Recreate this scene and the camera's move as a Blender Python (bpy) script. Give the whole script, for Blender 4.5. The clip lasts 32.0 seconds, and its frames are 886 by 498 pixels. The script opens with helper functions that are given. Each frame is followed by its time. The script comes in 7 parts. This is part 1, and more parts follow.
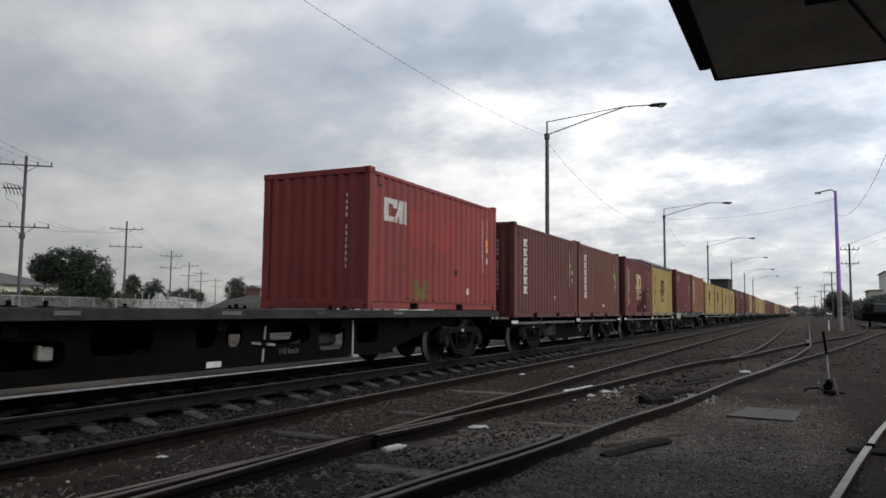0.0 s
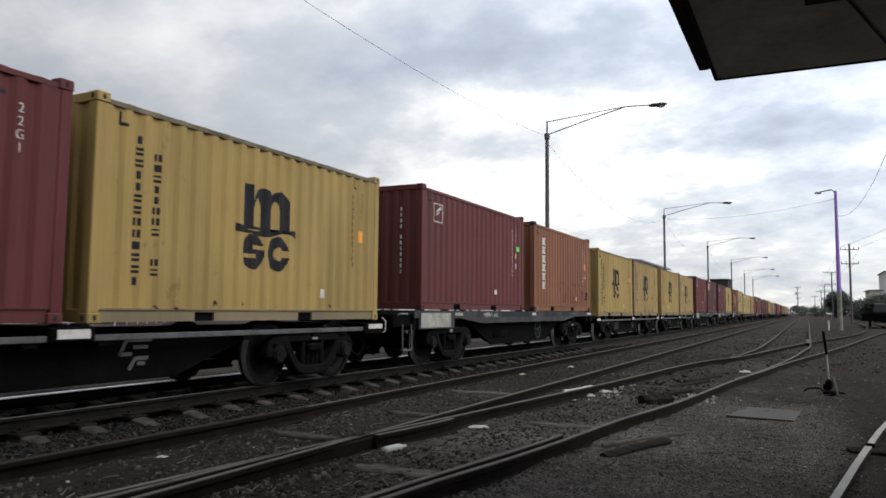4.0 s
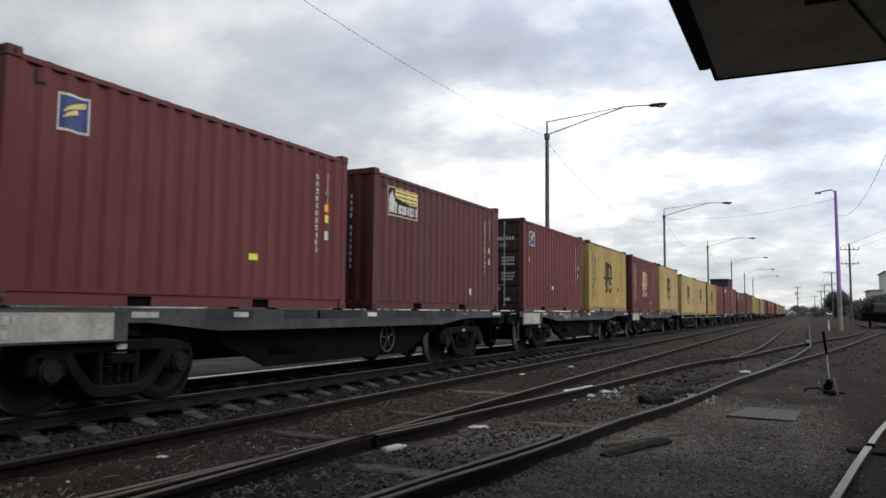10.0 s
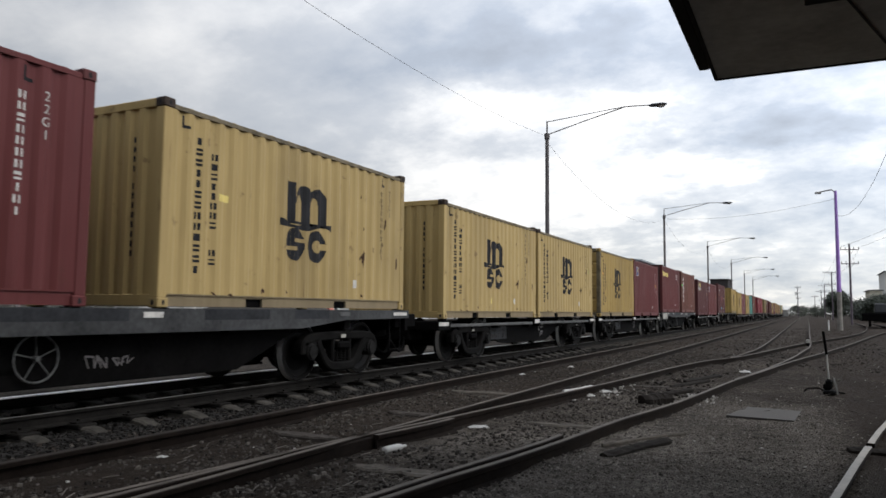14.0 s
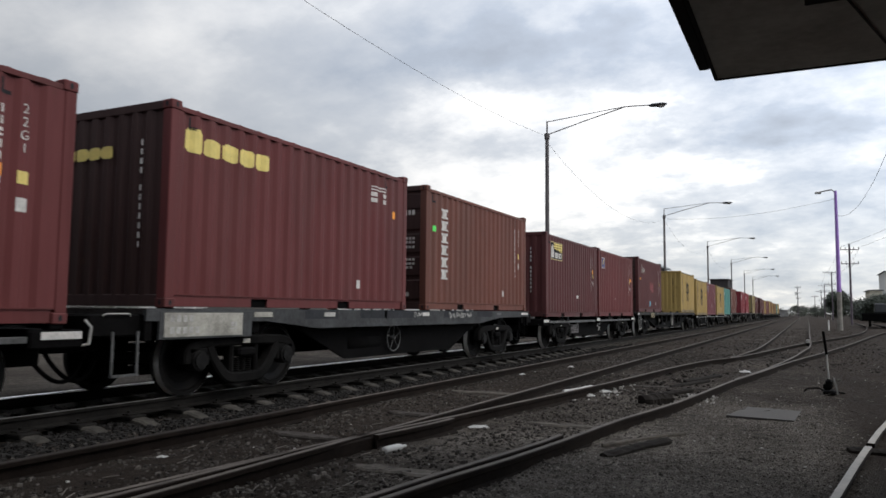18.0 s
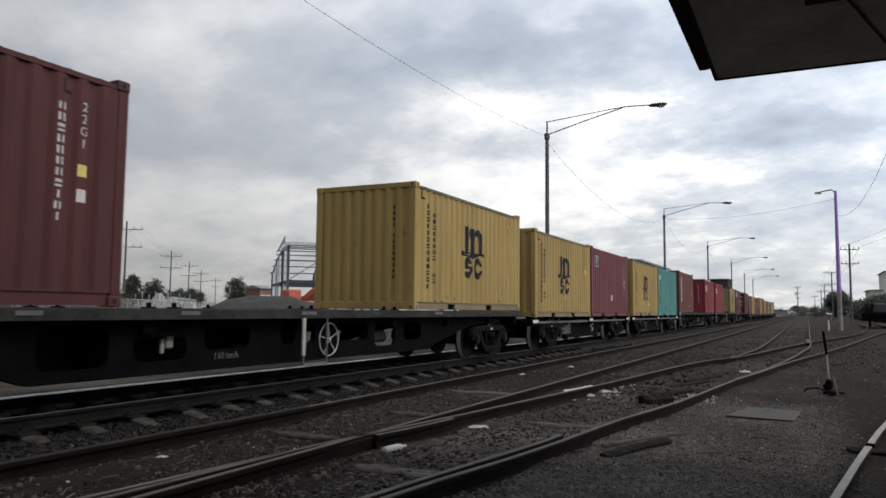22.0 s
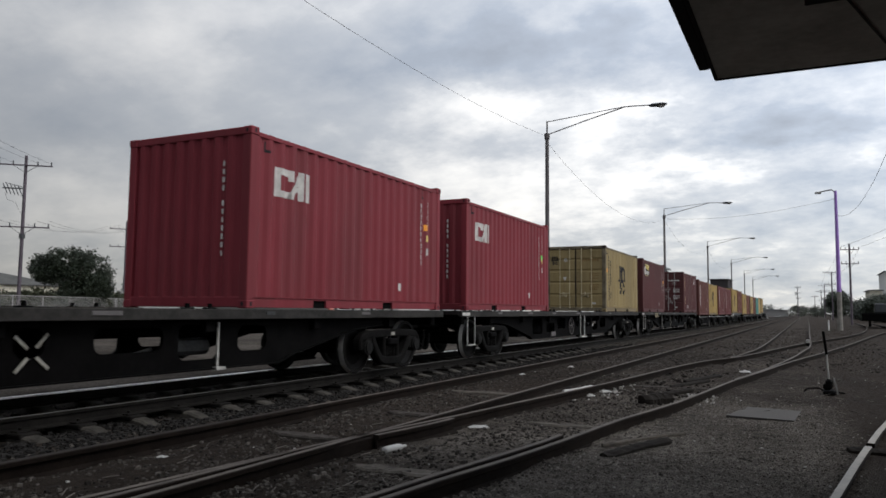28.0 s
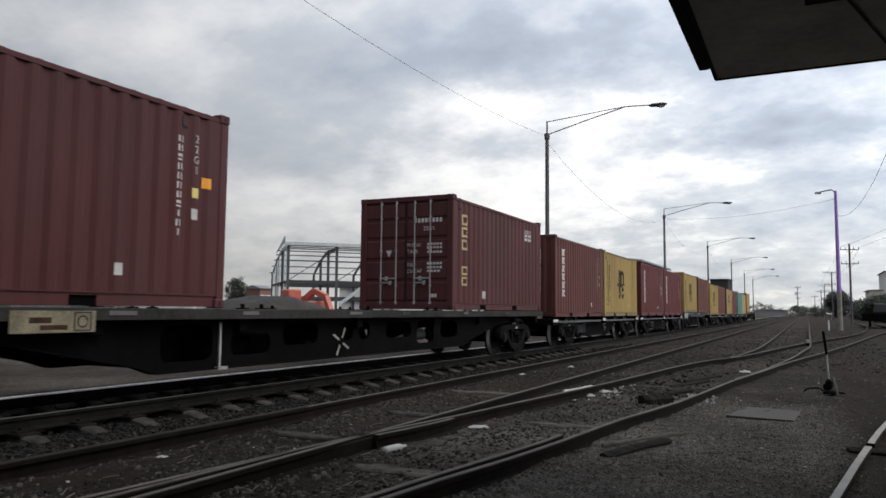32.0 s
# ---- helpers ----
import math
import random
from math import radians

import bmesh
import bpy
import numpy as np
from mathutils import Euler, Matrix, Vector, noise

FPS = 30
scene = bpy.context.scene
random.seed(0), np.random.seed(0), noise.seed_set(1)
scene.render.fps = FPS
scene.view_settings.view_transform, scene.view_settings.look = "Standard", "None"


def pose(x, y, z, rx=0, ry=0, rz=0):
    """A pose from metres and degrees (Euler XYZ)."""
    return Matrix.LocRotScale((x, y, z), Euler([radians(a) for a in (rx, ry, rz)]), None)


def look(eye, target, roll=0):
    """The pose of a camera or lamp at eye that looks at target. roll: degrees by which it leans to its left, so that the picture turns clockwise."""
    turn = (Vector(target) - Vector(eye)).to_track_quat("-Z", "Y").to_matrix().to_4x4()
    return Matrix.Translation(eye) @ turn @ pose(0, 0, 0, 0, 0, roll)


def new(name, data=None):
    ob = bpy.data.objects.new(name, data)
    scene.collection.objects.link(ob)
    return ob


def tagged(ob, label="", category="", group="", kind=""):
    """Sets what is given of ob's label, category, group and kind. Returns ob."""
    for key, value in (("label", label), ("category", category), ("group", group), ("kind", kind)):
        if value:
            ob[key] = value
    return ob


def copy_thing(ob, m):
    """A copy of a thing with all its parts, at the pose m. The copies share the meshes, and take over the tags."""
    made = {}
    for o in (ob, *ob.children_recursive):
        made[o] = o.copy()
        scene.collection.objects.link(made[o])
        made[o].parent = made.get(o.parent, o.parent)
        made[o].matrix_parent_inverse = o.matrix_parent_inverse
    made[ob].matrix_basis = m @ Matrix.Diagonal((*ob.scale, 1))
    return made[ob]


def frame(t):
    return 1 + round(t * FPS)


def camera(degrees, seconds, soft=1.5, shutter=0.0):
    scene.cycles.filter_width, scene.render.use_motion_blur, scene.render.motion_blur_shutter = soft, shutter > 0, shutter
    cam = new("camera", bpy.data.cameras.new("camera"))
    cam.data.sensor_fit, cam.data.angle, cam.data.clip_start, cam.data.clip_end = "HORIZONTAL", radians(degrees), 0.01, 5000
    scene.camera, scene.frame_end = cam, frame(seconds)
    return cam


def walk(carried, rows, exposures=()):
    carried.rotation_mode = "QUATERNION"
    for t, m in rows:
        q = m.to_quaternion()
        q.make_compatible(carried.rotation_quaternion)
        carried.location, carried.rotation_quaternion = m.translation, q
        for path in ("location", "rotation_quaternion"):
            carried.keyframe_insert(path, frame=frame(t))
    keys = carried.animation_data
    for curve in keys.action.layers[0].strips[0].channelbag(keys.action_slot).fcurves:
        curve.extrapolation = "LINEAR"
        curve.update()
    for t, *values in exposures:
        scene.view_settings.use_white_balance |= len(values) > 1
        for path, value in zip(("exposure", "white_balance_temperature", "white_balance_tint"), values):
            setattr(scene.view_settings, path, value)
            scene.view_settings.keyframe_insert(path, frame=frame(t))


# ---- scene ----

# ---- camera ----
cam = camera(61.9, 32.0, soft=1.6, shutter=0.1)
EYE = Vector((0.0, 0.0, 1.14))
YAW, PITCH, ROLL = 0.4563, 0.08265, 0.52
AIM = Vector((-math.sin(YAW) * math.cos(PITCH), math.cos(YAW) * math.cos(PITCH), math.sin(PITCH)))
STAND = look(EYE, EYE + AIM, ROLL)
walk(cam, [(0.0, STAND), (32.0, STAND)],
     exposures=[(0.0, 0.0), (0.6, 0.02), (1.0, 0.07), (1.5, 0.20), (3.5, 0.24), (8.0, 0.15), (13.0, 0.22), (17.0, 0.14), (20.5, 0.20), (22.0, 0.06), (23.0, 0.02), (25.0, 0.07), (28.0, -0.03), (29.0, 0.05), (30.0, -0.01), (32.0, 0.06)])

# ---- world and light ----
SUN_AZ, SUN_EL = radians(82), radians(48)   # azimuth to the right of the track's far end
sun_dir = Vector((math.sin(SUN_AZ) * math.cos(SUN_EL), math.cos(SUN_AZ) * math.cos(SUN_EL), math.sin(SUN_EL)))
sun = new("sun", bpy.data.lights.new("sun", "SUN"))
sun.data.energy, sun.data.angle, sun.data.color = 1.25, radians(34), (1.0, 0.945, 0.87)
sun.matrix_world = look(sun_dir * 50, (0, 0, 0))


class Nodes:
    """Short hand for building a node tree."""

    def __init__(self, tree):
        self.t = tree

    def add(self, kind, at=None, **inputs):
        n = self.t.nodes.new(kind)
        for k, v in (at or {}).items():
            if k == "blend":
                n.blend_type = v
            elif k == "op":
                n.operation = v
            elif k == "kind":
                n.data_type = v
        for k, v in inputs.items():
            self.put(n, k.replace("_", " "), v)
        return n

    def put(self, n, k, v):
        sock = n.inputs[int(k[1:])] if k[0] == "i" and k[1:].isdigit() else n.inputs[k]
        if isinstance(v, bpy.types.NodeSocket):
            self.t.links.new(v, sock)
        else:
            sock.default_value = v

    def math(self, op, a, b=0.0, clamp=False):
        n = self.add("ShaderNodeMath", {"op": op}, i0=a, i1=b)
        n.use_clamp = clamp
        return n.outputs[0]

    def mix(self, fac, a, b, blend="MIX"):
        n = self.t.nodes.new("ShaderNodeMix")
        n.data_type, n.blend_type = "RGBA", blend
        for s, v in ((n.inputs[0], fac), (n.inputs[6], a), (n.inputs[7], b)):
            if isinstance(v, bpy.types.NodeSocket):
                self.t.links.new(v, s)
            else:
                s.default_value = v
        return n.outputs[2]

    def noise(self, co, scale, detail=4.0, rough=0.55, warp=0.0):
        n = self.add("ShaderNodeTexNoise", None, Scale=scale, Detail=detail, Roughness=rough, Distortion=warp)
        self.t.links.new(co, n.inputs["Vector"])
        return n.outputs[0]

    def ramp(self, fac, stops):
        n = self.t.nodes.new("ShaderNodeValToRGB")
        el = n.color_ramp.elements
        while len(el) < len(stops):
            el.new(0.5)
        for e, (p, c) in zip(el, stops):
            e.position = p
            e.color = (*c, 1) if not isinstance(c, (int, float)) else (c, c, c, 1)
        self.t.links.new(fac, n.inputs[0])
        return n.outputs[0]

    def scaled(self, co, s):
        n = self.t.nodes.new("ShaderNodeVectorMath")
        n.operation = "MULTIPLY"
        self.t.links.new(co, n.inputs[0])
        n.inputs[1].default_value = s
        return n.outputs[0]


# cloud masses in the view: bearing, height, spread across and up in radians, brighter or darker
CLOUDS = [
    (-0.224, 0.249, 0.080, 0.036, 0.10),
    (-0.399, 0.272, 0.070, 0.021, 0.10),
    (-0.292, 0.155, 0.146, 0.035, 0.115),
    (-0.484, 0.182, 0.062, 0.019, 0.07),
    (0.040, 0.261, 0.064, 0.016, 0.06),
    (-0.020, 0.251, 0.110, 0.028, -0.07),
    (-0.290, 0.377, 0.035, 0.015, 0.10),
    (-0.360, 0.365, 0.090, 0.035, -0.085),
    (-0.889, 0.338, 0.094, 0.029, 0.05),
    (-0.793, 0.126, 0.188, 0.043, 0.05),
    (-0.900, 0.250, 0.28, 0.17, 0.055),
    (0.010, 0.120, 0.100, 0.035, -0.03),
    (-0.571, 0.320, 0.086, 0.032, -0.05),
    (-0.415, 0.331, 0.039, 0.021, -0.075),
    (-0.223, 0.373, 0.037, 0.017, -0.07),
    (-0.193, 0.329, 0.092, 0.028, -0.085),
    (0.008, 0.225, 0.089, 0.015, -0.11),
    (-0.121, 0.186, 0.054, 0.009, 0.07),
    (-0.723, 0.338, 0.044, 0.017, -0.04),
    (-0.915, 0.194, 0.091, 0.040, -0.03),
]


def make_world():
    w = bpy.data.worlds.new("overcast_sky")
    scene.world = w
    w.use_nodes = True
    t = w.node_tree
    t.nodes.clear()
    g = Nodes(t)
    co = t.nodes.new("ShaderNodeTexCoord").outputs["Generated"]
    sep = g.add("ShaderNodeSeparateXYZ", None, i0=co)
    up = g.math("MAXIMUM", sep.outputs[2], 0.0)
    den = g.math("ADD", up, 0.30)
    comb = g.add("ShaderNodeCombineXYZ", None, i0=g.math("DIVIDE", sep.outputs[0], den),
                 i1=g.math("DIVIDE", sep.outputs[1], den), i2=0.37)
    flat = g.scaled(comb.outputs[0], (1.0, 1.15, 1.0))
    big = g.noise(flat, 0.8, 2, 0.5, 0.0)
    fine = g.noise(flat, 2.2, 3, 0.45, 0.1)
    puff = g.noise(flat, 9.0, 5, 0.6, 0.0)
    # the layer is smooth away from the sun and broken up towards it
    broken = g.add("ShaderNodeMapRange", None, Value=g.math("ARCTAN2", sep.outputs[0], sep.outputs[1]))
    for k, v in (("From Min", -0.75), ("From Max", -0.15), ("To Min", 0.09), ("To Max", 0.27)):
        broken.inputs[k].default_value = v
    broken = broken.outputs[0]
    cloud = g.math("ADD", g.math("ADD", g.math("MULTIPLY", big, 0.12), 0.418), g.math("MULTIPLY", fine, 0.20))
    cloud = g.math("ADD", cloud, g.math("MULTIPLY", g.math("SUBTRACT", puff, 0.5), broken))
    # the layer is thinnest, and brightest, a little ahead of the sun
    dot = t.nodes.new("ShaderNodeVectorMath")
    dot.operation = "DOT_PRODUCT"
    t.links.new(co, dot.inputs[0])
    dot.inputs[1].default_value = (0.54, 0.29, 0.79)
    near = g.math("POWER", g.math("MULTIPLY", g.math("ADD", dot.outputs["Value"], 1.0), 0.5), 2.0)
    lum = g.math("ADD", cloud, g.math("MULTIPLY", near, 0.0))
    lum = g.math("ADD", lum, g.math("MULTIPLY", g.math("POWER", g.math("SUBTRACT", 1.0, up, True), 3.0), 0.05))
    bearing = g.math("ARCTAN2", sep.outputs[0], sep.outputs[1])
    height = g.math("ARCSINE", sep.outputs[2])
    wisp = g.noise(flat, 5.0, 5, 0.62)
    wisp2 = g.noise(g.scaled(flat, (1.0, 1.0, 3.0)), 6.5, 5, 0.62)
    bearing = g.math("ADD", bearing, g.math("MULTIPLY", g.math("SUBTRACT", wisp, 0.5), 0.14))
    height = g.math("ADD", height, g.math("MULTIPLY", g.math("SUBTRACT", wisp2, 0.5), 0.05))
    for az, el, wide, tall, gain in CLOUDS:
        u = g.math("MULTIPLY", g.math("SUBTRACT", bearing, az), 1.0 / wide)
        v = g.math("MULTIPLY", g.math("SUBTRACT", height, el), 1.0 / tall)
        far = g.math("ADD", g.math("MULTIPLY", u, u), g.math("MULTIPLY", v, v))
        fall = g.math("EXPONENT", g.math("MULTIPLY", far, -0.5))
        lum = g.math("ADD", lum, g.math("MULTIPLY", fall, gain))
    col = g.ramp(lum, [(0.40, (0.40, 0.435, 0.50)), (0.54, (0.557, 0.618, 0.718)), (0.63, (0.80, 0.838, 0.90)), (0.71, (1.25, 1.25, 1.255)), (0.82, (1.73, 1.7, 1.63))])
    low = g.math("POWER", g.math("SUBTRACT", 1.0, up, True), 9.0)
    col = g.mix(low, col, g.mix(1.0, col, (1.04, 1.0, 0.925, 1), "MULTIPLY"))
    sky = t.nodes.new("ShaderNodeTexSky")
    sky.sky_type, sky.sun_disc = "NISHITA", False
    sky.sun_elevation, sky.sun_rotation = SUN_EL, SUN_AZ
    thin = g.mix(0.10, col, g.mix(1.0, sky.outputs[0], (0.12, 0.12, 0.12, 1), "MULTIPLY"))
    veil = g.math("ADD", 0.09, g.math("MULTIPLY", near, 1.1))
    bg = g.add("ShaderNodeBackground", None, Color=thin, Strength=g.math("MULTIPLY", veil, 1.63))
    out = t.nodes.new("ShaderNodeOutputWorld")
    t.links.new(bg.outputs[0], out.inputs[0])


make_world()


# ---- materials ----
def base_mat(name):
    m = bpy.data.materials.new(name)
    m.use_nodes = True
    t = m.node_tree
    t.nodes.clear()
    g = Nodes(t)
    b = t.nodes.new("ShaderNodeBsdfPrincipled")
    out = t.nodes.new("ShaderNodeOutputMaterial")
    t.links.new(b.outputs[0], out.inputs[0])
    return m, g, b


def bump(g, b, height, strength, dist):
    n = g.add("ShaderNodeBump", None, Strength=strength, Distance=dist, Height=height)
    g.t.links.new(n.outputs[0], b.inputs["Normal"])


def shifted(g):
    """Coordinates of the part in metres, set off by a chance amount for each object."""
    co = g.t.nodes.new("ShaderNodeTexCoord").outputs["Object"]
    r = g.t.nodes.new("ShaderNodeObjectInfo").outputs["Random"]
    n = g.t.nodes.new("ShaderNodeVectorMath")
    n.operation = "ADD"
    g.t.links.new(co, n.inputs[0])
    c = g.add("ShaderNodeCombineXYZ", None, i0=g.math("MULTIPLY", r, 37.0), i1=g.math("MULTIPLY", r, 91.0), i2=g.math("MULTIPLY", r, 13.0))
    g.t.links.new(c.outputs[0], n.inputs[1])
    return n.outputs[0]


def paint(name, color, rust=0.5, rough=0.55, grime=0.5):
    """Sprayed steel paint: fading, run-off streaks, dents, rust blooms."""
    m, g, b = base_mat(name)
    co = shifted(g)
    c = (*color, 1)
    dark = (color[0] * 0.6, color[1] * 0.58, color[2] * 0.56, 1)
    pale = (min(1, color[0] * 1.2 + 0.010), color[1] * 1.22 + 0.007, color[2] * 1.24 + 0.007, 1)
    fade = g.ramp(g.noise(co, 0.55, 3), [(0.35, 0.0), (0.68, 1.0)])
    body = g.mix(g.math("MULTIPLY", fade, 0.6), c, pale)
    chalk = g.noise(g.scaled(co, (4.0, 4.0, 0.25)), 0.9, 4, 0.55)
    body = g.mix(g.math("MULTIPLY", g.ramp(chalk, [(0.50, 0.0), (0.66, 1.0)]), 0.38), body, pale)
    streak = g.noise(g.scaled(co, (5.0, 5.0, 0.32)), 1.6, 5, 0.6)
    body = g.mix(g.math("MULTIPLY", g.ramp(streak, [(0.48, 0.0), (0.72, 1.0)]), 0.7 * grime), body, dark)
    dusty = (0.62 * color[0] + 0.022, 0.62 * color[1] + 0.019, 0.62 * color[2] + 0.017, 1)
    haze = g.noise(g.scaled(co, (0.6, 1.0, 0.22)), 0.75, 4, 0.6)
    body = g.mix(g.math("MULTIPLY", g.ramp(haze, [(0.46, 0.0), (0.66, 1.0)]), 0.6), body, dusty)
    lines = g.noise(g.scaled(co, (2.0, 13.0, 0.18)), 1.0, 3, 0.6)
    body = g.mix(g.math("MULTIPLY", g.ramp(lines, [(0.60, 0.0), (0.66, 1.0)]), 0.2), body, pale)
    spots = g.ramp(g.noise(co, 3.2, 6, 0.65), [(0.66 - 0.06 * rust, 0.0), (0.72 - 0.05 * rust, 1.0)])
    body = g.mix(g.math("MULTIPLY", spots, 0.75 * rust), body, (0.075, 0.036, 0.022, 1))
    runs = g.ramp(g.noise(g.scaled(co, (9.0, 9.0, 0.7)), 1.5, 6, 0.7), [(0.63, 0.0), (0.70, 1.0)])
    body = g.mix(g.math("MULTIPLY", runs, 0.30 + 0.5 * rust), body, (color[0] * 0.35 + 0.02, color[1] * 0.3 + 0.01, color[2] * 0.3 + 0.006, 1))
    scuff = g.ramp(g.noise(g.scaled(co, (1.0, 1.6, 6.0)), 2.4, 6, 0.7), [(0.67, 0.0), (0.74, 1.0)])
    body = g.mix(g.math("MULTIPLY", scuff, 0.3), body, pale)
    g.put(b, "Base Color", body)
    g.put(b, "Roughness", g.math("ADD", rough - 0.07, g.math("MULTIPLY", streak, 0.2)))
    b.inputs["Specular IOR Level"].default_value = 0.16
    bump(g, b, g.math("ADD", g.noise(co, 1.3, 2), g.math("MULTIPLY", g.noise(co, 30, 3), 0.06)), 0.35, 0.03)
    return m


def plain(name, color, rough=0.7, metal=0.0, var=0.35, scale=3.0, bumped=0.2, spec=0.4):
    m, g, b = base_mat(name)
    co = shifted(g)
    n1, n2 = g.noise(co, scale, 5, 0.6), g.noise(co, scale * 9, 3, 0.6)
    f = g.math("ADD", g.math("MULTIPLY", n1, 0.65), g.math("MULTIPLY", n2, 0.35))
    lo = tuple(v * (1 - var) for v in color) + (1,)
    hi = tuple(min(1.0, v * (1 + var)) for v in color) + (1,)
    g.put(b, "Base Color", g.mix(g.ramp(f, [(0.36, 0.0), (0.64, 1.0)]), lo, hi))
    g.put(b, "Roughness", g.math("ADD", rough - 0.08, g.math("MULTIPLY", n1, 0.16)))
    b.inputs["Metallic"].default_value = metal
    b.inputs["Specular IOR Level"].default_value = spec
    if bumped:
        bump(g, b, f, bumped, 0.01)
    return m


def ground_mat():
    m, g, b = base_mat("cinder_ground")
    co = g.t.nodes.new("ShaderNodeTexCoord").outputs["Object"]
    patch, grit, fine = g.noise(co, 0.35, 5, 0.6), g.noise(co, 9.0, 6, 0.7), g.noise(co, 55.0, 4, 0.7)
    dust = g.noise(co, 150.0, 3, 0.7)
    f = g.math("ADD", g.math("MULTIPLY", patch, 0.32), g.math("ADD", g.math("MULTIPLY", grit, 0.24), g.math("ADD", g.math("MULTIPLY", fine, 0.24), g.math("MULTIPLY", dust, 0.20))))
    col = g.ramp(f, [(0.36, (0.015, 0.0125, 0.0105)), (0.50, (0.032, 0.0254, 0.0206)), (0.60, (0.060, 0.049, 0.040))])
    side = g.add("ShaderNodeSeparateXYZ", None, i0=co).outputs[0]
    away = g.add("ShaderNodeSeparateXYZ", None, i0=co).outputs[1]
    worn = g.ramp(g.math("ADD", g.math("MULTIPLY", g.math("ADD", side, 4.85), 0.26), g.math("SUBTRACT", patch, 0.5)), [(0.3, 0.0), (0.75, 1.0)])
    gravel = g.ramp(f, [(0.41, (0.020, 0.0172, 0.0145)), (0.50, (0.108, 0.096, 0.083)), (0.58, (0.27, 0.243, 0.210))])
    patchy = g.ramp(g.math("ADD", g.math("MULTIPLY", g.math("SUBTRACT", 11.5, away), 0.16), g.math("MULTIPLY", patch, 0.7)), [(0.2, 0.12), (0.9, 1.0)])
    # right of x = 0.5: darker surface, with canopy shade put into the colour
    inner = g.ramp(g.math("ADD", side, g.math("MULTIPLY", g.math("SUBTRACT", patch, 0.5), 1.6)), [(0.0, 1.0), (0.55, 0.0)])
    col = g.mix(g.math("MULTIPLY", g.math("MULTIPLY", worn, inner), patchy), col, gravel)
    beyond = g.math("MULTIPLY", g.math("GREATER_THAN", g.math("MULTIPLY", side, -1.0), 9.7), 0.30)
    col = g.mix(beyond, col, gravel)
    pebble = g.ramp(fine, [(0.66, 0.0), (0.72, 1.0)])
    col = g.mix(g.math("MULTIPLY", pebble, 0.5), col, (0.17, 0.155, 0.14, 1))
    g.put(b, "Base Color", col)
    g.put(b, "Roughness", 0.92)
    b.inputs["Specular IOR Level"].default_value = 0.04
    bump(g, b, g.math("ADD", grit, g.math("ADD", g.math("MULTIPLY", fine, 0.7), g.math("MULTIPLY", dust, 0.35))), 1.0, 0.05)
    return m


def stone_mat(name, lo, hi):
    m, g, b = base_mat(name)
    co = g.t.nodes.new("ShaderNodeTexCoord").outputs["Object"]
    r = g.t.nodes.new("ShaderNodeNewGeometry").outputs["Random Per Island"]
    col = g.mix(r, (*lo, 1), (*hi, 1))
    n = g.noise(co, 25, 4)
    g.put(b, "Base Color", g.mix(g.math("MULTIPLY", n, 0.6), col, (lo[0] * 0.6, lo[1] * 0.6, lo[2] * 0.6, 1)))
    g.put(b, "Roughness", 0.9)
    b.inputs["Specular IOR Level"].default_value = 0.06
    bump(g, b, n, 0.5, 0.01)
    return m


def leaf_mat(name, lo, hi):
    m, g, b = base_mat(name)
    r = g.t.nodes.new("ShaderNodeNewGeometry").outputs["Random Per Island"]
    g.put(b, "Base Color", g.mix(r, (*lo, 1), (*hi, 1)))
    g.put(b, "Roughness", 0.65)
    return m


PAINT = {
    "red": paint("faded_red_paint", (0.205, 0.041, 0.037), 0.5),
    "crimson": paint("crimson_paint", (0.182, 0.026, 0.034), 0.15, grime=0.35),
    "maroon": paint("maroon_paint", (0.104, 0.0268, 0.0262), 0.3),
    "plum": paint("plum_paint", (0.125, 0.037, 0.043), 0.2),
    "dark_maroon": paint("dark_maroon_paint", (0.077, 0.0242, 0.0242), 0.3),
    "umber": paint("dark_brown_paint", (0.098, 0.034, 0.028), 0.3),
    "brown": paint("red_brown_paint", (0.120, 0.0435, 0.031), 0.35),
    "rust": paint("orange_brown_paint", (0.195, 0.079, 0.041), 0.4),
    "yellow": paint("mustard_paint", (0.322, 0.221, 0.074), 0.45, grime=0.4),
    "old_yellow": paint("stained_mustard_paint", (0.325, 0.220, 0.086), 0.8, grime=0.8),
    "khaki_yellow": paint("khaki_paint", (0.268, 0.202, 0.092), 0.6, grime=0.6),
    "pale_yellow": paint("pale_mustard_paint", (0.375, 0.272, 0.114), 0.6, grime=0.45),
    "bright_yellow": paint("strong_yellow_paint", (0.345, 0.247, 0.084), 0.5, grime=0.5),
    "teal": paint("teal_paint", (0.065, 0.20, 0.175), 0.5),
    # shade between closely coupled loads, put into the paint of their ends
    "shaded_end": paint("shaded_brown_paint", (0.042, 0.023, 0.021), 0.5, grime=0.6),
}
SILL = paint("dusty_mustard_sill", (0.205, 0.161, 0.098), 0.4, 0.8, 0.3)
M_WHITE = plain("white_marking", (0.52, 0.50, 0.47), 0.7, var=0.25, scale=6, spec=0.15)
M_CREAM = plain("cream_marking", (0.46, 0.37, 0.20), 0.7, var=0.25, scale=5, spec=0.15)
M_PLATE = plain("worn_pale_panel", (0.31, 0.298, 0.262), 0.8, var=0.35, scale=3, spec=0.15)
M_OCHRE = plain("grimy_ochre_panel", (0.20, 0.175, 0.115), 0.8, var=0.5, scale=4, spec=0.12)
M_BLACK = plain("black_marking", (0.020, 0.020, 0.022), 0.7, var=0.35, scale=4, spec=0.12)
M_OLIVEINK = plain("faded_olive_marking", (0.085, 0.064, 0.030), 0.8, var=0.4, scale=5, spec=0.1)
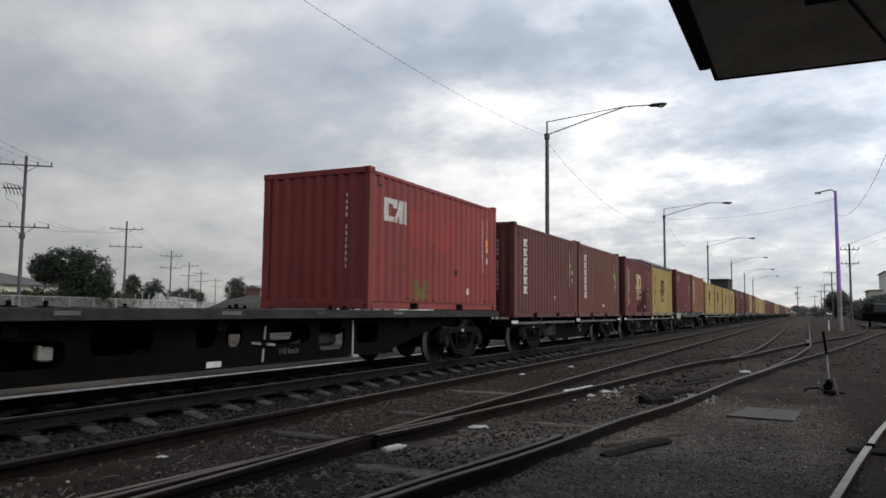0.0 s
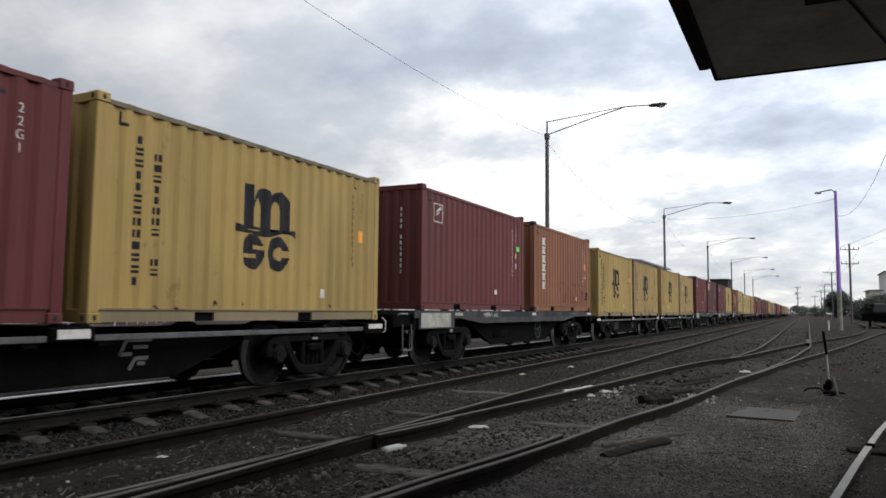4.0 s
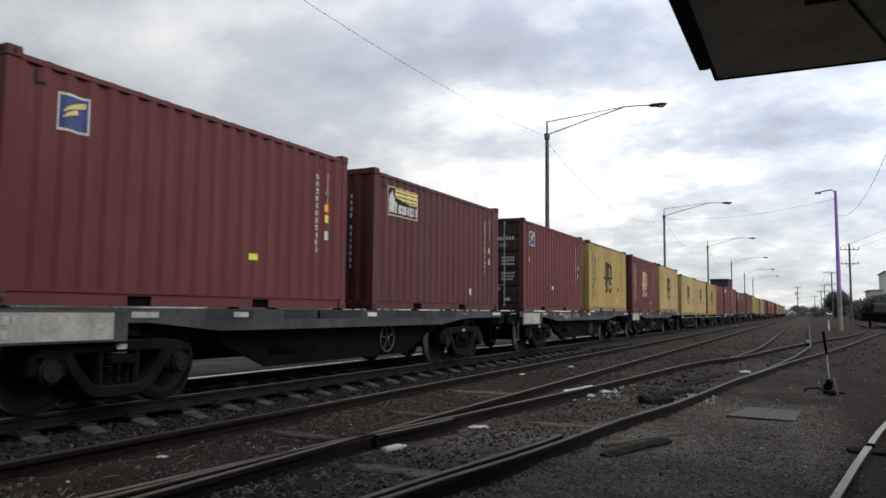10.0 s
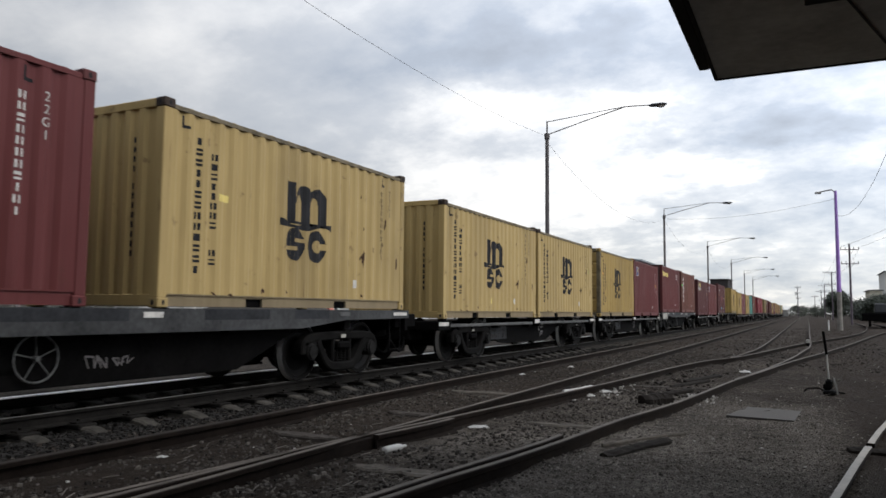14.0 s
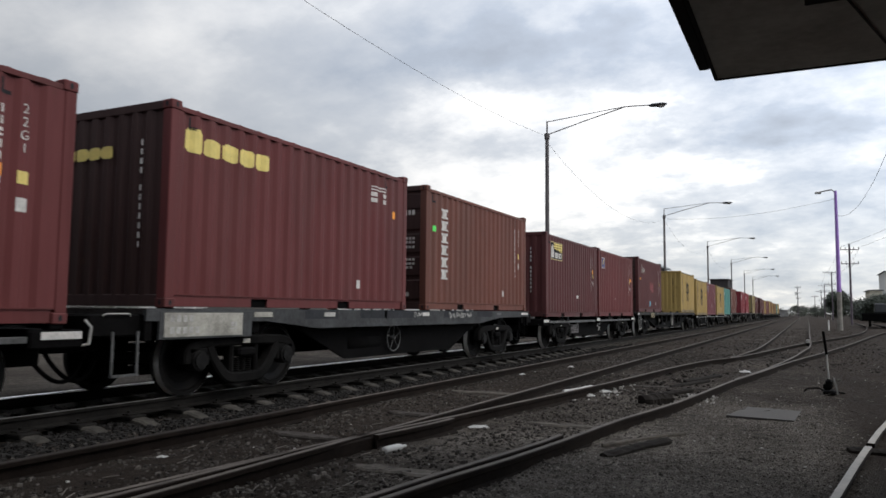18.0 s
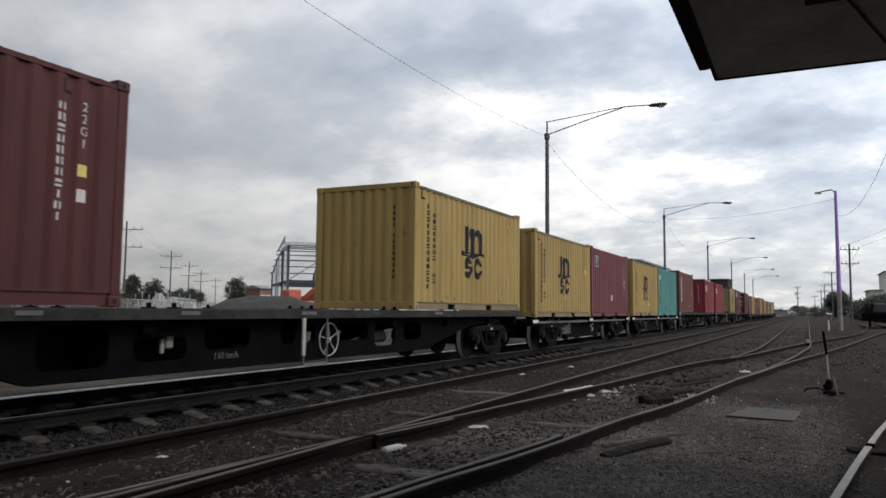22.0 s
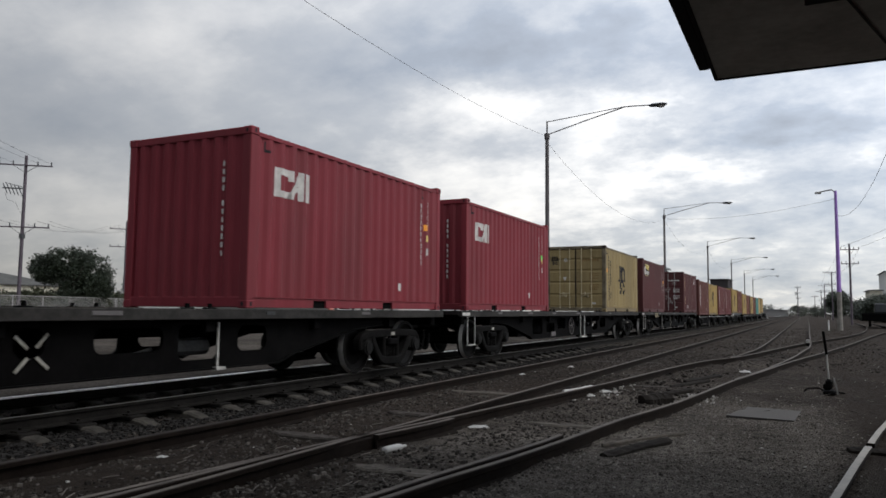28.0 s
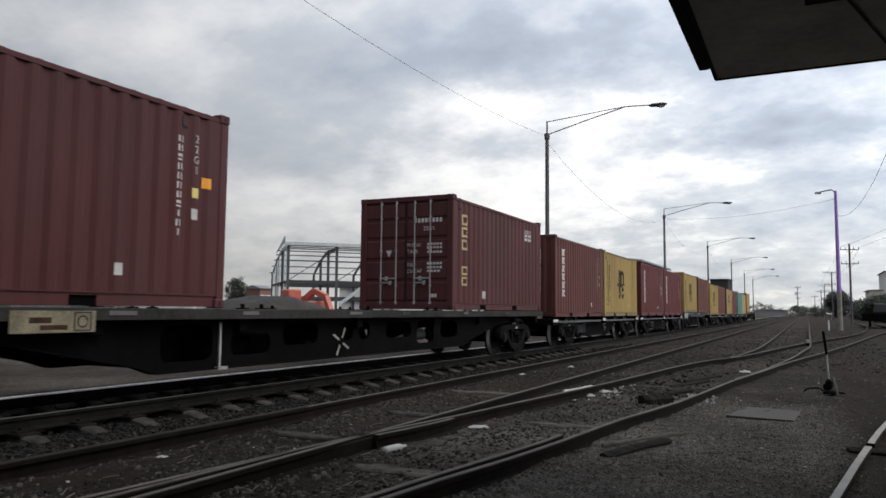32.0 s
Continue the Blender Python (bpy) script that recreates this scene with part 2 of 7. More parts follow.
M_GOLD = plain("yellow_marking", (0.66, 0.53, 0.16), 0.6, var=0.15, scale=6)
M_BLUE = plain("blue_marking", (0.035, 0.05, 0.16), 0.5, var=0.2)
M_ORANGE = plain("orange_sticker", (0.85, 0.33, 0.03), 0.5, var=0.08)
M_GREEN = plain("green_sticker", (0.10, 0.72, 0.12), 0.5, var=0.08)
M_LIME = plain("lime_sticker", (0.62, 0.75, 0.06), 0.5, var=0.08)
M_CYAN = plain("cyan_spray", (0.12, 0.40, 0.52), 0.6, var=0.3)
M_REDP = plain("red_touch_up", (0.17, 0.033, 0.033), 0.6, var=0.3)
M_FRESHRED = paint("fresher_red_paint", (0.232, 0.039, 0.034), 0.3, grime=0.4)
M_SOOT = plain("soot_smear", (0.050, 0.0185, 0.0180), 0.85, var=0.45, spec=0.06)
M_OLIVE = plain("algae_smear", (0.135, 0.095, 0.030), 0.8, var=0.4)
M_SCAB = plain("rust_scab", (0.052, 0.030, 0.020), 0.85, var=0.5, scale=7, spec=0.08)
M_STAIN = plain("brown_stain", (0.215, 0.135, 0.062), 0.85, var=0.35, scale=5, spec=0.08)
M_POST = plain("rusted_corner_steel", (0.058, 0.044, 0.036), 0.8, var=0.55, scale=5, spec=0.1)
M_RAILTOPY = plain("grimy_top_rail", (0.15, 0.125, 0.085), 0.8, var=0.45, scale=4, spec=0.1)
M_SCRAPE = plain("scraped_pale_paint", (0.46, 0.39, 0.25), 0.8, var=0.25, scale=6, spec=0.1)
M_GALV = plain("galvanised_bar", (0.34, 0.33, 0.31), 0.6, 0.0, 0.35, spec=0.2)
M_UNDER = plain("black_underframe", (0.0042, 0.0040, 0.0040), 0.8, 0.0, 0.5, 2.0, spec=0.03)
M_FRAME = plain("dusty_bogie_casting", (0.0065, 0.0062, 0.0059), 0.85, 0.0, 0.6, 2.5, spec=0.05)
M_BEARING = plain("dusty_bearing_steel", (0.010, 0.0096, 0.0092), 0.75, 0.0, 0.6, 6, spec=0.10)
M_PATCH = plain("dark_repaint_patch", (0.026, 0.027, 0.030), 0.7, 0.0, 0.4, 2.0, spec=0.12)
M_GREY = plain("worn_grey_steel", (0.044, 0.045, 0.046), 0.7, 0.0, 0.5, 1.6, spec=0.15)
M_SIDERAIL = plain("rubbed_grey_steel", (0.085, 0.085, 0.084), 0.65, 0.0, 0.5, 2.2, spec=0.2)
M_DECK = plain("worn_deck_steel", (0.030, 0.028, 0.026), 0.75, 0.0, 0.5, 1.6, spec=0.12)
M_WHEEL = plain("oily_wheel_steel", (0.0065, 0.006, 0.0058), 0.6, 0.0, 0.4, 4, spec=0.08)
M_TREAD = plain("polished_tread", (0.55, 0.54, 0.52), 0.45, 0.25, 0.15)
M_RAILTOP = plain("polished_rail_head", (0.92, 0.90, 0.87), 0.30, 1.0, 0.12, 2)
M_RAILOLD = plain("dull_rail_head", (0.074, 0.062, 0.052), 0.7, 0.0, 0.45, 3, spec=0.22)
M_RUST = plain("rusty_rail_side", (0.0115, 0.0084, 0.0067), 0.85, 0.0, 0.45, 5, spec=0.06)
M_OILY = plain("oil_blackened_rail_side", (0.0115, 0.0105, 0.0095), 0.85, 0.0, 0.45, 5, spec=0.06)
M_RAILBROWN = plain("rusted_rail_head", (0.026, 0.0225, 0.0198), 0.8, 0.0, 0.35, 4, spec=0.08)
M_RAILSHADE = plain("darkened_rail_head", (0.10, 0.095, 0.09), 0.5, 0.3, 0.3, 2, spec=0.2)
M_CONC = plain("weathered_concrete", (0.045, 0.041, 0.035), 0.9, 0.0, 0.65, 6, spec=0.15)
M_TIMBER = plain("grey_timber", (0.045, 0.039, 0.034), 0.9, 0.0, 0.4, 5, 0.5, spec=0.1)
M_PALETIMBER = plain("bleached_timber", (0.075, 0.066, 0.056), 0.9, 0.0, 0.45, 7, 0.5, spec=0.1)
M_DARKWOOD = plain("charred_timber", (0.0165, 0.0143, 0.0125), 0.9, 0.0, 0.4, 5, 0.5, spec=0.05)
M_POLE = plain("grey_pole", (0.11, 0.10, 0.10), 0.7, 0.0, 0.25)
M_WPOLE = plain("weathered_wood_pole", (0.095, 0.078, 0.092), 0.85, 0.0, 0.3)
M_PALEPOST = plain("pale_weathered_post", (0.22, 0.205, 0.18), 0.8, 0.0, 0.35)
M_PURPLE = plain("purple_pole", (0.34, 0.19, 0.55), 0.6, 0.0, 0.2)
M_CABLE = plain("black_cable", (0.02, 0.02, 0.02), 0.8, 0.0, 0.2, bumped=0)
M_EAVE = plain("dark_soffit", (0.48, 0.48, 0.45), 0.85, 0.0, 0.25, 1.2)
M_EAVE2 = plain("dark_fascia", (0.014, 0.014, 0.015), 0.7, 0.0, 0.25, 2, spec=0.1)
M_PLASTIC = plain("white_plastic", (0.36, 0.35, 0.33), 0.45, 0.0, 0.1)
M_GROUND = ground_mat()
M_BALLAST = stone_mat("dark_ballast", (0.0065, 0.0060, 0.0056), (0.044, 0.041, 0.038))
M_STONE = stone_mat("ballast_stone", (0.014, 0.0122, 0.0107), (0.136, 0.121, 0.106))
M_GRIT = stone_mat("grey_grit", (0.031, 0.027, 0.024), (0.25, 0.226, 0.20))
M_GRAVEL = stone_mat("grey_gravel", (0.026, 0.023, 0.020), (0.34, 0.31, 0.275))
M_CHIP = stone_mat("pale_chip", (0.12, 0.11, 0.10), (0.42, 0.40, 0.37))
M_PALESTONE = stone_mat("pale_rubble", (0.20, 0.19, 0.17), (0.55, 0.53, 0.50))
M_LEAF = leaf_mat("dark_foliage", (0.009, 0.015, 0.007), (0.022, 0.033, 0.014))
M_LEAF2 = leaf_mat("grey_foliage", (0.011, 0.016, 0.010), (0.030, 0.038, 0.022))
M_BARK = plain("bark", (0.07, 0.055, 0.045), 0.9, 0.0, 0.4, 6, 0.6)
M_WALLW = plain("pale_wall", (0.72, 0.71, 0.68), 0.85, 0.0, 0.12, 0.6)
M_WALLY = plain("cream_wall", (0.66, 0.62, 0.50), 0.85, 0.0, 0.12, 0.6)
M_SHEETING = plain("dusty_white_sheeting", (0.27, 0.26, 0.25), 0.7, 0.0, 0.2, 2)
M_BRICK = plain("brown_brick", (0.20, 0.11, 0.085), 0.9, 0.0, 0.2, 1.5)
M_ROOF = plain("grey_roof_sheet", (0.18, 0.19, 0.20), 0.6, 0.2, 0.2, 1)
M_DARKROOF = plain("weathered_dark_roof", (0.078, 0.077, 0.072), 0.85, 0.0, 0.3, 0.8, spec=0.1)
M_DIRT = plain("heaped_dirt", (0.030, 0.027, 0.023), 0.95, 0.0, 0.4, 1.5, 0.8)
M_STEELW = plain("primed_steel", (0.50, 0.53, 0.54), 0.6, 0.0, 0.15)
M_STEELG = plain("grey_primed_steel", (0.075, 0.078, 0.08), 0.6, 0.0, 0.2)
M_STEELD = plain("dark_steel", (0.05, 0.052, 0.055), 0.6, 0.0, 0.2)
M_ORMACH = plain("orange_machine_paint", (0.42, 0.115, 0.075), 0.5, 0.0, 0.2)
M_GLASS = plain("dark_window", (0.03, 0.035, 0.04), 0.15, 0.0, 0.2, bumped=0)
M_DARKBLD = plain("dark_cladding", (0.045, 0.040, 0.040), 0.8, 0.0, 0.2)
M_GRASS = leaf_mat("olive_scrub", (0.020, 0.026, 0.010), (0.065, 0.068, 0.030))


# ---- mesh helpers ----
class Mesh:
    def __init__(self):
        self.v, self.f = [], []

    def add(self, verts, faces):
        n = len(self.v)
        self.v.extend(verts)
        self.f.extend([tuple(i + n for i in f) for f in faces])
        return self

    def box(self, x0, x1, y0, y1, z0, z1, c=0.0):
        """A box; c: chamfer of all its edges."""
        if not c:
            v = [(x, y, z) for z in (z0, z1) for x, y in ((x0, y0), (x1, y0), (x1, y1), (x0, y1))]
            return self.add(v, [(3, 2, 1, 0), (4, 5, 6, 7), (0, 1, 5, 4), (1, 2, 6, 5), (2, 3, 7, 6), (3, 0, 4, 7)])
        rings = []
        for z, d in ((z0, c), (z0 + c, 0), (z1 - c, 0), (z1, c)):
            a = [(x0 + d + c, y0 + d), (x1 - d - c, y0 + d), (x1 - d, y0 + d + c), (x1 - d, y1 - d - c),
                 (x1 - d - c, y1 - d), (x0 + d + c, y1 - d), (x0 + d, y1 - d - c), (x0 + d, y0 + d + c)]
            rings.append([(x, y, z) for x, y in a])
        return self.loft(rings)

    def loft(self, rings, caps=True, closed=True):
        n = len(rings[0])
        v = [p for r in rings for p in r]
        f = []
        for k in range(len(rings) - 1):
            for i in range(n if closed else n - 1):
                j = (i + 1) % n
                f.append((k * n + i, k * n + j, (k + 1) * n + j, (k + 1) * n + i))
        if caps:
            f.append(tuple(range(n - 1, -1, -1)))
            f.append(tuple((len(rings) - 1) * n + i for i in range(n)))
        return self.add(v, f)

    def cyl(self, a, b, r, n=8, r2=None):
        a, b = Vector(a), Vector(b)
        d = (b - a).normalized()
        s = d.orthogonal().normalized()
        u = d.cross(s)
        rings = []
        for p, q in ((a, r), (b, r if r2 is None else r2)):
            rings.append([tuple(p + (s * math.cos(k * math.tau / n) + u * math.sin(k * math.tau / n)) * q) for k in range(n)])
        return self.loft(rings)

    def tube(self, pts, r, n=6):
        """One bent round bar through the points."""
        pts = [Vector(p) for p in pts]
        d0 = (pts[1] - pts[0]).normalized()
        s = d0.orthogonal().normalized()
        rings = []
        for i, p in enumerate(pts):
            d = (pts[min(i + 1, len(pts) - 1)] - pts[max(i - 1, 0)]).normalized()
            s = (s - d * s.dot(d)).normalized()
            u = d.cross(s)
            rings.append([tuple(p + (s * math.cos(k * math.tau / n) + u * math.sin(k * math.tau / n)) * r) for k in range(n)])
        return self.loft(rings)

    def beam(self, a, b, w, h):
        """A straight bar of w by h between two points, upright."""
        a, b = Vector(a), Vector(b)
        d = (b - a).normalized()
        s = d.cross(Vector((0, 0, 1)))
        s = s.normalized() if s.length > 1e-4 else Vector((1, 0, 0))
        u = s.cross(d)
        return self.loft([[tuple(p + s * i * w / 2 + u * j * h / 2) for i, j in ((-1, -1), (1, -1), (1, 1), (-1, 1))] for p in (a, b)])

    def bent(self, pts, w, h):
        """One bent bar of w by h through the points."""
        pts = [Vector(p) for p in pts]
        rings = []
        for i, p in enumerate(pts):
            d = (pts[min(i + 1, len(pts) - 1)] - pts[max(i - 1, 0)]).normalized()
            s = d.cross(Vector((0, 0, 1)))
            s = s.normalized() if s.length > 1e-4 else Vector((1, 0, 0))
            u = s.cross(d)
            rings.append([tuple(p + s * a * w / 2 + u * b * h / 2) for a, b in ((-1, -1), (1, -1), (1, 1), (-1, 1))])
        return self.loft(rings)

    def prism_x(self, prof, x0, x1):
        """A profile of (y, z) drawn out from x0 to x1."""
        return self.loft([[(x, y, z) for y, z in prof] for x in (x0, x1)])

    def torus(self, c, axis, R, r, n=20, m=6):
        c, d = Vector(c), Vector(axis).normalized()
        s = d.orthogonal().normalized()
        u = d.cross(s)
        v, f = [], []
        for i in range(n):
            e = s * math.cos(i * math.tau / n) + u * math.sin(i * math.tau / n)
            for j in range(m):
                a = j * math.tau / m
                v.append(tuple(c + e * (R + r * math.cos(a)) + d * r * math.sin(a)))
                f.append((i * m + j, ((i + 1) % n) * m + j, ((i + 1) % n) * m + (j + 1) % m, i * m + (j + 1) % m))
        return self.add(v, f)

    def data(self, name, smooth=False):
        me = bpy.data.meshes.new(name)
        me.from_pydata([tuple(p) for p in self.v], [], self.f)
        bm = bmesh.new()
        bm.from_mesh(me)
        bmesh.ops.recalc_face_normals(bm, faces=bm.faces)
        bm.to_mesh(me)
        bm.free()
        me.materials.append(None)
        if smooth:
            me.polygons.foreach_set("use_smooth", [True] * len(me.polygons))
        me.update()
        return me


def part(name, mesh, material, parent=None, label="", m=None, smooth=False):
    """Links a mesh as one object, under a thing or a part."""
    data = mesh.data(name, smooth) if isinstance(mesh, Mesh) else mesh
    ob = new(name, data)
    ob.material_slots[0].link = "OBJECT"
    ob.material_slots[0].material = material
    if parent is not None:
        ob.parent = parent
    if m is not None:
        ob.matrix_basis = m
    if label:
        ob["label"] = label
    return ob


def thing(name, label, category, group="", m=None, kind=""):
    ob = new(name)
    ob.empty_display_size = 0.2
    if m is not None:
        ob.matrix_basis = m
    return tagged(ob, label, category, group, kind)


def single(name, mesh, material, label, category, group="", kind="", m=None, smooth=False):
    return tagged(part(name, mesh, material, None, "", m, smooth), label, category, group, kind)


def letters(text, size):
    """Flat mesh of a word in the built-in font, in its own x and y."""
    cu = bpy.data.curves.new("word", "FONT")
    cu.body, cu.size, cu.align_x = text, size, "CENTER"
    ob = bpy.data.objects.new("word", cu)
    scene.collection.objects.link(ob)
    dg = bpy.context.evaluated_depsgraph_get()
    me = ob.evaluated_get(dg).to_mesh()
    out = ([tuple(v.co) for v in me.vertices], [tuple(p.vertices) for p in me.polygons])
    ob.evaluated_get(dg).to_mesh_clear()
    bpy.data.objects.remove(ob)
    bpy.data.curves.remove(cu)
    return out


# ---- ground and tracks ----
MAIN_X = -8.206      # centre line of the main track; rail heads at z = 0
GAUGE = 1.67         # rail centre to rail centre
SLEEPER_0, SLEEPER_STEP = 2.15, 0.712


def ground_z(x, y):
    z = -0.165
    if -10.6 < x < -6.2:
        z = -0.232 + 0.04 * max(0.0, abs(x - MAIN_X) - 1.25)
    elif -6.2 <= x < -3.0:
        z = -0.135
    elif x >= -3.0:
        z = -0.120
    if x < -10.6:
        z = -0.26
    if y < 80 and abs(x) < 14:
        z += 0.022 * noise.noise((x * 1.1, y * 1.1, 0.0)) + 0.014 * noise.noise((x * 5.0, y * 5.0, 3.0))
    return z


def build_ground():
    xs = [-3000, -1200, -500, -200, -90, -50, -30, -20, -15, -12.5]
    xs += [-11.5 + 0.1 * i for i in range(150)] + [3.6, 4.2, 5, 7, 10, 15, 25, 50, 120, 400, 1500, 3000]
    ys = [-200, -60, -20, -8, -3, 0, 1.5, 2.2]
    y = 2.6
    while y < 3000:
        ys.append(y)
        y += 0.07 if y < 7 else 0.12 if y < 12 else 0.3 if y < 24 else 1.0 if y < 60 else y * 0.12
    ys.append(3600)
    v = [(x, y, ground_z(x, y)) for y in ys for x in xs]
    n = len(xs)
    f = [(j * n + i, j * n + i + 1, (j + 1) * n + i + 1, (j + 1) * n + i) for j in range(len(ys) - 1) for i in range(n - 1)]
    me = bpy.data.meshes.new("ground")
    me.from_pydata(v, [], f)
    me.polygons.foreach_set("use_smooth", [True] * len(me.polygons))
    me.materials.append(None)
    single("ground", me, M_GROUND, "dark cinder and gravel ground of a rail yard", "ground", kind="structure")


RAIL_PROFILE = [(-0.065, -0.150), (0.065, -0.150), (0.065, -0.138), (0.012, -0.118), (0.011, -0.045), (0.034, -0.034),
                (0.034, -0.006), (0.028, -0.002), (-0.028, -0.002), (-0.034, -0.006), (-0.034, -0.034), (-0.011, -0.045), (-0.012, -0.118), (-0.065, -0.138)]


def sweep(path, prof):
    rings = []
    for i, p in enumerate(path):
        a, b = path[max(0, i - 1)], path[min(len(path) - 1, i + 1)]
        d = Vector((b[0] - a[0], b[1] - a[1], 0)).normalized()
        s = Vector((d.y, -d.x, 0))
        rings.append([(p[0] + s.x * u, p[1] + s.y * u, p[2] + w) for u, w in prof])
    return Mesh().loft(rings)


def glide(knots, step=1.0):
    """A smooth line through (x, y) knots, in y order."""
    out = []
    pts = [knots[0], *knots, knots[-1]]
    for a, b, c, d in zip(pts, pts[1:], pts[2:], pts[3:]):
        n = max(2, int(min(abs(c[1] - b[1]) / step, 24)))
        for i in range(n):
            t = i / n
            q = [0.5 * (2 * b[k] + (c[k] - a[k]) * t + (2 * a[k] - 5 * b[k] + 4 * c[k] - d[k]) * t * t
                        + (3 * b[k] - a[k] - 3 * c[k] + d[k]) * t ** 3) for k in (0, 1)]
            out.append((q[0], q[1], 0.0))
    return out + [(knots[-1][0], knots[-1][1], 0.0)]


def rail(track, path, polished, label="", dark=False):
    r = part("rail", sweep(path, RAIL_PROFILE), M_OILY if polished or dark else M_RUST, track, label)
    # near main rail is painted dull to imitate its dark reflection of the train
    part("running_surface", sweep(path, [(-0.030, -0.001), (-0.028, 0.0015), (0.020, 0.0015), (0.030, -0.003), (0.0355, -0.008), (0.0355, -0.016), (0.033, -0.018), (0.0, -0.010)] if polished else
                                   [(-0.023, -0.002), (0.023, -0.002), (0.021, 0.0015), (-0.021, 0.0015)]),
         M_RAILTOP if polished else M_RAILSHADE if dark else M_RAILOLD, r, "bright polished rail head" if polished else "dull dark rail head")
    return r


def build_tracks():
    far = [(0, y, 0) for y in (-40, 0, 5, 10, 20, 40, 80, 160, 320, 700)]
    main = thing("main_track", "main line track with worn steel rails on concrete sleepers", "railway track", "tracks", kind="structure")
    for s in (-1, 1):
        rail(main, [(MAIN_X + s * GAUGE / 2, y, 0) for _, y, _ in far], s < 0, dark=s > 0)
    # sleepers: chamfered concrete beams with a raised rail seat
    sl = Mesh()
    rings = []
    for x, top, half in ((-1.30, -0.215, 0.09), (-1.26, -0.185, 0.115), (-1.06, -0.147, 0.125), (-0.62, -0.145, 0.125), (-0.45, -0.175, 0.11),
                         (0.45, -0.175, 0.11), (0.62, -0.150, 0.125), (1.02, -0.152, 0.125), (1.20, -0.172, 0.122), (1.34, -0.215, 0.115), (1.42, -0.28, 0.10)):
        rings.append([(x, -half, -0.33), (x, half, -0.33), (x, half - 0.02, top - 0.02), (x, half - 0.05, top), (x, 0.05 - half, top), (x, 0.02 - half, top - 0.02)])
    sl.loft(rings)
    me = sl.data("sleeper")
    # dark plates added over the rail seats, to darken the sleepers there
    clip = Mesh().box(-0.24, 0.25, -0.12, 0.12, -0.19, -0.136, 0.012).box(-0.14, 0.15, -0.08, 0.08, -0.140, -0.118, 0.008)
    clip.cyl((-0.08, 0, -0.14), (-0.08, 0, -0.09), 0.018).cyl((0.08, 0, -0.14), (0.08, 0, -0.09), 0.018)
    clip_me = clip.data("rail_clip")
    rng = random.Random(3)
    for i in range(190):
        y = SLEEPER_0 + SLEEPER_STEP * i
        ob = part("sleeper", me, M_CONC, main, m=pose(MAIN_X + rng.uniform(-0.04, 0.04), y + rng.uniform(-0.02, 0.02), rng.uniform(-0.022, 0.002), 0, 0, rng.uniform(-0.8, 0.8)))
        if i < 34:
            part("rail_clip", clip_me, M_OILY, ob, m=pose(GAUGE / 2, 0, 0))
    second = thing("siding_track", "rusty siding track half buried in cinders", "railway track", "tracks", kind="structure")
    heavy = [(x * 1.3, z * 1.06) for x, z in RAIL_PROFILE]
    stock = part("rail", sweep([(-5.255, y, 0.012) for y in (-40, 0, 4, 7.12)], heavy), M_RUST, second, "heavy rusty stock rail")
    part("running_surface", sweep([(-5.255, y, 0.012) for y in (-40, 0, 4, 7.12)], [(-0.036, -0.002), (0.036, -0.002), (0.033, 0.0015), (-0.033, 0.0015)]), M_RAILBROWN, stock, "dull dark rail head")
    rail(second, [(-5.29, y, 0) for y in (7.14, 10, 20, 40, 80, 160, 320, 700)], False)
    rail(second, [(-3.66, y, 0) for _, y, _ in far], False)
    turn = thing("turnout_track", "worn turnout rails curving away across the yard", "railway track", "tracks", kind="structure")
    left = glide([(-5.30, -12.0), (-5.16, -7.0), (-4.35, 0.0), (-3.93, 3.14), (-3.72, 5.4), (-3.45, 7.4), (-3.31, 8.6), (-3.10, 10.3), (-2.83, 12.65), (-2.48, 16.5), (-2.13, 18.9), (-1.70, 20.5),
                  (-1.29, 23.1), (-0.52, 29.1), (0.47, 35.4), (1.89, 43.6), (3.2, 54.0), (4.3, 68.0), (5.0, 82.0), (5.6, 110.0)])
    right = glide([(-3.64, -12.0), (-3.55, -7.0), (-2.85, 0.0), (-2.34, 3.97), (-2.23, 4.75), (-2.10, 5.5), (-1.97, 6.5), (-1.80, 8.1), (-1.50, 9.95), (-1.13, 13.6), (-0.80, 16.0), (-0.35, 19.6),
                   (0.31, 23.9), (1.33, 31.0), (3.41, 47.2), (5.2, 60.0), (6.4, 75.0), (7.2, 110.0)])
    rail(turn, left, False)
    rail(turn, right, False)
    rail(turn, glide([(-2.49, 3.6), (-2.365, 4.6), (-2.245, 5.4), (-2.115, 6.3), (-2.085, 6.75)]), False, "short check rail beside the running rail")
    rail(turn, glide([(-3.85, 2.6), (-3.79, 4.0), (-3.755, 4.9)]), False, "short wing rail at the crossing")
    rail(turn, glide([(-3.56, 5.9), (-3.44, 6.7), (-3.40, 7.2)]), False, "short wing rail at the crossing")
    third = thing("straight_siding_track", "rusty siding track running straight down the yard", "railway track", "tracks", kind="structure")
    rail(third, glide([(-1.78, 20.4), (-1.58, 23.0), (-1.40, 28.4), (-1.38, 46.7), (-1.42, 80.0), (-1.42, 160), (-1.4, 320)]), False)
    rail(third, glide([(-1.14, 13.8), (-0.81, 16.3), (-0.38, 21.0), (-0.13, 25.0), (0.11, 30.6), (0.13, 48.1), (0.22, 84.4), (0.25, 160), (0.25, 320)]), False)
    branch = thing("loading_siding_track", "pale worn rail of a disused loading siding", "railway track", "tracks", kind="structure")
    edge = glide([(-1.9, -14.0), (-1.05, -5.0), (-0.25, 2.4), (0.12, 5.45), (0.470, 7.80)])
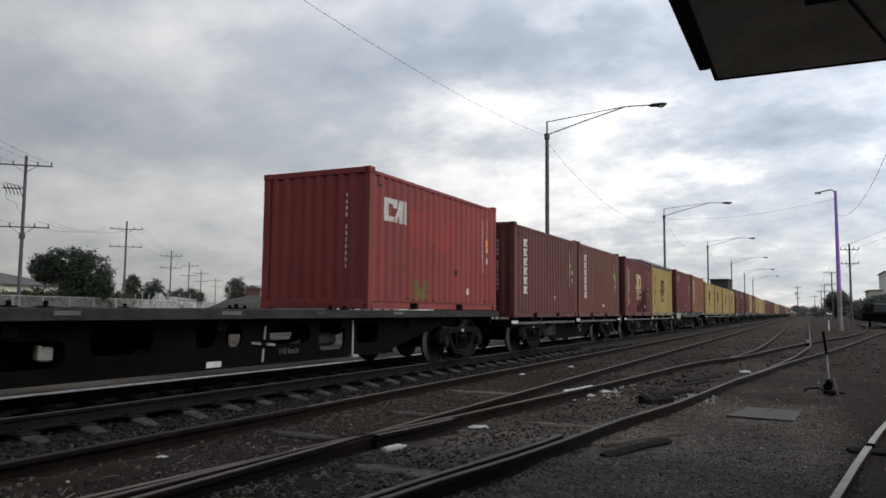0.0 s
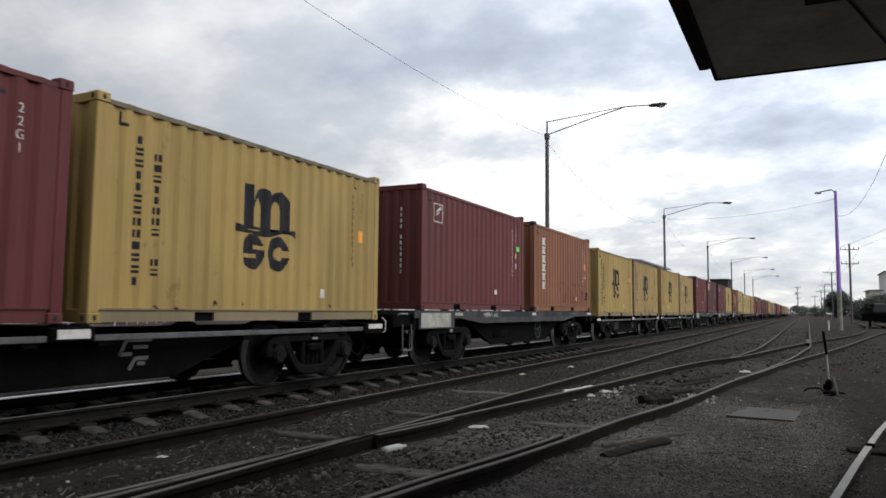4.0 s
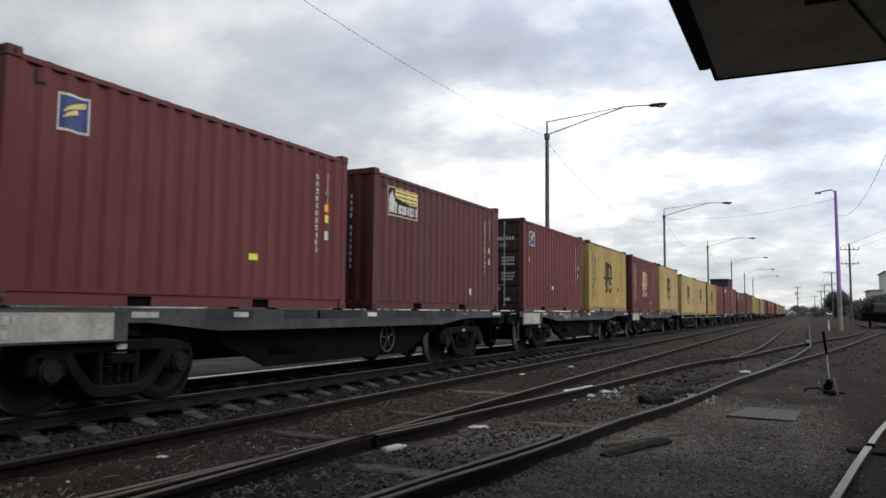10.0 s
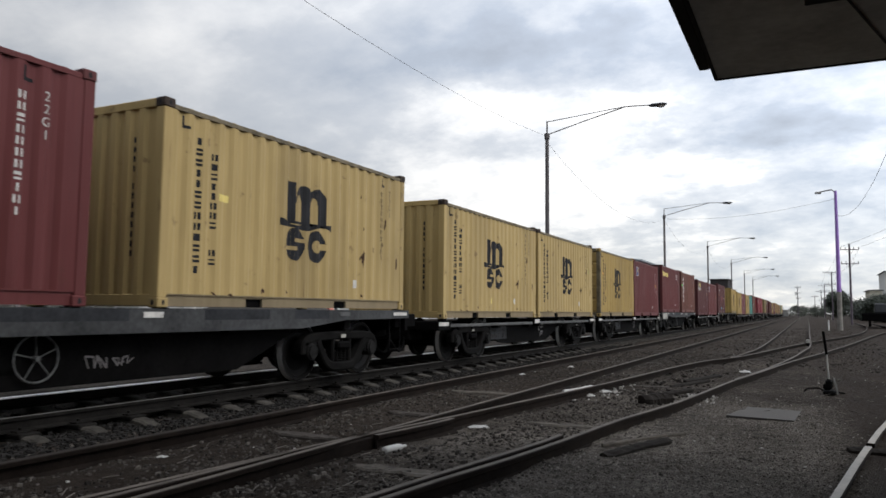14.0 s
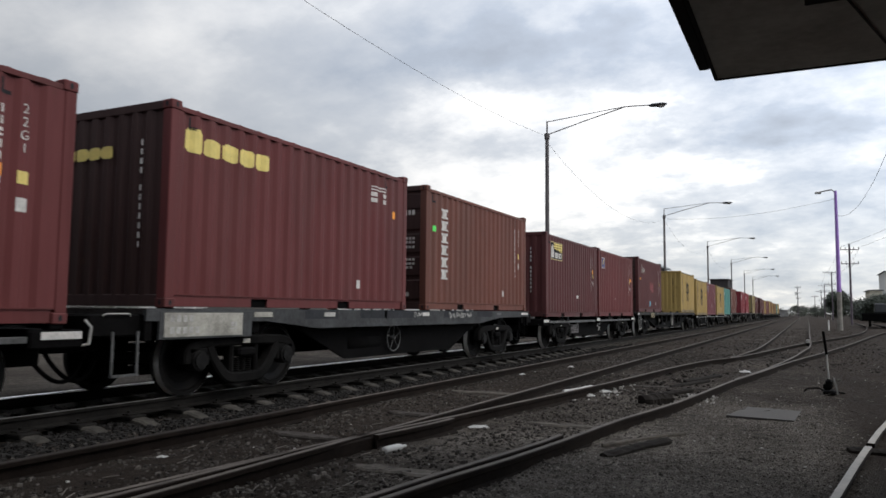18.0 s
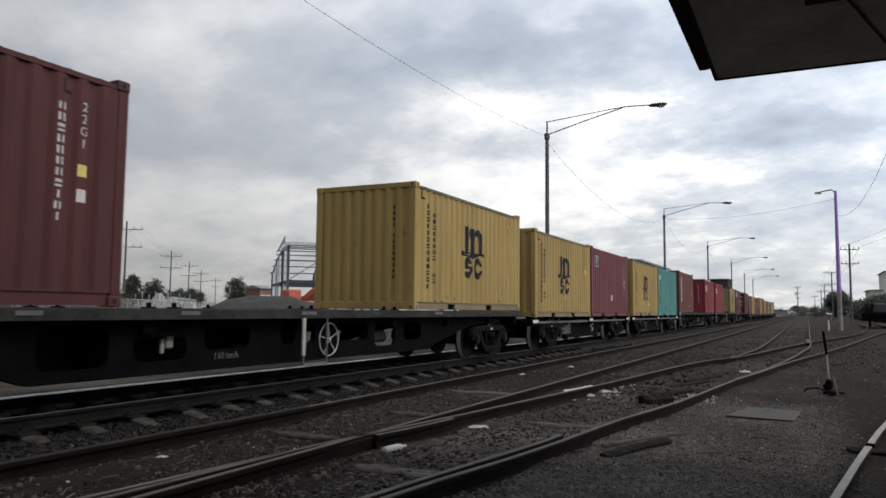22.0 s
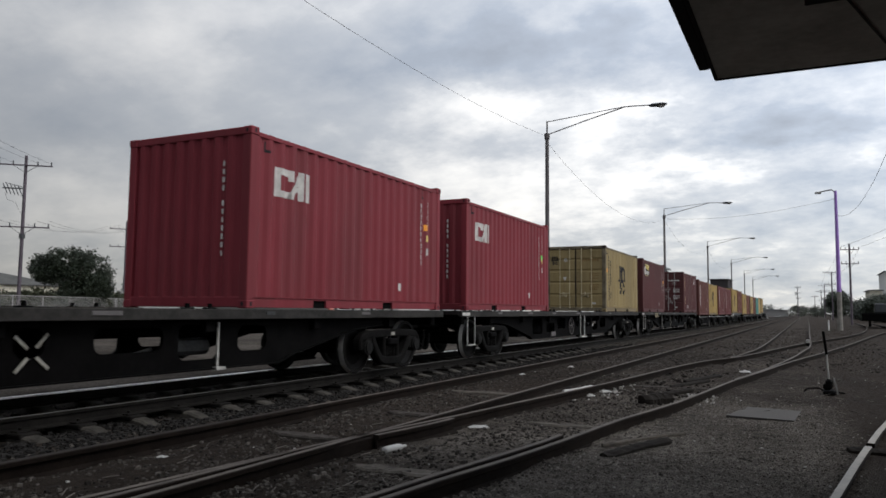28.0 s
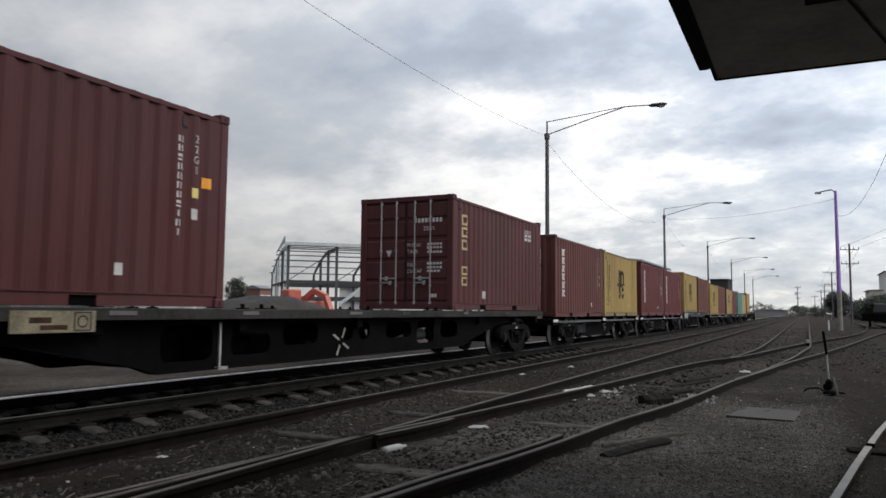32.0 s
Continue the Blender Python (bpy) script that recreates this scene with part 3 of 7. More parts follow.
    edge2 = glide([(0.499, 7.98), (0.575, 8.47), (0.755, 9.53), (1.5, 13.5), (3.2, 22.0)])
    for p in (edge, edge2):
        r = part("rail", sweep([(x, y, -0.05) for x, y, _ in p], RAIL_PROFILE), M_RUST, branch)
        part("running_surface", sweep([(x, y, -0.05) for x, y, _ in p], [(-0.028, -0.002), (0.028, -0.002), (0.026, 0.0015), (-0.026, 0.0015)]),
             plain("pale_rail_head", (0.23, 0.21, 0.18), 0.6, 0.1, 0.25, 4), r, "pale worn rail head")
    # timber sleepers of the sidings, nearly level with the cinders: the far ones whole, of the near ones the bared lengths
    tm = Mesh().box(-1.25, 1.25, -0.12, 0.12, -0.3, -0.11, 0.012).data("timber_sleeper")
    rng = random.Random(8)
    for y in [9.6 + 0.72 * i for i in range(24)]:
        if rng.random() < 0.2:
            part("timber_sleeper", tm, M_TIMBER, second, m=pose(-4.48 + rng.uniform(-0.1, 0.1), y, rng.uniform(-0.034, -0.016), 0, rng.uniform(-0.5, 0.5), rng.uniform(-2, 2)))
    for owner, x, y, half, turned, mat in ((turn, -2.86, 5.16, 0.42, 4, M_PALETIMBER), (second, -4.53, 6.13, 0.40, -2, M_TIMBER), (turn, -2.35, 8.03, 0.50, 4, M_PALETIMBER),
                                           (second, -4.47, 10.58, 0.52, 8, M_PALETIMBER), (second, -4.29, 8.01, 0.38, -3, M_TIMBER), (turn, -2.0, 12.9, 0.7, 4, M_TIMBER), (turn, -0.7, 21.8, 1.1, 4, M_TIMBER)):
        m = Mesh()
        n = 10
        rings = []
        for i in range(n + 1):
            u = -half + 2 * half * i / n
            end = min(1.0, 0.35 + 4 * min(i, n - i) / n)
            lo, hi = -0.115 * end * rng.uniform(0.7, 1.05), 0.115 * end * rng.uniform(0.7, 1.05)
            rings.append([(u, lo, -0.2), (u, hi, -0.2), (u, hi, -0.122), (u, hi * 0.7, -0.106 + rng.uniform(-0.006, 0.004)), (u, lo * 0.2, -0.112 + rng.uniform(-0.006, 0.004)), (u, lo * 0.8, -0.104 + rng.uniform(-0.006, 0.004)), (u, lo, -0.122)])
        part("timber_sleeper", m.loft(rings), mat, owner, "weathered sleeper bared by the cinders", m=pose(x, y, 0.004, 0, 0, turned))
    # switch frog plate
    part("frog_casting", Mesh().box(-0.10, 0.10, -0.55, 0.55, -0.14, -0.02, 0.01), M_RUST, turn, m=pose(-3.71, 5.6, 0, 0, 0, -4))


def rock(rng, r):
    """One broken stone of eight corners."""
    v = []
    for sx, sy, sz in ((-1, -1, -1), (1, -1, -1), (1, 1, -1), (-1, 1, -1), (-1, -1, 1), (1, -1, 1), (1, 1, 1), (-1, 1, 1)):
        k = 0.55 if sz > 0 else 0.8
        v.append((sx * r * k * rng.uniform(0.6, 1.15), sy * r * k * rng.uniform(0.6, 1.15), sz * r * 0.55 * rng.uniform(0.6, 1.1)))
    return v, [(3, 2, 1, 0), (4, 5, 6, 7), (0, 1, 5, 4), (1, 2, 6, 5), (2, 3, 7, 6), (3, 0, 4, 7)]


def scatter(name, count, area, size, material, label, seed, accept=None):
    rng = random.Random(seed)
    kinds = [rock(rng, 1.0) for _ in range(10)]
    V, F = [], []
    made = 0
    while made < count:
        x = rng.uniform(area[0], area[1])
        y = area[2] + (area[3] - area[2]) * rng.random() ** 1.7
        if accept and not accept(x, y, rng):
            made += 0.3
            continue
        if min(y - area[2], 4 * (x - area[0]), 4 * (area[1] - x)) < 1.2 * rng.random():
            continue
        made += 1
        r = rng.uniform(*size) * (0.6 + 0.7 * rng.random() ** 3)
        a = rng.uniform(0, math.tau)
        ca, sa = math.cos(a) * r, math.sin(a) * r
        z = ground_z(x, y) + r * 0.2
        n = len(V)
        kv, kf = kinds[rng.randrange(10)]
        V.extend([(x + p[0] * ca - p[1] * sa, y + p[0] * sa + p[1] * ca, z + p[2] * r) for p in kv])
        F.extend([tuple(i + n for i in f) for f in kf])
    me = bpy.data.meshes.new(name)
    me.from_pydata(V, [], F)
    me.materials.append(None)
    single(name, me, material, label, "gravel", kind="stuff")


def build_stones():
    def clear(x, y, rng):
        return noise.noise((x * 0.9, y * 0.5, 7.0)) > -0.45
    def patches(x, y, rng):
        return noise.noise((x * 1.3, y * 0.6, 7.0)) + 0.5 * noise.noise((x * 4.0, y * 2.0, 1.0)) > rng.uniform(-0.5, 0.35)
    def gaps(x, y, rng):
        return x > -6.80 or abs((y - SLEEPER_0) / SLEEPER_STEP - round((y - SLEEPER_0) / SLEEPER_STEP)) > 0.165
    scatter("ballast", 17000, (-7.4, -5.8, 1.6, 30.0), (0.018, 0.04), M_BALLAST, "grey crushed stone ballast beside the main line", 5, gaps)
    scatter("ballast_bed", 5000, (-10.5, -7.2, 3.0, 24.0), (0.02, 0.042), M_BALLAST, "dark crushed stone ballast between the rails", 6)
    scatter("yard_stones", 30000, (-6.4, -1.8, 1.6, 24.0), (0.008, 0.026), M_STONE, "dark loose stones and cinders between sidings", 7, patches)
    scatter("yard_grit", 36000, (-2.6, 0.55, 2.2, 18.0), (0.004, 0.010), M_GRIT, "fine grey grit on trodden cinders", 9, clear)
    scatter("gravel", 15000, (-2.3, 0.4, 2.4, 11.5), (0.005, 0.012), M_GRAVEL, "grey gravel spread over the trodden yard", 17, clear)
    scatter("large_stones", 420, (-3.75, -2.5, 3.2, 6.2), (0.014, 0.040), M_STONE, "fist-sized dark stones between the rails", 19)
    scatter("far_stones", 5000, (-7.0, 3.0, 18.0, 70.0), (0.02, 0.05), M_STONE, "scattered stones across the yard", 12, clear)
    scatter("pale_chips", 1200, (-2.5, 0.7, 2.6, 16.0), (0.004, 0.011), M_CHIP, "pale stone chips strewn over the yard", 22, clear)
    scatter("pale_rubble", 90, (-1.75, -1.1, 10.4, 12.2), (0.015, 0.045), M_PALESTONE, "small heap of pale broken rubble", 13)
    scatter("broken_litter", 46, (-3.35, -2.5, 10.3, 13.2), (0.018, 0.05), M_PALESTONE, "pale bits of broken litter beside a rail", 15)
    scatter("bark_chips", 170, (-2.7, -1.3, 9.8, 16.5), (0.02, 0.055), M_DARKWOOD, "dark splinters of rotten timber between rails", 16, clear)
    scatter("litter_specks", 420, (-6.0, 1.8, 3.6, 34.0), (0.008, 0.02), M_PALESTONE, "pale specks of litter and broken stone", 14)


def build_twigs():
    rng = random.Random(31)
    V, F = [], []
    for k in range(900):
        x, y = rng.uniform(-6.2, 1.8), 3.2 + 17 * rng.random() ** 1.6
        if noise.noise((x * 0.8, y * 0.6, 2.0)) < 0.0 and rng.random() < 0.7:
            continue
        a, n = rng.uniform(0, math.pi), rng.uniform(0.04, 0.16)
        z = ground_z(x, y) + 0.012
        m = Mesh().beam((x, y, z), (x + math.cos(a) * n, y + math.sin(a) * n, z + rng.uniform(0, 0.025)), 0.006, 0.005)
        i = len(V)
        V += m.v
        F += [tuple(q + i for q in f) for f in m.f]
    me = bpy.data.meshes.new("dry_twigs")
    me.from_pydata(V, [], F)
    me.materials.append(None)
    single("dry_twigs", me, M_GRIT, "scattered dry twigs and straw on cinders", "twigs", kind="stuff")


build_twigs()
build_ground()
build_tracks()
build_stones()


# ---- shipping containers ----
LEN, HALF, TALL = 6.058, 1.219, 2.591
RIDGE, VALLEY = 1.198, 1.168
PITCH_C, FIRST = 0.2785, 0.215


def corrugation():
    """Breakpoints (y, x) of the side sheet."""
    pts = [(0.12, RIDGE)]
    y = FIRST
    while y + PITCH_C < 5.93:
        pts += [(y, RIDGE), (y + 0.066, VALLEY), (y + 0.136, VALLEY), (y + 0.202, RIDGE)]
        y += PITCH_C
    return pts + [(5.94, RIDGE)]


SHEET = corrugation()


def sheet_x(y):
    for (a, xa), (b, xb) in zip(SHEET, SHEET[1:]):
        if a <= y <= b:
            return xa + (xb - xa) * (y - a) / max(b - a, 1e-6)
    return RIDGE


def side_mesh(sign):
    v, f = [], []
    n = len(SHEET)
    for z in (0.150, 2.480):
        v += [(sign * x, y, z) for y, x in SHEET]
    for z in (0.150, 2.480):
        v += [(sign * 1.12, y, z) for y, x in SHEET]
    for i in range(n - 1):
        f += [(i, i + 1, n + i + 1, n + i), (2 * n + i + 1, 2 * n + i, 3 * n + i, 3 * n + i + 1),
              (i + 1, i, 2 * n + i, 2 * n + i + 1), (n + i, n + i + 1, 3 * n + i + 1, 3 * n + i)]
    f += [(0, n, 3 * n, 2 * n), (n - 1, 2 * n - 1, 4 * n - 1, 3 * n - 1)]
    return Mesh().add(v, f).data("side_wall")


def end_mesh():
    """The corrugated blind end, at y = 0."""
    pts = [(-1.11, 0.05)]
    x = -1.03
    while x + 0.25 < 1.1:
        pts += [(x, 0.05), (x + 0.05, 0.012), (x + 0.135, 0.012), (x + 0.185, 0.05)]
        x += 0.25
    pts.append((1.11, 0.05))
    v, f = [], []
    n = len(pts)
    for z in (0.15, 2.48):
        v += [(x, y, z) for x, y in pts]
    for z in (0.15, 2.48):
        v += [(x, 0.10, z) for x, y in pts]
    for i in range(n - 1):
        f += [(i, i + 1, n + i + 1, n + i), (2 * n + i + 1, 2 * n + i, 3 * n + i, 3 * n + i + 1),
              (i + 1, i, 2 * n + i, 2 * n + i + 1), (n + i, n + i + 1, 3 * n + i + 1, 3 * n + i)]
    return Mesh().add(v, f).data("end_wall")


def door_mesh(side):
    """One door leaf with pressed horizontal recesses."""
    m = Mesh()
    a, b = (-1.10, -0.012) if side < 0 else (0.012, 1.10)
    zs = [0.17, 0.66, 1.14, 1.62, 2.06, 2.46]
    m.box(a, b, 0.055, 0.10, 0.16, 2.47)
    panels = [Mesh().loft([[(a + 0.03, y, z0 + 0.03 + d), (b - 0.03, y, z0 + 0.03 + d), (b - 0.03, y, z1 - 0.03 - d), (a + 0.03, y, z1 - 0.03 - d)]
                           for y, d in ((0.0545, 0.0), (0.031, 0.03))]).data("door_panel") for z0, z1 in zip(zs, zs[1:])]
    return m.data("door"), panels


def bar_mesh(x):
    m = Mesh().cyl((x, 0.005, 0.12), (x, 0.005, 2.50), 0.017, 8)
    for z in (0.16, 0.55, 1.35, 2.1, 2.45):
        m.box(x - 0.028, x + 0.028, -0.005, 0.04, z - 0.02, z + 0.02)
    return m.data("lock_bar")


def handle_mesh(x, s):
    m = Mesh().box(min(x, x + s * 0.42), max(x, x + s * 0.30), -0.022, -0.006, 0.60 + 0.1 * (s < 0), 0.628 + 0.1 * (s < 0))
    m.box(x + s * 0.25 - 0.025, x + s * 0.25 + 0.025, -0.02, 0.04, 0.56 + 0.1 * (s < 0), 0.66 + 0.1 * (s < 0))
    return m.data("handle")


def casting_mesh():
    m = Mesh().box(-0.084, 0.084, -0.002, 0.176, -0.003, 0.118, 0.012)
    return m.data("corner_casting")


def casting_hole():
    # black ovals laid on the surface stand for the dark inside of the holes
    rings = []
    for x in (0.0845, 0.0865):
        rings.append([(x, 0.088 + 0.022 * math.cos(a), 0.058 + 0.034 * math.sin(a)) for a in [k * math.tau / 10 for k in range(10)]])
    front = Mesh().loft([[(0.022 * math.cos(a), y, 0.058 + 0.034 * math.sin(a)) for a in [k * math.tau / 10 for k in range(10)]] for y in (-0.0025, -0.0045)])
    return Mesh().loft(rings).data("casting_hole"), front.data("casting_hole")


def bottom_rail_mesh():
    """Side rail with two fork pockets cut up from below."""
    prof = [(0.17, 0.152), (0.17, 0.012)]
    for a, b in ((1.60, 1.95), (3.75, 4.10)):
        prof += [(a, 0.012), (a, 0.126), (b, 0.126), (b, 0.012)]
    prof += [(5.89, 0.012), (5.89, 0.152)]
    return Mesh().prism_x(prof, 1.15, 1.184).box(1.15, 1.2005, 0.165, 5.895, 0.1515, 0.168).data("bottom_rail")


def frame_parts():
    k = {}
    k["side+"], k["side-"], k["end"] = side_mesh(1), side_mesh(-1), end_mesh()
    k["doorL"], k["doorR"] = door_mesh(-1), door_mesh(1)
    k["bars"] = [bar_mesh(x) for x in (-0.64, -0.24, 0.24, 0.64)]
    k["handles"] = [handle_mesh(x, s) for x, s in ((-0.64, 1), (-0.24, -1), (0.24, 1), (0.64, -1))]
    k["casting"], k["hole"] = casting_mesh(), casting_hole()
    k["post"] = Mesh().box(-0.075, 0.075, 0.004, 0.15, 0.11, 2.48, 0.012).data("corner_post")
    k["toprail"] = Mesh().box(1.15, 1.2015, 0.17, 5.89, 2.470, 2.535, 0.006).data("top_rail")
    k["bottomrail"] = bottom_rail_mesh()
    roof = Mesh()
    ys = [0.1 + 0.2 * i for i in range(30)]
    roof.loft([[(-1.16, y, 2.50), (1.16, y, 2.50), (1.16, y, 2.555 - 0.02 * (i % 2)), (-1.16, y, 2.555 - 0.02 * (i % 2))] for i, y in enumerate(ys)])
    k["roof"] = roof.data("roof")
    # hangs low, so that its black face stands for shade in the fork pockets
    k["floor"] = Mesh().box(-1.148, 1.148, 0.1, 5.95, 0.014, 0.15).data("floor_frame")
    k["header"] = Mesh().box(-1.13, 1.13, 0.01, 0.11, 2.478, 2.59, 0.01).data("end_header")
    k["sill"] = Mesh().box(-1.13, 1.13, 0.01, 0.11, 0.012, 0.16, 0.01).data("end_sill")
    k["gasket"] = Mesh().box(-0.016, 0.016, 0.026, 0.058, 0.16, 2.47).data("door_gasket")
    k["hinge"] = Mesh().box(-0.03, 0.03, -0.006, 0.03, -0.06, 0.06, 0.006).cyl((0.03, 0, -0.06), (0.03, 0, 0.06), 0.014).data("hinge")
    return k


KIT = frame_parts()


def decal(fn, y0, y1, z0, z1, step=0.022, nz=60):
    """A painted patch on the corrugated side: fn(u, v) tells where there is paint."""
    edges = sorted({round(y0 + (y1 - y0) * i / max(1, round((y1 - y0) / step)), 4) for i in range(max(1, round((y1 - y0) / step)) + 1)}
                   | {round(y, 4) for y, _ in SHEET if y0 < y < y1})
    m = Mesh()
    for a, b in zip(edges, edges[1:]):
        if b - a < 0.003:
            continue
        u = ((a + b) / 2 - y0) / (y1 - y0)
        start = None
        for k in range(nz + 1):
            on = k < nz and fn(u, (k + 0.5) / nz)
            if on and start is None:
                start = k
            elif not on and start is not None:
                za, zb = z0 + (z1 - z0) * start / nz, z0 + (z1 - z0) * k / nz
                xa, xb = sheet_x(a) + 0.003, sheet_x(b) + 0.003
                m.add([(xa, a, za), (xb, b, za), (xb, b, zb), (xa, a, zb)], [(0, 1, 2, 3)])
                start = None
    return m


def flat_decal(fn, x0, x1, z0, z1, n=26):
    """The same painted patch on the flat door end."""
    m = Mesh()
    for i in range(n):
        xa, xb = x0 + (x1 - x0) * i / n, x0 + (x1 - x0) * (i + 1) / n
        start = None
        for k in range(n + 1):
            on = k < n and fn((i + 0.5) / n, (k + 0.5) / n)
            if on and start is None:
                start = k
            elif not on and start is not None:
                za, zb = z0 + (z1 - z0) * start / n, z0 + (z1 - z0) * k / n
                m.add([(xa, 0.0295, za), (xb, 0.0295, za), (xb, 0.0295, zb), (xa, 0.0295, zb)], [(0, 1, 2, 3)])
                start = None
    return m


def solid(u, v):
    return True


def m_shape(u, v):
    """Letter m of the emblem: two arches on three legs."""
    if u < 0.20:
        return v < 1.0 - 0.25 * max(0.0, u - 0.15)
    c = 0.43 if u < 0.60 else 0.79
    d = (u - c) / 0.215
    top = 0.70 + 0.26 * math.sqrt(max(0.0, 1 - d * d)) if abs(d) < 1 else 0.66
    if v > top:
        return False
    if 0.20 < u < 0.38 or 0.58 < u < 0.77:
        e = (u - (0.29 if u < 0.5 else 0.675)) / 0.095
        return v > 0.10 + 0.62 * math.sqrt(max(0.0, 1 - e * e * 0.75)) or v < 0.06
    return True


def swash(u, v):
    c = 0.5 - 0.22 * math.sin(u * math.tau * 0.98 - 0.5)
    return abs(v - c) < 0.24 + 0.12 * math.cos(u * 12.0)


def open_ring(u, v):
    # letter c of the emblem; also the small disc on the doors
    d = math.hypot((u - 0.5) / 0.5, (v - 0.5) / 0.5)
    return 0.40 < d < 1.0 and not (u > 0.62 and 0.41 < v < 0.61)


def s_shape(u, v):
    # letter s of the emblem: a disc with two bites
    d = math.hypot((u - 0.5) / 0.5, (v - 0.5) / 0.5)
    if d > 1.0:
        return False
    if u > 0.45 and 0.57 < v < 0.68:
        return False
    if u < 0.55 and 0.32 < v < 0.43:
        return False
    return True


def bars(n, fill=0.72, seed=1):
    """A column of n plain bars with small gaps."""
    rng = random.Random(seed)
    cut = [rng.uniform(0.15, 0.5) for _ in range(n)]

    def fn(u, v):
        k = min(n - 1, int(v * n))
        w = v * n - k
        if w >= fill or not 0.08 < u < 0.92:
            return False
        kind = int(cut[k] * 97) % 3
        return abs(u - 0.5) > 0.16 if kind == 0 else abs(w / fill - 0.5) > 0.17 if kind == 1 else abs(u - 0.5) < 0.5 - cut[k] * 0.5
    return fn


def blocks(n):
    """A column of n solid blocks, each waisted."""
    def fn(u, v):
        k = min(n - 1, int(v * n))
        w = v * n - k
        if w > 0.80:
            return False
        return w < 0.16 or w > 0.62 or 0.28 < u < 0.72 or (k % 2 == 0 and 0.1 < u < 0.28)
    return fn


def row_blocks(u, v):
    """Five plump solid blocks, the first one taller."""
    k = min(4, int(u * 5))
    w = (u * 5 - k) / 0.93
    h = 1.0 if k == 0 else 0.74
    return w < 1 and v < h and (abs(w - 0.5) * 2) ** 4 + (abs(v / h - 0.5) * 2) ** 4 < 1


def crest(u, v):
    return 0.07 < u < 0.93 and 0.06 < v < 0.94


def crest_a(u, v):
    """Upper of two sail-shaped sweeps."""
    w = (u - 0.16) / 0.72
    return 0 < w < 1 and 0.46 + 0.24 * w ** 0.5 < v < 0.50 + 0.36 * w ** 0.5


def crest_b(u, v):
    w = (u - 0.14) / 0.52
    return 0 < w < 1 and 0.28 + 0.22 * w ** 0.5 < v < 0.33 + 0.30 * w ** 0.5


def frame_only(u, v):
    return u < 0.03 or u > 0.97 or v < 0.05 or v > 0.95


def stripes(u, v):
    lo = 0.55 + 0.05 * math.sin(u * 6)
    return u > 0.20 and v > lo + 0.28 * max(0, 0.45 - u) and v < 0.93 and (v * 22) % 3 > 0.7


def scabs(seed, least, even=False):
    """Ragged upright flakes, thickest at the foot."""
    def fn(u, v):
        n = noise.noise((u * 34, v * 2.6, seed * 3.1)) + 0.6 * noise.noise((u * 90, v * 7, seed * 1.7)) + 0.35 * noise.noise((u * 5, 0.0, seed * 7.3))
        return n > least + (0.12 if even else 0.85 * v)
    return fn


def scratches(seed):
    """Thin leaning scrapes."""
    def fn(u, v):
        return noise.noise((u * 26 - v * 4, v * 4.5, seed * 2.3)) + 0.5 * noise.noise((u * 6, v * 5, seed * 5.1)) > 0.74
    return fn


def low_words(u, v):
    if 0.05 < u < 0.17:
        return v < 0.85 - abs(u - 0.11) * 4 and v > 0.12
    k = int((u - 0.2) * 7.5)
    w = (u - 0.2) * 7.5 - k
    return u > 0.2 and w < 0.74 and 0.12 < v < (0.50 if k == 0 else 0.42) and not (0.3 < w < 0.45 and 0.2 < v < 0.32)


def c_shape(u, v):
    # squared letter c of the angular emblem
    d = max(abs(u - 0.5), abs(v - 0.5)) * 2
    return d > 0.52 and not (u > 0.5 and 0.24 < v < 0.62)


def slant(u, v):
    # letter a of the angular emblem
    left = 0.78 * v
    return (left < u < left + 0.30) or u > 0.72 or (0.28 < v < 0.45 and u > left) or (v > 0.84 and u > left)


DECALS = {}


def put(parent, key, make, material, name, label=""):
    if key not in DECALS:
        DECALS[key] = make().data(name)
    ob = part(name, DECALS[key], material, parent, label)
    if "column" in name or "marking" in name or "bars" in name or "stripes" in name or "block" in name or "wordmark" in name or "emblem" in name or "smear" in name or "crest" in name:
        ob["kind"] = "stuff"
    return ob


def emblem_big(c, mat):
    put(c, "m_shape", lambda: decal(m_shape, 2.45, 3.47, 1.30, 1.94), mat, "emblem", "large letter m of the emblem")
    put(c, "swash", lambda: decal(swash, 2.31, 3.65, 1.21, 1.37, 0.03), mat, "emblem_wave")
    put(c, "bite", lambda: decal(s_shape, 2.45, 2.91, 0.73, 1.24), mat, "emblem_disc")
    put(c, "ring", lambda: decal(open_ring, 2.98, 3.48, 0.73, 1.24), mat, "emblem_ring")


def text_columns(c, mat):
    put(c, "txt13", lambda: decal(bars(13, 0.68, 2), 0.585, 0.68, 0.44, 2.25, 0.02, 156), mat, "lettering_column", "column of small painted bars")
    put(c, "txt8", lambda: decal(bars(8, 0.70, 3), 0.865, 0.96, 1.04, 2.08, 0.02, 96), mat, "lettering_column")
    put(c, "txt2", lambda: decal(bars(2, 0.70, 4), 0.865, 0.96, 0.56, 0.80, 0.02, 24), mat, "lettering_column")


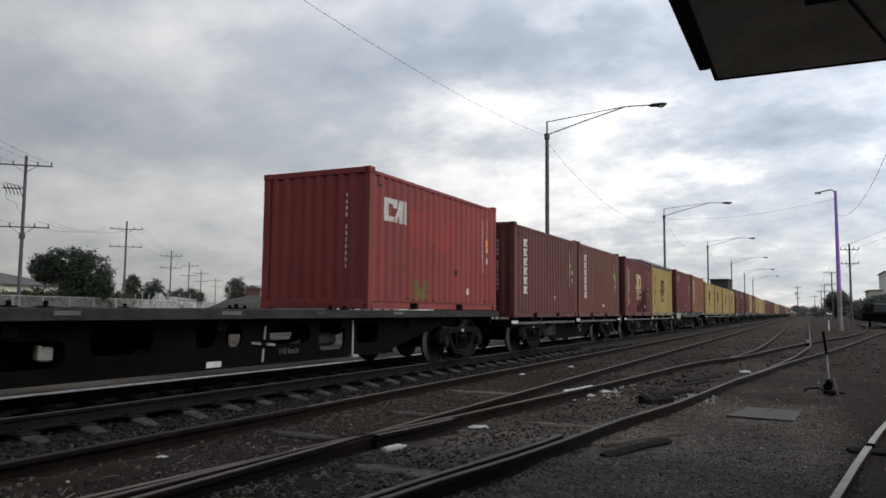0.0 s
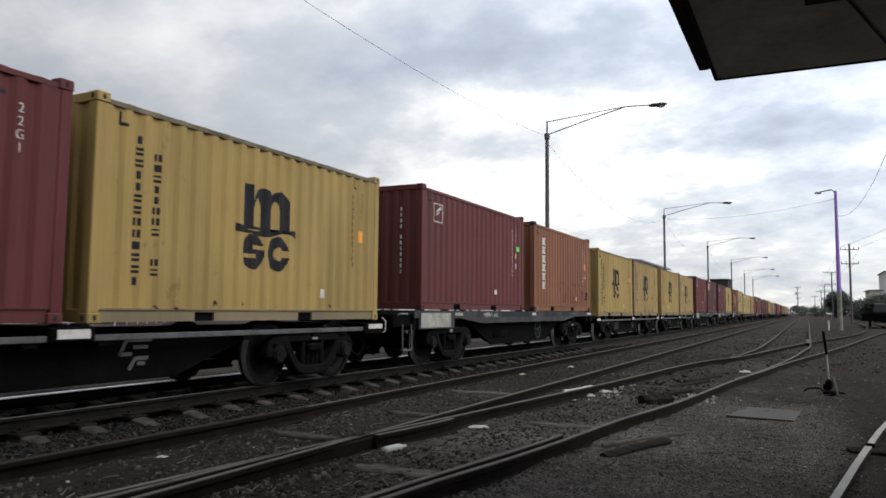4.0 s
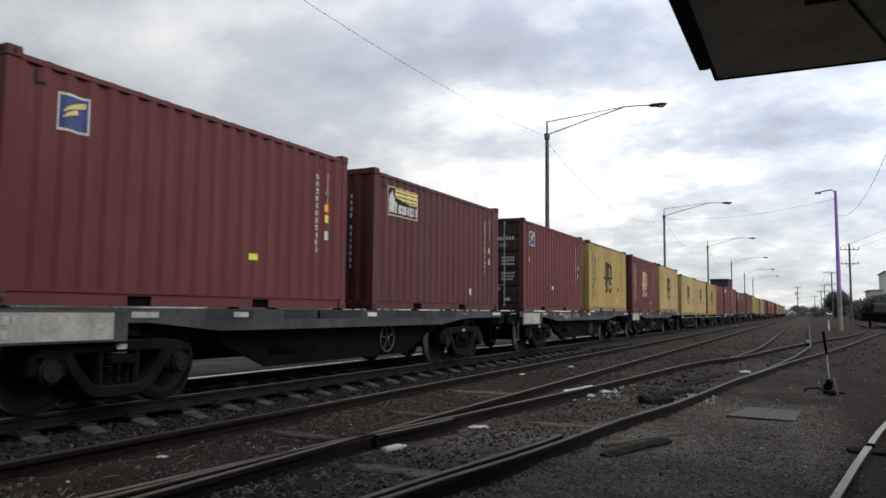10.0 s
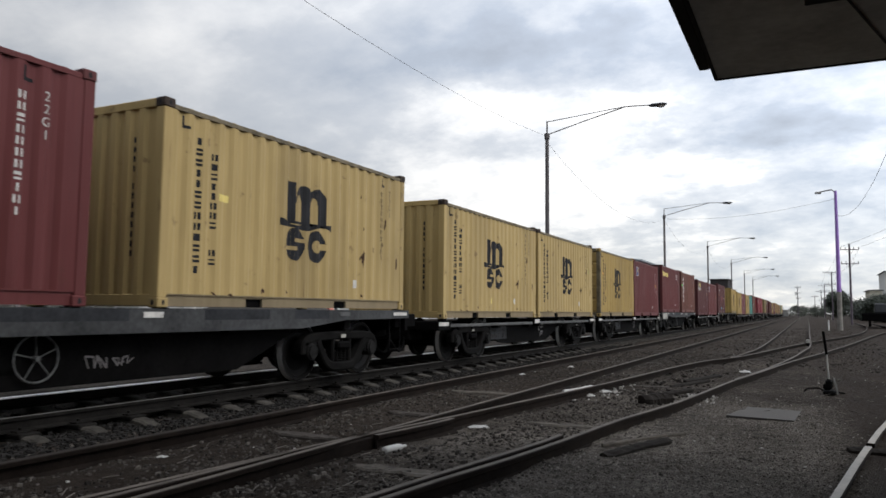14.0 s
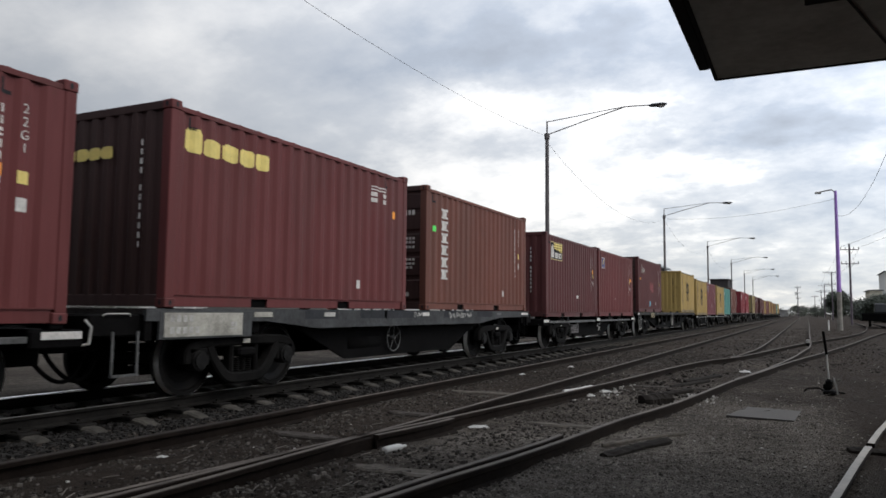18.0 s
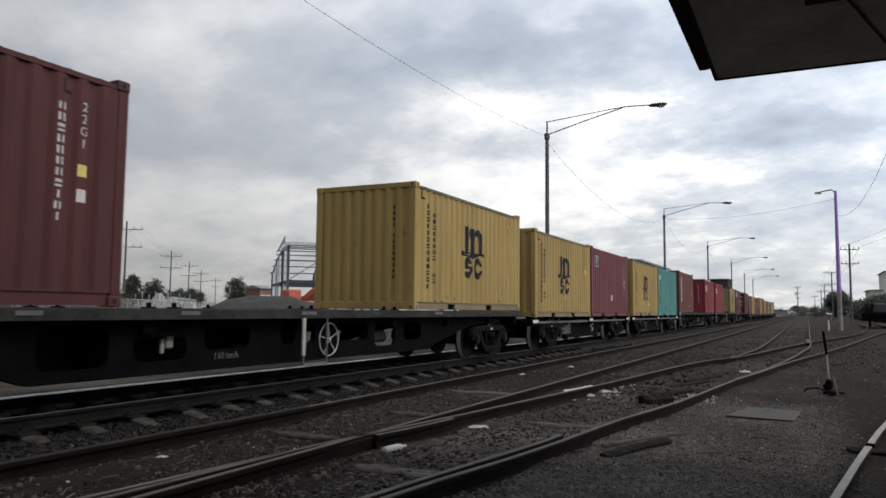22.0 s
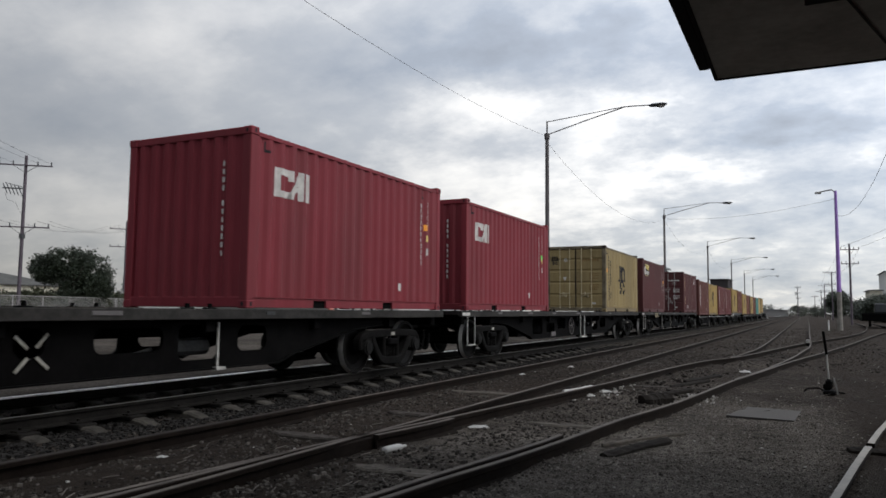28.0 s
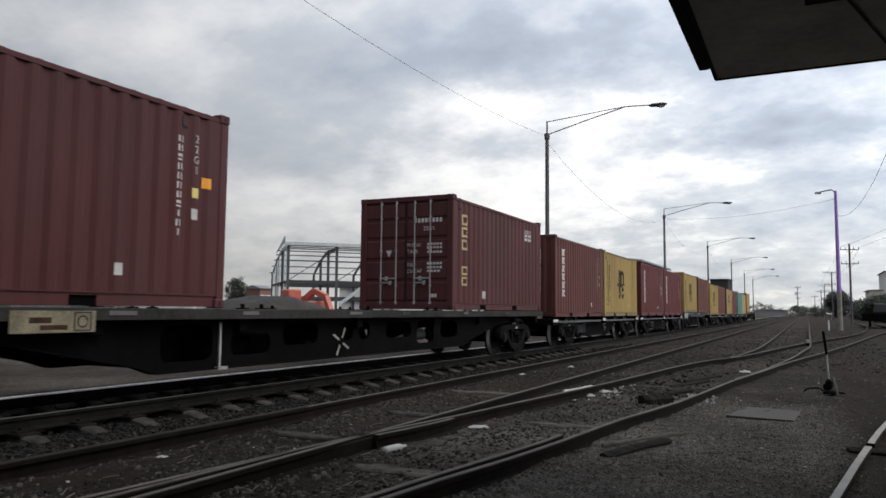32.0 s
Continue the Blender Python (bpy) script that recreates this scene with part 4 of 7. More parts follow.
def end_columns(c, mat, plates=True):
    put(c, "num11", lambda: decal(bars(11, 0.66, 5), 5.175, 5.265, 0.90, 2.20, 0.03, 110), mat, "number_column", "column of small painted bars")

    def stacked():
        m = Mesh()
        z = 2.12
        for ch in "22G1":
            v, f = GLYPH[ch]
            m.add([(sheet_x(5.49 + p[0]) + 0.004, 5.49 + p[0], z + p[1]) for p in v], f)
            z -= 0.135
        return m
    put(c, "type", stacked, mat, "type_code", "stacked type code 22G1")
    if plates:
        put(c, "platey", lambda: decal(solid, 5.43, 5.56, 1.40, 1.53, 0.05), M_GOLD, "data_plate", "small yellow plate")
        put(c, "platew", lambda: decal(solid, 5.43, 5.56, 1.12, 1.26, 0.05), M_WHITE, "data_plate", "small white plate")


GLYPH = {ch: letters(ch, 0.14) for ch in "2G1"}


def flat_text(text, size, x, y, z):
    v, f = letters(text, size)
    return Mesh().add([(x + p[0], y, z + p[1]) for p in v], f)


def front_column(c, mat, n=10):
    put(c, "frontcol%d" % n, lambda: Mesh().add(*front_bars(n)), mat, "number_column", "column of small painted bars")


def front_bars(n):
    rng = random.Random(n)
    v, f = [], []
    z = 2.12
    for k in range(n):
        h = 0.075
        if k in (4,):
            z -= 0.1
        w = rng.uniform(0.014, 0.024)
        i = len(v)
        v += [(0.72 - w, 0.006, z), (0.72 + w, 0.006, z), (0.72 + w, 0.006, z - h), (0.72 - w, 0.006, z - h)]
        f.append((i, i + 1, i + 2, i + 3))
        z -= 0.12
    return v, f


def door_words(c, mat, readable):
    if readable:
        put(c, "dt1", lambda: flat_text("22G1", 0.13, 0.60, 0.030, 1.80), mat, "type_code", "type code 22G1")
        put(c, "dt2", lambda: flat_text("M.G.W.", 0.12, 0.22, 0.030, 1.43).add(*shift(flat_text("TARE", 0.12, 0.18, 0.030, 1.28))), mat, "weight_words", "weight words M.G.W. and TARE")
        put(c, "dt3", lambda: flat_text("NET", 0.12, 0.16, 0.030, 0.98).add(*shift(flat_text("CU.CAP.", 0.11, 0.24, 0.030, 0.84))), mat, "weight_words", "weight words NET and CU.CAP.")
    m = lambda: row_of_bars(((0.22, 0.95, 1.98, 0.10, 8), (0.55, 0.95, 1.46, 0.05, 5), (0.55, 0.95, 1.38, 0.05, 5), (0.55, 0.95, 1.28, 0.05, 5),
                             (0.55, 0.95, 1.02, 0.05, 5), (0.55, 0.95, 0.93, 0.05, 5), (0.55, 0.9, 0.85, 0.05, 4)))
    put(c, "dbars", m, mat, "door_marking", "rows of small painted bars")
    put(c, "dtri", lambda: Mesh().add([(-0.52, 0.030, 1.36), (-0.36, 0.030, 1.36), (-0.44, 0.030, 1.20)], [(0, 1, 2)]), M_WHITE, "warning_triangle", "white warning triangle")
    put(c, "dplate", lambda: Mesh().box(0.62, 0.80, 0.024, 0.031, 0.28, 0.36), M_WHITE, "data_plate", "small white plate")


def shift(m):
    return m.v, m.f


def row_of_bars(rows):
    m = Mesh()
    for x0, x1, z, h, n in rows:
        w = (x1 - x0) / n
        for k in range(n):
            m.add([(x0 + k * w, 0.0295, z), (x0 + k * w + w * 0.7, 0.0295, z), (x0 + k * w + w * 0.7, 0.0295, z + h), (x0 + k * w, 0.0295, z + h)], [(0, 1, 2, 3)])
    return m


def sticker(c, kind, y, z, w=0.16, h=0.17):
    mat, what = {"o": (M_ORANGE, "orange sticker"), "g": (M_GREEN, "green sticker"), "l": (M_LIME, "lime sticker"), "w": (M_WHITE, "white label"),
                 "c": (M_CYAN, "cyan spray mark"), "r": (M_REDP, "bright red touched-up paint patch"), "s": (M_SOOT, "dark sooty smear"),
                 "y": (M_GOLD, "yellow mark"), "p": (M_SCRAPE, "pale patched paint"), "a": (M_OLIVE, "green algae smear"), "f": (M_FRESHRED, "fresher red repainted area")}[kind]
    if kind == "s":
        rng = random.Random(4)

        def fn(u, v):
            return v < 0.55 + 0.45 * u - 0.35 * (u < 0.3) + 0.08 * noise.noise((u * 9, 0, 0)) and noise.noise((u * 14, v * 3, 1.0)) > -0.35
    elif kind in "raf":
        def fn(u, v):
            return noise.noise((u * 3, v * 3, 5.0)) + 0.55 > 1.1 * math.hypot(u - 0.5, v - 0.5)
    elif kind == "c":
        def fn(u, v):
            return math.hypot(u - 0.5, v - 0.5) < 0.5
    else:
        fn = solid
    ob = part("sticker" if kind in "oglw" else "paint_mark", decal(fn, y, y + w, z, z + h, 0.04), mat, c, what)
    if kind in "sraf":
        ob["kind"] = "stuff"


COLOUR_WORDS = {"red": "faded red", "crimson": "crimson", "maroon": "maroon", "plum": "plum-coloured", "dark_maroon": "dark maroon", "umber": "dark brown",
                "brown": "red-brown", "rust": "orange-brown", "yellow": "mustard yellow", "old_yellow": "stained mustard yellow",
                "bright_yellow": "strong yellow", "khaki_yellow": "faded khaki yellow", "pale_yellow": "pale mustard yellow", "teal": "teal"}


def container(colour, end, marks, stickers=(), near=True):
    pnt = PAINT[colour]
    # the suffix gives the end a paint darkened for shade in the gap
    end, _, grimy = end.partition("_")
    end_paint = PAINT["shaded_end"] if grimy else pnt
    words = {"emblem": "large black emblem", "cream": "large cream emblem", "angular": "white angular emblem", "blocks": "white block column", "crest": "blue and yellow crest",
             "white_crest": "small white crest", "banner": "black and yellow banner", "worn": "worn white blocks", "word": "yellow block lettering", "gold": "yellow open boxes", "strip": "white side strip", "": "plain sides"}
    c = thing("shipping_container", "%s steel freight container with %s%s" % (COLOUR_WORDS[colour], words[marks], " and doors darkened for shade" if end == "door" and grimy else " and doors" if end == "door" else " and end darkened for shade" if grimy else ""),
              "shipping container", "containers on the train")
    part("side_wall", KIT["side+"], pnt, c)
    part("side_wall", KIT["side-"], pnt, c)
    part("roof", KIT["roof"], pnt, c)
    part("floor_frame", KIT["floor"], M_UNDER, c, "dark underside of the floor")
    part("end_wall", KIT["end"], pnt, c, m=pose(0, LEN, 0, 0, 0, 180))
    for s, m in ((1, None), (-1, pose(0, LEN, 0, 0, 0, 180))):
        part("top_rail", KIT["toprail"], M_RAILTOPY if "yellow" in colour else pnt, c, m=m)
        part("bottom_rail", KIT["bottomrail"], SILL if "yellow" in colour else pnt, c, m=m)
    for x in (-1.135, 1.135):
        for y in (0.0, LEN - 0.154):
            part("corner_post", KIT["post"], M_POST if colour == "old_yellow" and y < 1 else M_RAILTOPY if end == "door" and "yellow" in colour and y < 1 else pnt, c, "rust-brown corner post" if colour == "old_yellow" and y < 1 else "", m=pose(x, y, 0))
    for z in (0.0, TALL - 0.115):
        for y, turn in ((0.0, 0), (LEN, 180)):
            for x in (-1.135, 1.135):
                k = part("corner_casting", KIT["casting"], M_POST if colour in ("old_yellow", "rust") or z > 1 and colour in ("pale_yellow", "bright_yellow", "khaki_yellow") else pnt, c, m=pose(x, y, z, 0, 0, turn))
                if x > 0 and near:
                    h = part("casting_hole", KIT["hole"][0], M_BLACK, k)
                    if turn:
                        h.matrix_basis = pose(0, 0.176, 0, 0, 0, 180)
                    else:
                        part("casting_hole", KIT["hole"][1], M_BLACK, k)
    worn_shaded_end = M_RAILTOPY if end == "door" and "yellow" in colour else end_paint
    part("end_header", KIT["header"], worn_shaded_end, c)
    part("end_sill", KIT["sill"], worn_shaded_end, c)
    if end == "door":
        for key, bx, hx in (("doorL", (0, 1), -1.10), ("doorR", (2, 3), 1.10)):
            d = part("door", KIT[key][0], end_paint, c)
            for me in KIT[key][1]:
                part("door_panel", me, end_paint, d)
            for i in bx:
                part("lock_bar", KIT["bars"][i], M_SCRAPE if "yellow" in colour else M_GALV, d, "pale lock bar" if "yellow" in colour else "galvanised lock bar")
                part("handle", KIT["handles"][i], M_SCRAPE if "yellow" in colour else M_GALV, d, "pale door handle" if "yellow" in colour else "galvanised door handle")
            for z in (0.35, 0.95, 1.6, 2.25):
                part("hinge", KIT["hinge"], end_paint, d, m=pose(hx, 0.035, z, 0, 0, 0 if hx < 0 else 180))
        door_words(c, M_STAIN if "yellow" in colour else M_WHITE, colour in ("maroon", "dark_maroon"))
        if "yellow" in colour:
            put(c, "door_arcade", lambda: flat_decal(m_shape, -0.97, -0.73, 2.03, 2.20), M_BLACK, "door_emblem", "small black emblem")
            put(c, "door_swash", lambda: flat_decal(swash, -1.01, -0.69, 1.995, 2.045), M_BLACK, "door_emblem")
            put(c, "door_bite", lambda: flat_decal(s_shape, -0.97, -0.86, 1.86, 1.985), M_BLACK, "door_emblem")
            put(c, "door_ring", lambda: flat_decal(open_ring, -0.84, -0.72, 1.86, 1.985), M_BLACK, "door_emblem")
            put(c, "door_spot", lambda: flat_decal(open_ring, -0.47, -0.35, 1.98, 2.11), M_WHITE, "warning_disc", "small white disc")
        part("door_gasket", KIT["gasket"], M_BLACK, c, "black rubber gasket between the doors")
    else:
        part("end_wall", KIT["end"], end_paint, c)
        if near:
            front_column(c, M_BLACK if "yellow" in colour else M_WHITE, 12 if "yellow" in colour else 11)
    ink = M_BLACK if "yellow" in colour else M_WHITE
    if marks in ("emblem", "cream"):
        ink = M_BLACK if marks == "emblem" else M_CREAM
        emblem_big(c, ink)
        text_columns(c, ink)
        end_columns(c, M_OLIVEINK if marks == "emblem" else M_WHITE, False)
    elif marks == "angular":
        put(c, "hook", lambda: decal(c_shape, 0.58, 1.02, 1.66, 2.10, 0.03), M_WHITE, "emblem", "white letter c of the emblem")
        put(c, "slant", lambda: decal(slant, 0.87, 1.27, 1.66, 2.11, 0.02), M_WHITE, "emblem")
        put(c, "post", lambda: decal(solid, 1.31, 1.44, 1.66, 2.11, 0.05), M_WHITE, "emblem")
        end_columns(c, M_WHITE)
    elif marks == "blocks":
        put(c, "blocks6", lambda: decal(blocks(6), 0.73, 1.07, 0.66, 2.24, 0.03, 90), M_WHITE, "block_column", "column of six white blocks")
        end_columns(c, M_WHITE)
    elif marks in ("crest", "white_crest"):
        put(c, "crest0", lambda: decal(solid, 0.61, 0.98, 1.86, 2.27, 0.05), M_WHITE, "crest_field", "white crest border")
        put(c, "crest1", lambda: lifted(decal(crest, 0.61, 0.98, 1.86, 2.27, 0.02), 0.002), M_BLUE if marks == "crest" else pnt, "crest_field")
        put(c, "crest2", lambda: lifted(decal(crest_a, 0.61, 0.98, 1.86, 2.27, 0.014), 0.004), M_GOLD if marks == "crest" else M_WHITE, "crest_swoosh")
        put(c, "crest3", lambda: lifted(decal(crest_b, 0.61, 0.98, 1.86, 2.27, 0.014), 0.004), M_GOLD if marks == "crest" else M_WHITE, "crest_swoosh")
        end_columns(c, M_WHITE)
    elif marks == "banner":
        put(c, "ban0", lambda: decal(solid, 0.55, 1.75, 1.78, 2.34, 0.1), M_BLACK, "banner_field", "black banner field")
        put(c, "ban1", lambda: lifted(decal(frame_only, 0.55, 1.75, 1.78, 2.34, 0.03), 0.002), M_CREAM, "banner_border")
        put(c, "ban2", lambda: lifted(decal(stripes, 0.55, 1.75, 1.78, 2.34, 0.05, 90), 0.003), M_GOLD, "stripe_marking", "yellow banner stripes")
        put(c, "ban3", lambda: lifted(decal(low_words, 0.55, 1.75, 1.78, 2.34, 0.03), 0.003), M_WHITE, "banner_marking", "row of white bars")
        end_columns(c, M_WHITE)
    elif marks == "worn":
        put(c, "worn3", lambda: decal(lambda u, v: low_words(u, v) and noise.noise((u * 30, v * 9, 2.0)) < 0.3, 0.75, 1.75, 1.78, 2.60, 0.03), M_PLATE, "worn_wordmark", "worn row of white blocks")
        end_columns(c, M_WHITE)
    elif marks == "word":
        put(c, "word5", lambda: decal(row_blocks, 0.28, 1.92, 1.98, 2.30, 0.03), M_GOLD, "wordmark", "row of five yellow blocks")
        put(c, "word5f", lambda: lifted_y(flat_decal(row_blocks, -0.98, 0.22, 1.92, 2.14, 44), -0.024), M_GOLD, "wordmark")
        put(c, "numblock", lambda: decal(bars(3, 0.7, 9), 4.72, 5.35, 1.95, 2.28, 0.05, 30), M_WHITE, "number_block", "rows of small white bars")
    elif marks == "gold":
        put(c, "gold3", lambda: decal(open_boxes(3), 0.56, 0.86, 1.38, 2.24, 0.03, 80), M_CREAM, "block_column", "column of open cream boxes")
        put(c, "gold2", lambda: decal(open_boxes(2), 0.56, 0.86, 0.56, 1.04, 0.03, 60), M_CREAM, "block_column")
        put(c, "numblock2", lambda: decal(bars(3, 0.7, 9), 4.72, 5.25, 1.95, 2.28, 0.05, 30), M_WHITE, "number_block")
    elif marks == "strip":
        put(c, "strip0", lambda: decal(solid, 0.44, 0.88, 0.50, 2.16, 0.05), M_WHITE, "side_strip", "tall white strip")
        put(c, "strip1", lambda: lifted(decal(blocks(8), 0.53, 0.80, 0.56, 1.95, 0.03, 100), 0.002), M_UNDER, "strip_marking", "dark bars on the strip")
        end_columns(c, M_WHITE, False)
    if "yellow" in colour and near:
        k = len(c.children) % 3 + len(stickers)
        put(c, "smear%d" % k, lambda: decal(scabs(k, 0.36 if colour == "old_yellow" else 0.60), 0.2, 5.88, 0.155, 0.66, 0.022, 50), M_SCAB, "rust_smear", "dark rust scabs along the foot of the side")
        if colour in ("old_yellow", "bright_yellow", "pale_yellow"):
            put(c, "scratch%d" % k, lambda: decal(scratches(k), 3.7, 5.8, 0.7, 2.3, 0.025, 60), M_SCAB, "scratch_smear", "dark scratches and worn marks")
        if colour == "old_yellow":
            put(c, "stain%d" % k, lambda: lifted(decal(scabs(k + 40, 0.22), 0.2, 5.88, 0.155, 0.80, 0.024, 56), -0.001), M_STAIN, "stain_smear", "brown washed stain along the foot of the side")
            put(c, "scrape%d" % k, lambda: decal(scabs(k + 20, 0.80, True), 0.2, 5.88, 0.4, 2.4, 0.05, 60), M_SCRAPE, "scrape_smear", "pale scraped paint")
    if colour == "red":
        put(c, "dents", lambda: decal(lambda u, v: noise.noise((u * 16, v * 1.2, 3.0)) + 0.6 * noise.noise((u * 40, v * 3, 5.0)) > 0.62, 0.8, 4.9, 0.62, 0.98, 0.022, 24), M_SCAB, "dent_smear", "rusty dents along the side")
        put(c, "footrust", lambda: decal(scabs(31, 0.55), 0.2, 5.88, 0.17, 0.4, 0.022, 24), M_SCAB, "rust_smear", "dark rust along the foot of the side")
    if colour == "rust":
        put(c, "bloom", lambda: decal(scabs(9, 0.16, True), 2.4, 5.8, 0.25, 0.95, 0.03, 40), PAINT["brown"], "rust_smear", "dark rust blooms low on the side")
    if near:
        for y in (0.33, 5.22):
            put(c, "hook%.2f" % y, lambda: decal(lambda u, v: u < 0.3 or v < 0.25, y, y + 0.12, 2.27, 2.43, 0.03, 16), M_BLACK, "placard_hook", "small dark bracket")
        if not any(s[0] in "wl" for s in stickers):
            put(c, "scuffmark", lambda: decal(solid, 4.3, 4.42, 0.36, 0.50, 0.04), M_WHITE, "label_patch", "small white label")
    for s in stickers:
        sticker(c, *s)
    return c


def open_boxes(n):
    def fn(u, v):
        k = min(n - 1, int(v * n))
        w = (v * n - k) / 0.84
        return w < 1 and (u < 0.25 or u > 0.75 or w < 0.22 or w > 0.78)
    return fn


def lifted_y(m, d):
    m.v = [(x, y + d, z) for x, y, z in m.v]
    return m


def lifted(m, d):
    m.v = [(x + d, y, z) for x, y, z in m.v]
    return m


# ---- wagons ----
def wheelset_mesh():
    m = Mesh()
    for s in (-1, 1):
        prof = [(0.07, 0.62), (0.16, 0.655), (0.16, 0.69), (0.30, 0.70), (0.385, 0.74), (0.40, 0.765), (0.478, 0.76), (0.487, 0.785), (0.462, 0.80), (0.455, 0.895), (0.40, 0.90),
                (0.385, 0.86), (0.30, 0.82), (0.16, 0.84), (0.15, 0.89), (0.08, 0.89)]
        n = 48
        rings = []
        for k in range(n):
            a = k * math.tau / n
            rings.append([(s * x, r * math.cos(a), r * math.sin(a)) for r, x in prof])
        v = [p for r in rings for p in r]
        q = len(prof)
        f = [(k * q + i, k * q + i + 1, ((k + 1) % n) * q + i + 1, ((k + 1) % n) * q + i) for k in range(n) for i in range(q - 1)]
        m.add(v, f)
    m.cyl((-1.08, 0, 0), (1.08, 0, 0), 0.075, 12)
    for s in (-1, 1):
        m.cyl((s * 1.0, 0, 0), (s * 1.155, 0, 0), 0.115, 12)
        for k in range(3):
            a = k * math.tau / 3
            m.cyl((s * 1.15, 0.06 * math.cos(a), 0.06 * math.sin(a)), (s * 1.172, 0.06 * math.cos(a), 0.06 * math.sin(a)), 0.018, 6)
    return m.data("wheelset")


def tread_mesh():
    n = 48
    v = [(x, r * math.cos(k * math.tau / n), r * math.sin(k * math.tau / n)) for k in range(n) for r, x in ((0.4665, 0.803), (0.4595, 0.893))]
    return Mesh().add(v, [(2 * k, 2 * k + 1, (2 * k + 3) % (2 * n), (2 * k + 2) % (2 * n)) for k in range(n)]).data("tread")


AXLE = 0.89     # half the wheelbase


def cast_bar(m, knots, wide, x0, x1, n=4):
    """A rounded cast bar along smooth (y, z) knots, as thick as x0 to x1."""
    pts = []
    ext = [knots[0], *knots, knots[-1]]
    for a, b, c, d in zip(ext, ext[1:], ext[2:], ext[3:]):
        for i in range(n):
            t = i / n
            pts.append([0.5 * (2 * b[k] + (c[k] - a[k]) * t + (2 * a[k] - 5 * b[k] + 4 * c[k] - d[k]) * t * t + (3 * b[k] - a[k] - 3 * c[k] + d[k]) * t ** 3) for k in (0, 1)])
    pts.append(list(knots[-1]))
    e = 0.025 if x1 > x0 else -0.025
    rings = []
    for i, p in enumerate(pts):
        a, b = pts[max(0, i - 1)], pts[min(len(pts) - 1, i + 1)]
        k = math.hypot(b[0] - a[0], b[1] - a[1])
        ny, nz = -(b[1] - a[1]) / k, (b[0] - a[0]) / k
        h = wide / 2
        rings.append([(x, p[0] + ny * o, p[1] + nz * o) for x, o in ((x0, -h), (x1 - e, -h), (x1, 0.025 - h), (x1, h - 0.025), (x1 - e, h), (x0, h))])
    return m.loft(rings)


def side_frame_mesh(s):
    """Cast three-piece bogie side frame: arched top chord, bowl-shaped tension member, columns and axle-box jaws."""
    m = Mesh()
    x0, x1 = s * 0.97, s * 1.12
    cast_bar(m, [(-1.06, 0.43), (-1.055, 0.56), (-0.96, 0.645), (-0.75, 0.685), (0.0, 0.70), (0.75, 0.685), (0.96, 0.645), (1.055, 0.56), (1.06, 0.43)], 0.145, x0, x1)
    cast_bar(m, [(-0.70, 0.64), (-0.62, 0.50), (-0.47, 0.31), (-0.31, 0.205), (0.0, 0.185), (0.31, 0.205), (0.47, 0.31), (0.62, 0.50), (0.70, 0.64)], 0.15, x0, x1 + s * 0.012)
    for e in (-1, 1):
        cast_bar(m, [(e * 0.245, 0.67), (e * 0.25, 0.45), (e * 0.245, 0.21)], 0.085, x0, x1 - s * 0.01)
        cast_bar(m, [(e * 0.735, 0.655), (e * 0.72, 0.50), (e * 0.725, 0.40)], 0.08, x0, x1)
        m.box(min(x0, x1), max(x0, x1), e * AXLE - 0.17, e * AXLE + 0.17, 0.545, 0.63, 0.02)
    m.cyl((s * 1.0, -0.47, 0.13), (s * 1.0, 0.47, 0.13), 0.028, 8)
    return m.data("side_frame")


def spring_mesh(s):
    m = Mesh()
    for y in (-0.12, 0.0, 0.12):
        for k in range(7):
            m.torus((s * 1.05, y, 0.285 + k * 0.028), (0, 0, 1), 0.045, 0.011, 10, 4)
    return m.data("spring_nest")


WHEEL_ME, TREAD_ME = wheelset_mesh(), tread_mesh()
FRAME_ME = {s: side_frame_mesh(s) for s in (-1, 1)}
SPRING_ME = {s: spring_mesh(s) for s in (-1, 1)}
BOLSTER_ME = Mesh().box(-1.17, 1.17, -0.185, 0.185, 0.475, 0.60, 0.03).box(-0.9, 0.9, -0.36, -0.30, 0.3, 0.38).box(-0.9, 0.9, 0.30, 0.36, 0.3, 0.38).data("bogie")
AXLEBOX_ME = Mesh().cyl((-0.085, 0, 0), (0.085, 0, 0), 0.135, 16).cyl((-0.112, 0, 0), (0.112, 0, 0), 0.105, 14).data("axle_box")
WHEELS = []


def bogie(wagon, y):
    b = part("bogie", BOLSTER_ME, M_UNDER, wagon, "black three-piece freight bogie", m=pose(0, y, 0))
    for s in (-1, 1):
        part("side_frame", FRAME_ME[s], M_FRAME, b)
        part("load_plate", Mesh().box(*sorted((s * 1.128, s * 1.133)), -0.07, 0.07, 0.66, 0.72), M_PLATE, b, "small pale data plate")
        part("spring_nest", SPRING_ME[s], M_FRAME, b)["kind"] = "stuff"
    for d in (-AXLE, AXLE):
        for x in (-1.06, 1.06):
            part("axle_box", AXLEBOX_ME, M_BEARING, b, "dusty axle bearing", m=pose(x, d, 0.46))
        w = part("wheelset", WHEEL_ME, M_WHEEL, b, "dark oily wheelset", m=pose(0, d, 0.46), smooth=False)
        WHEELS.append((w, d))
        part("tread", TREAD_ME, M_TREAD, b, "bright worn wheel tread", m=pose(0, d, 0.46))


def hose(y, s):
    pts = []
    for k in range(13):
        t = k / 12
        pts.append((0.35 + 0.1 * math.sin(t * 3), y + s * 0.75 * t, 0.62 - 0.36 * math.sin(math.pi * t) ** 0.8 + 0.02 * t))
    return Mesh().tube(pts, 0.028, 6)


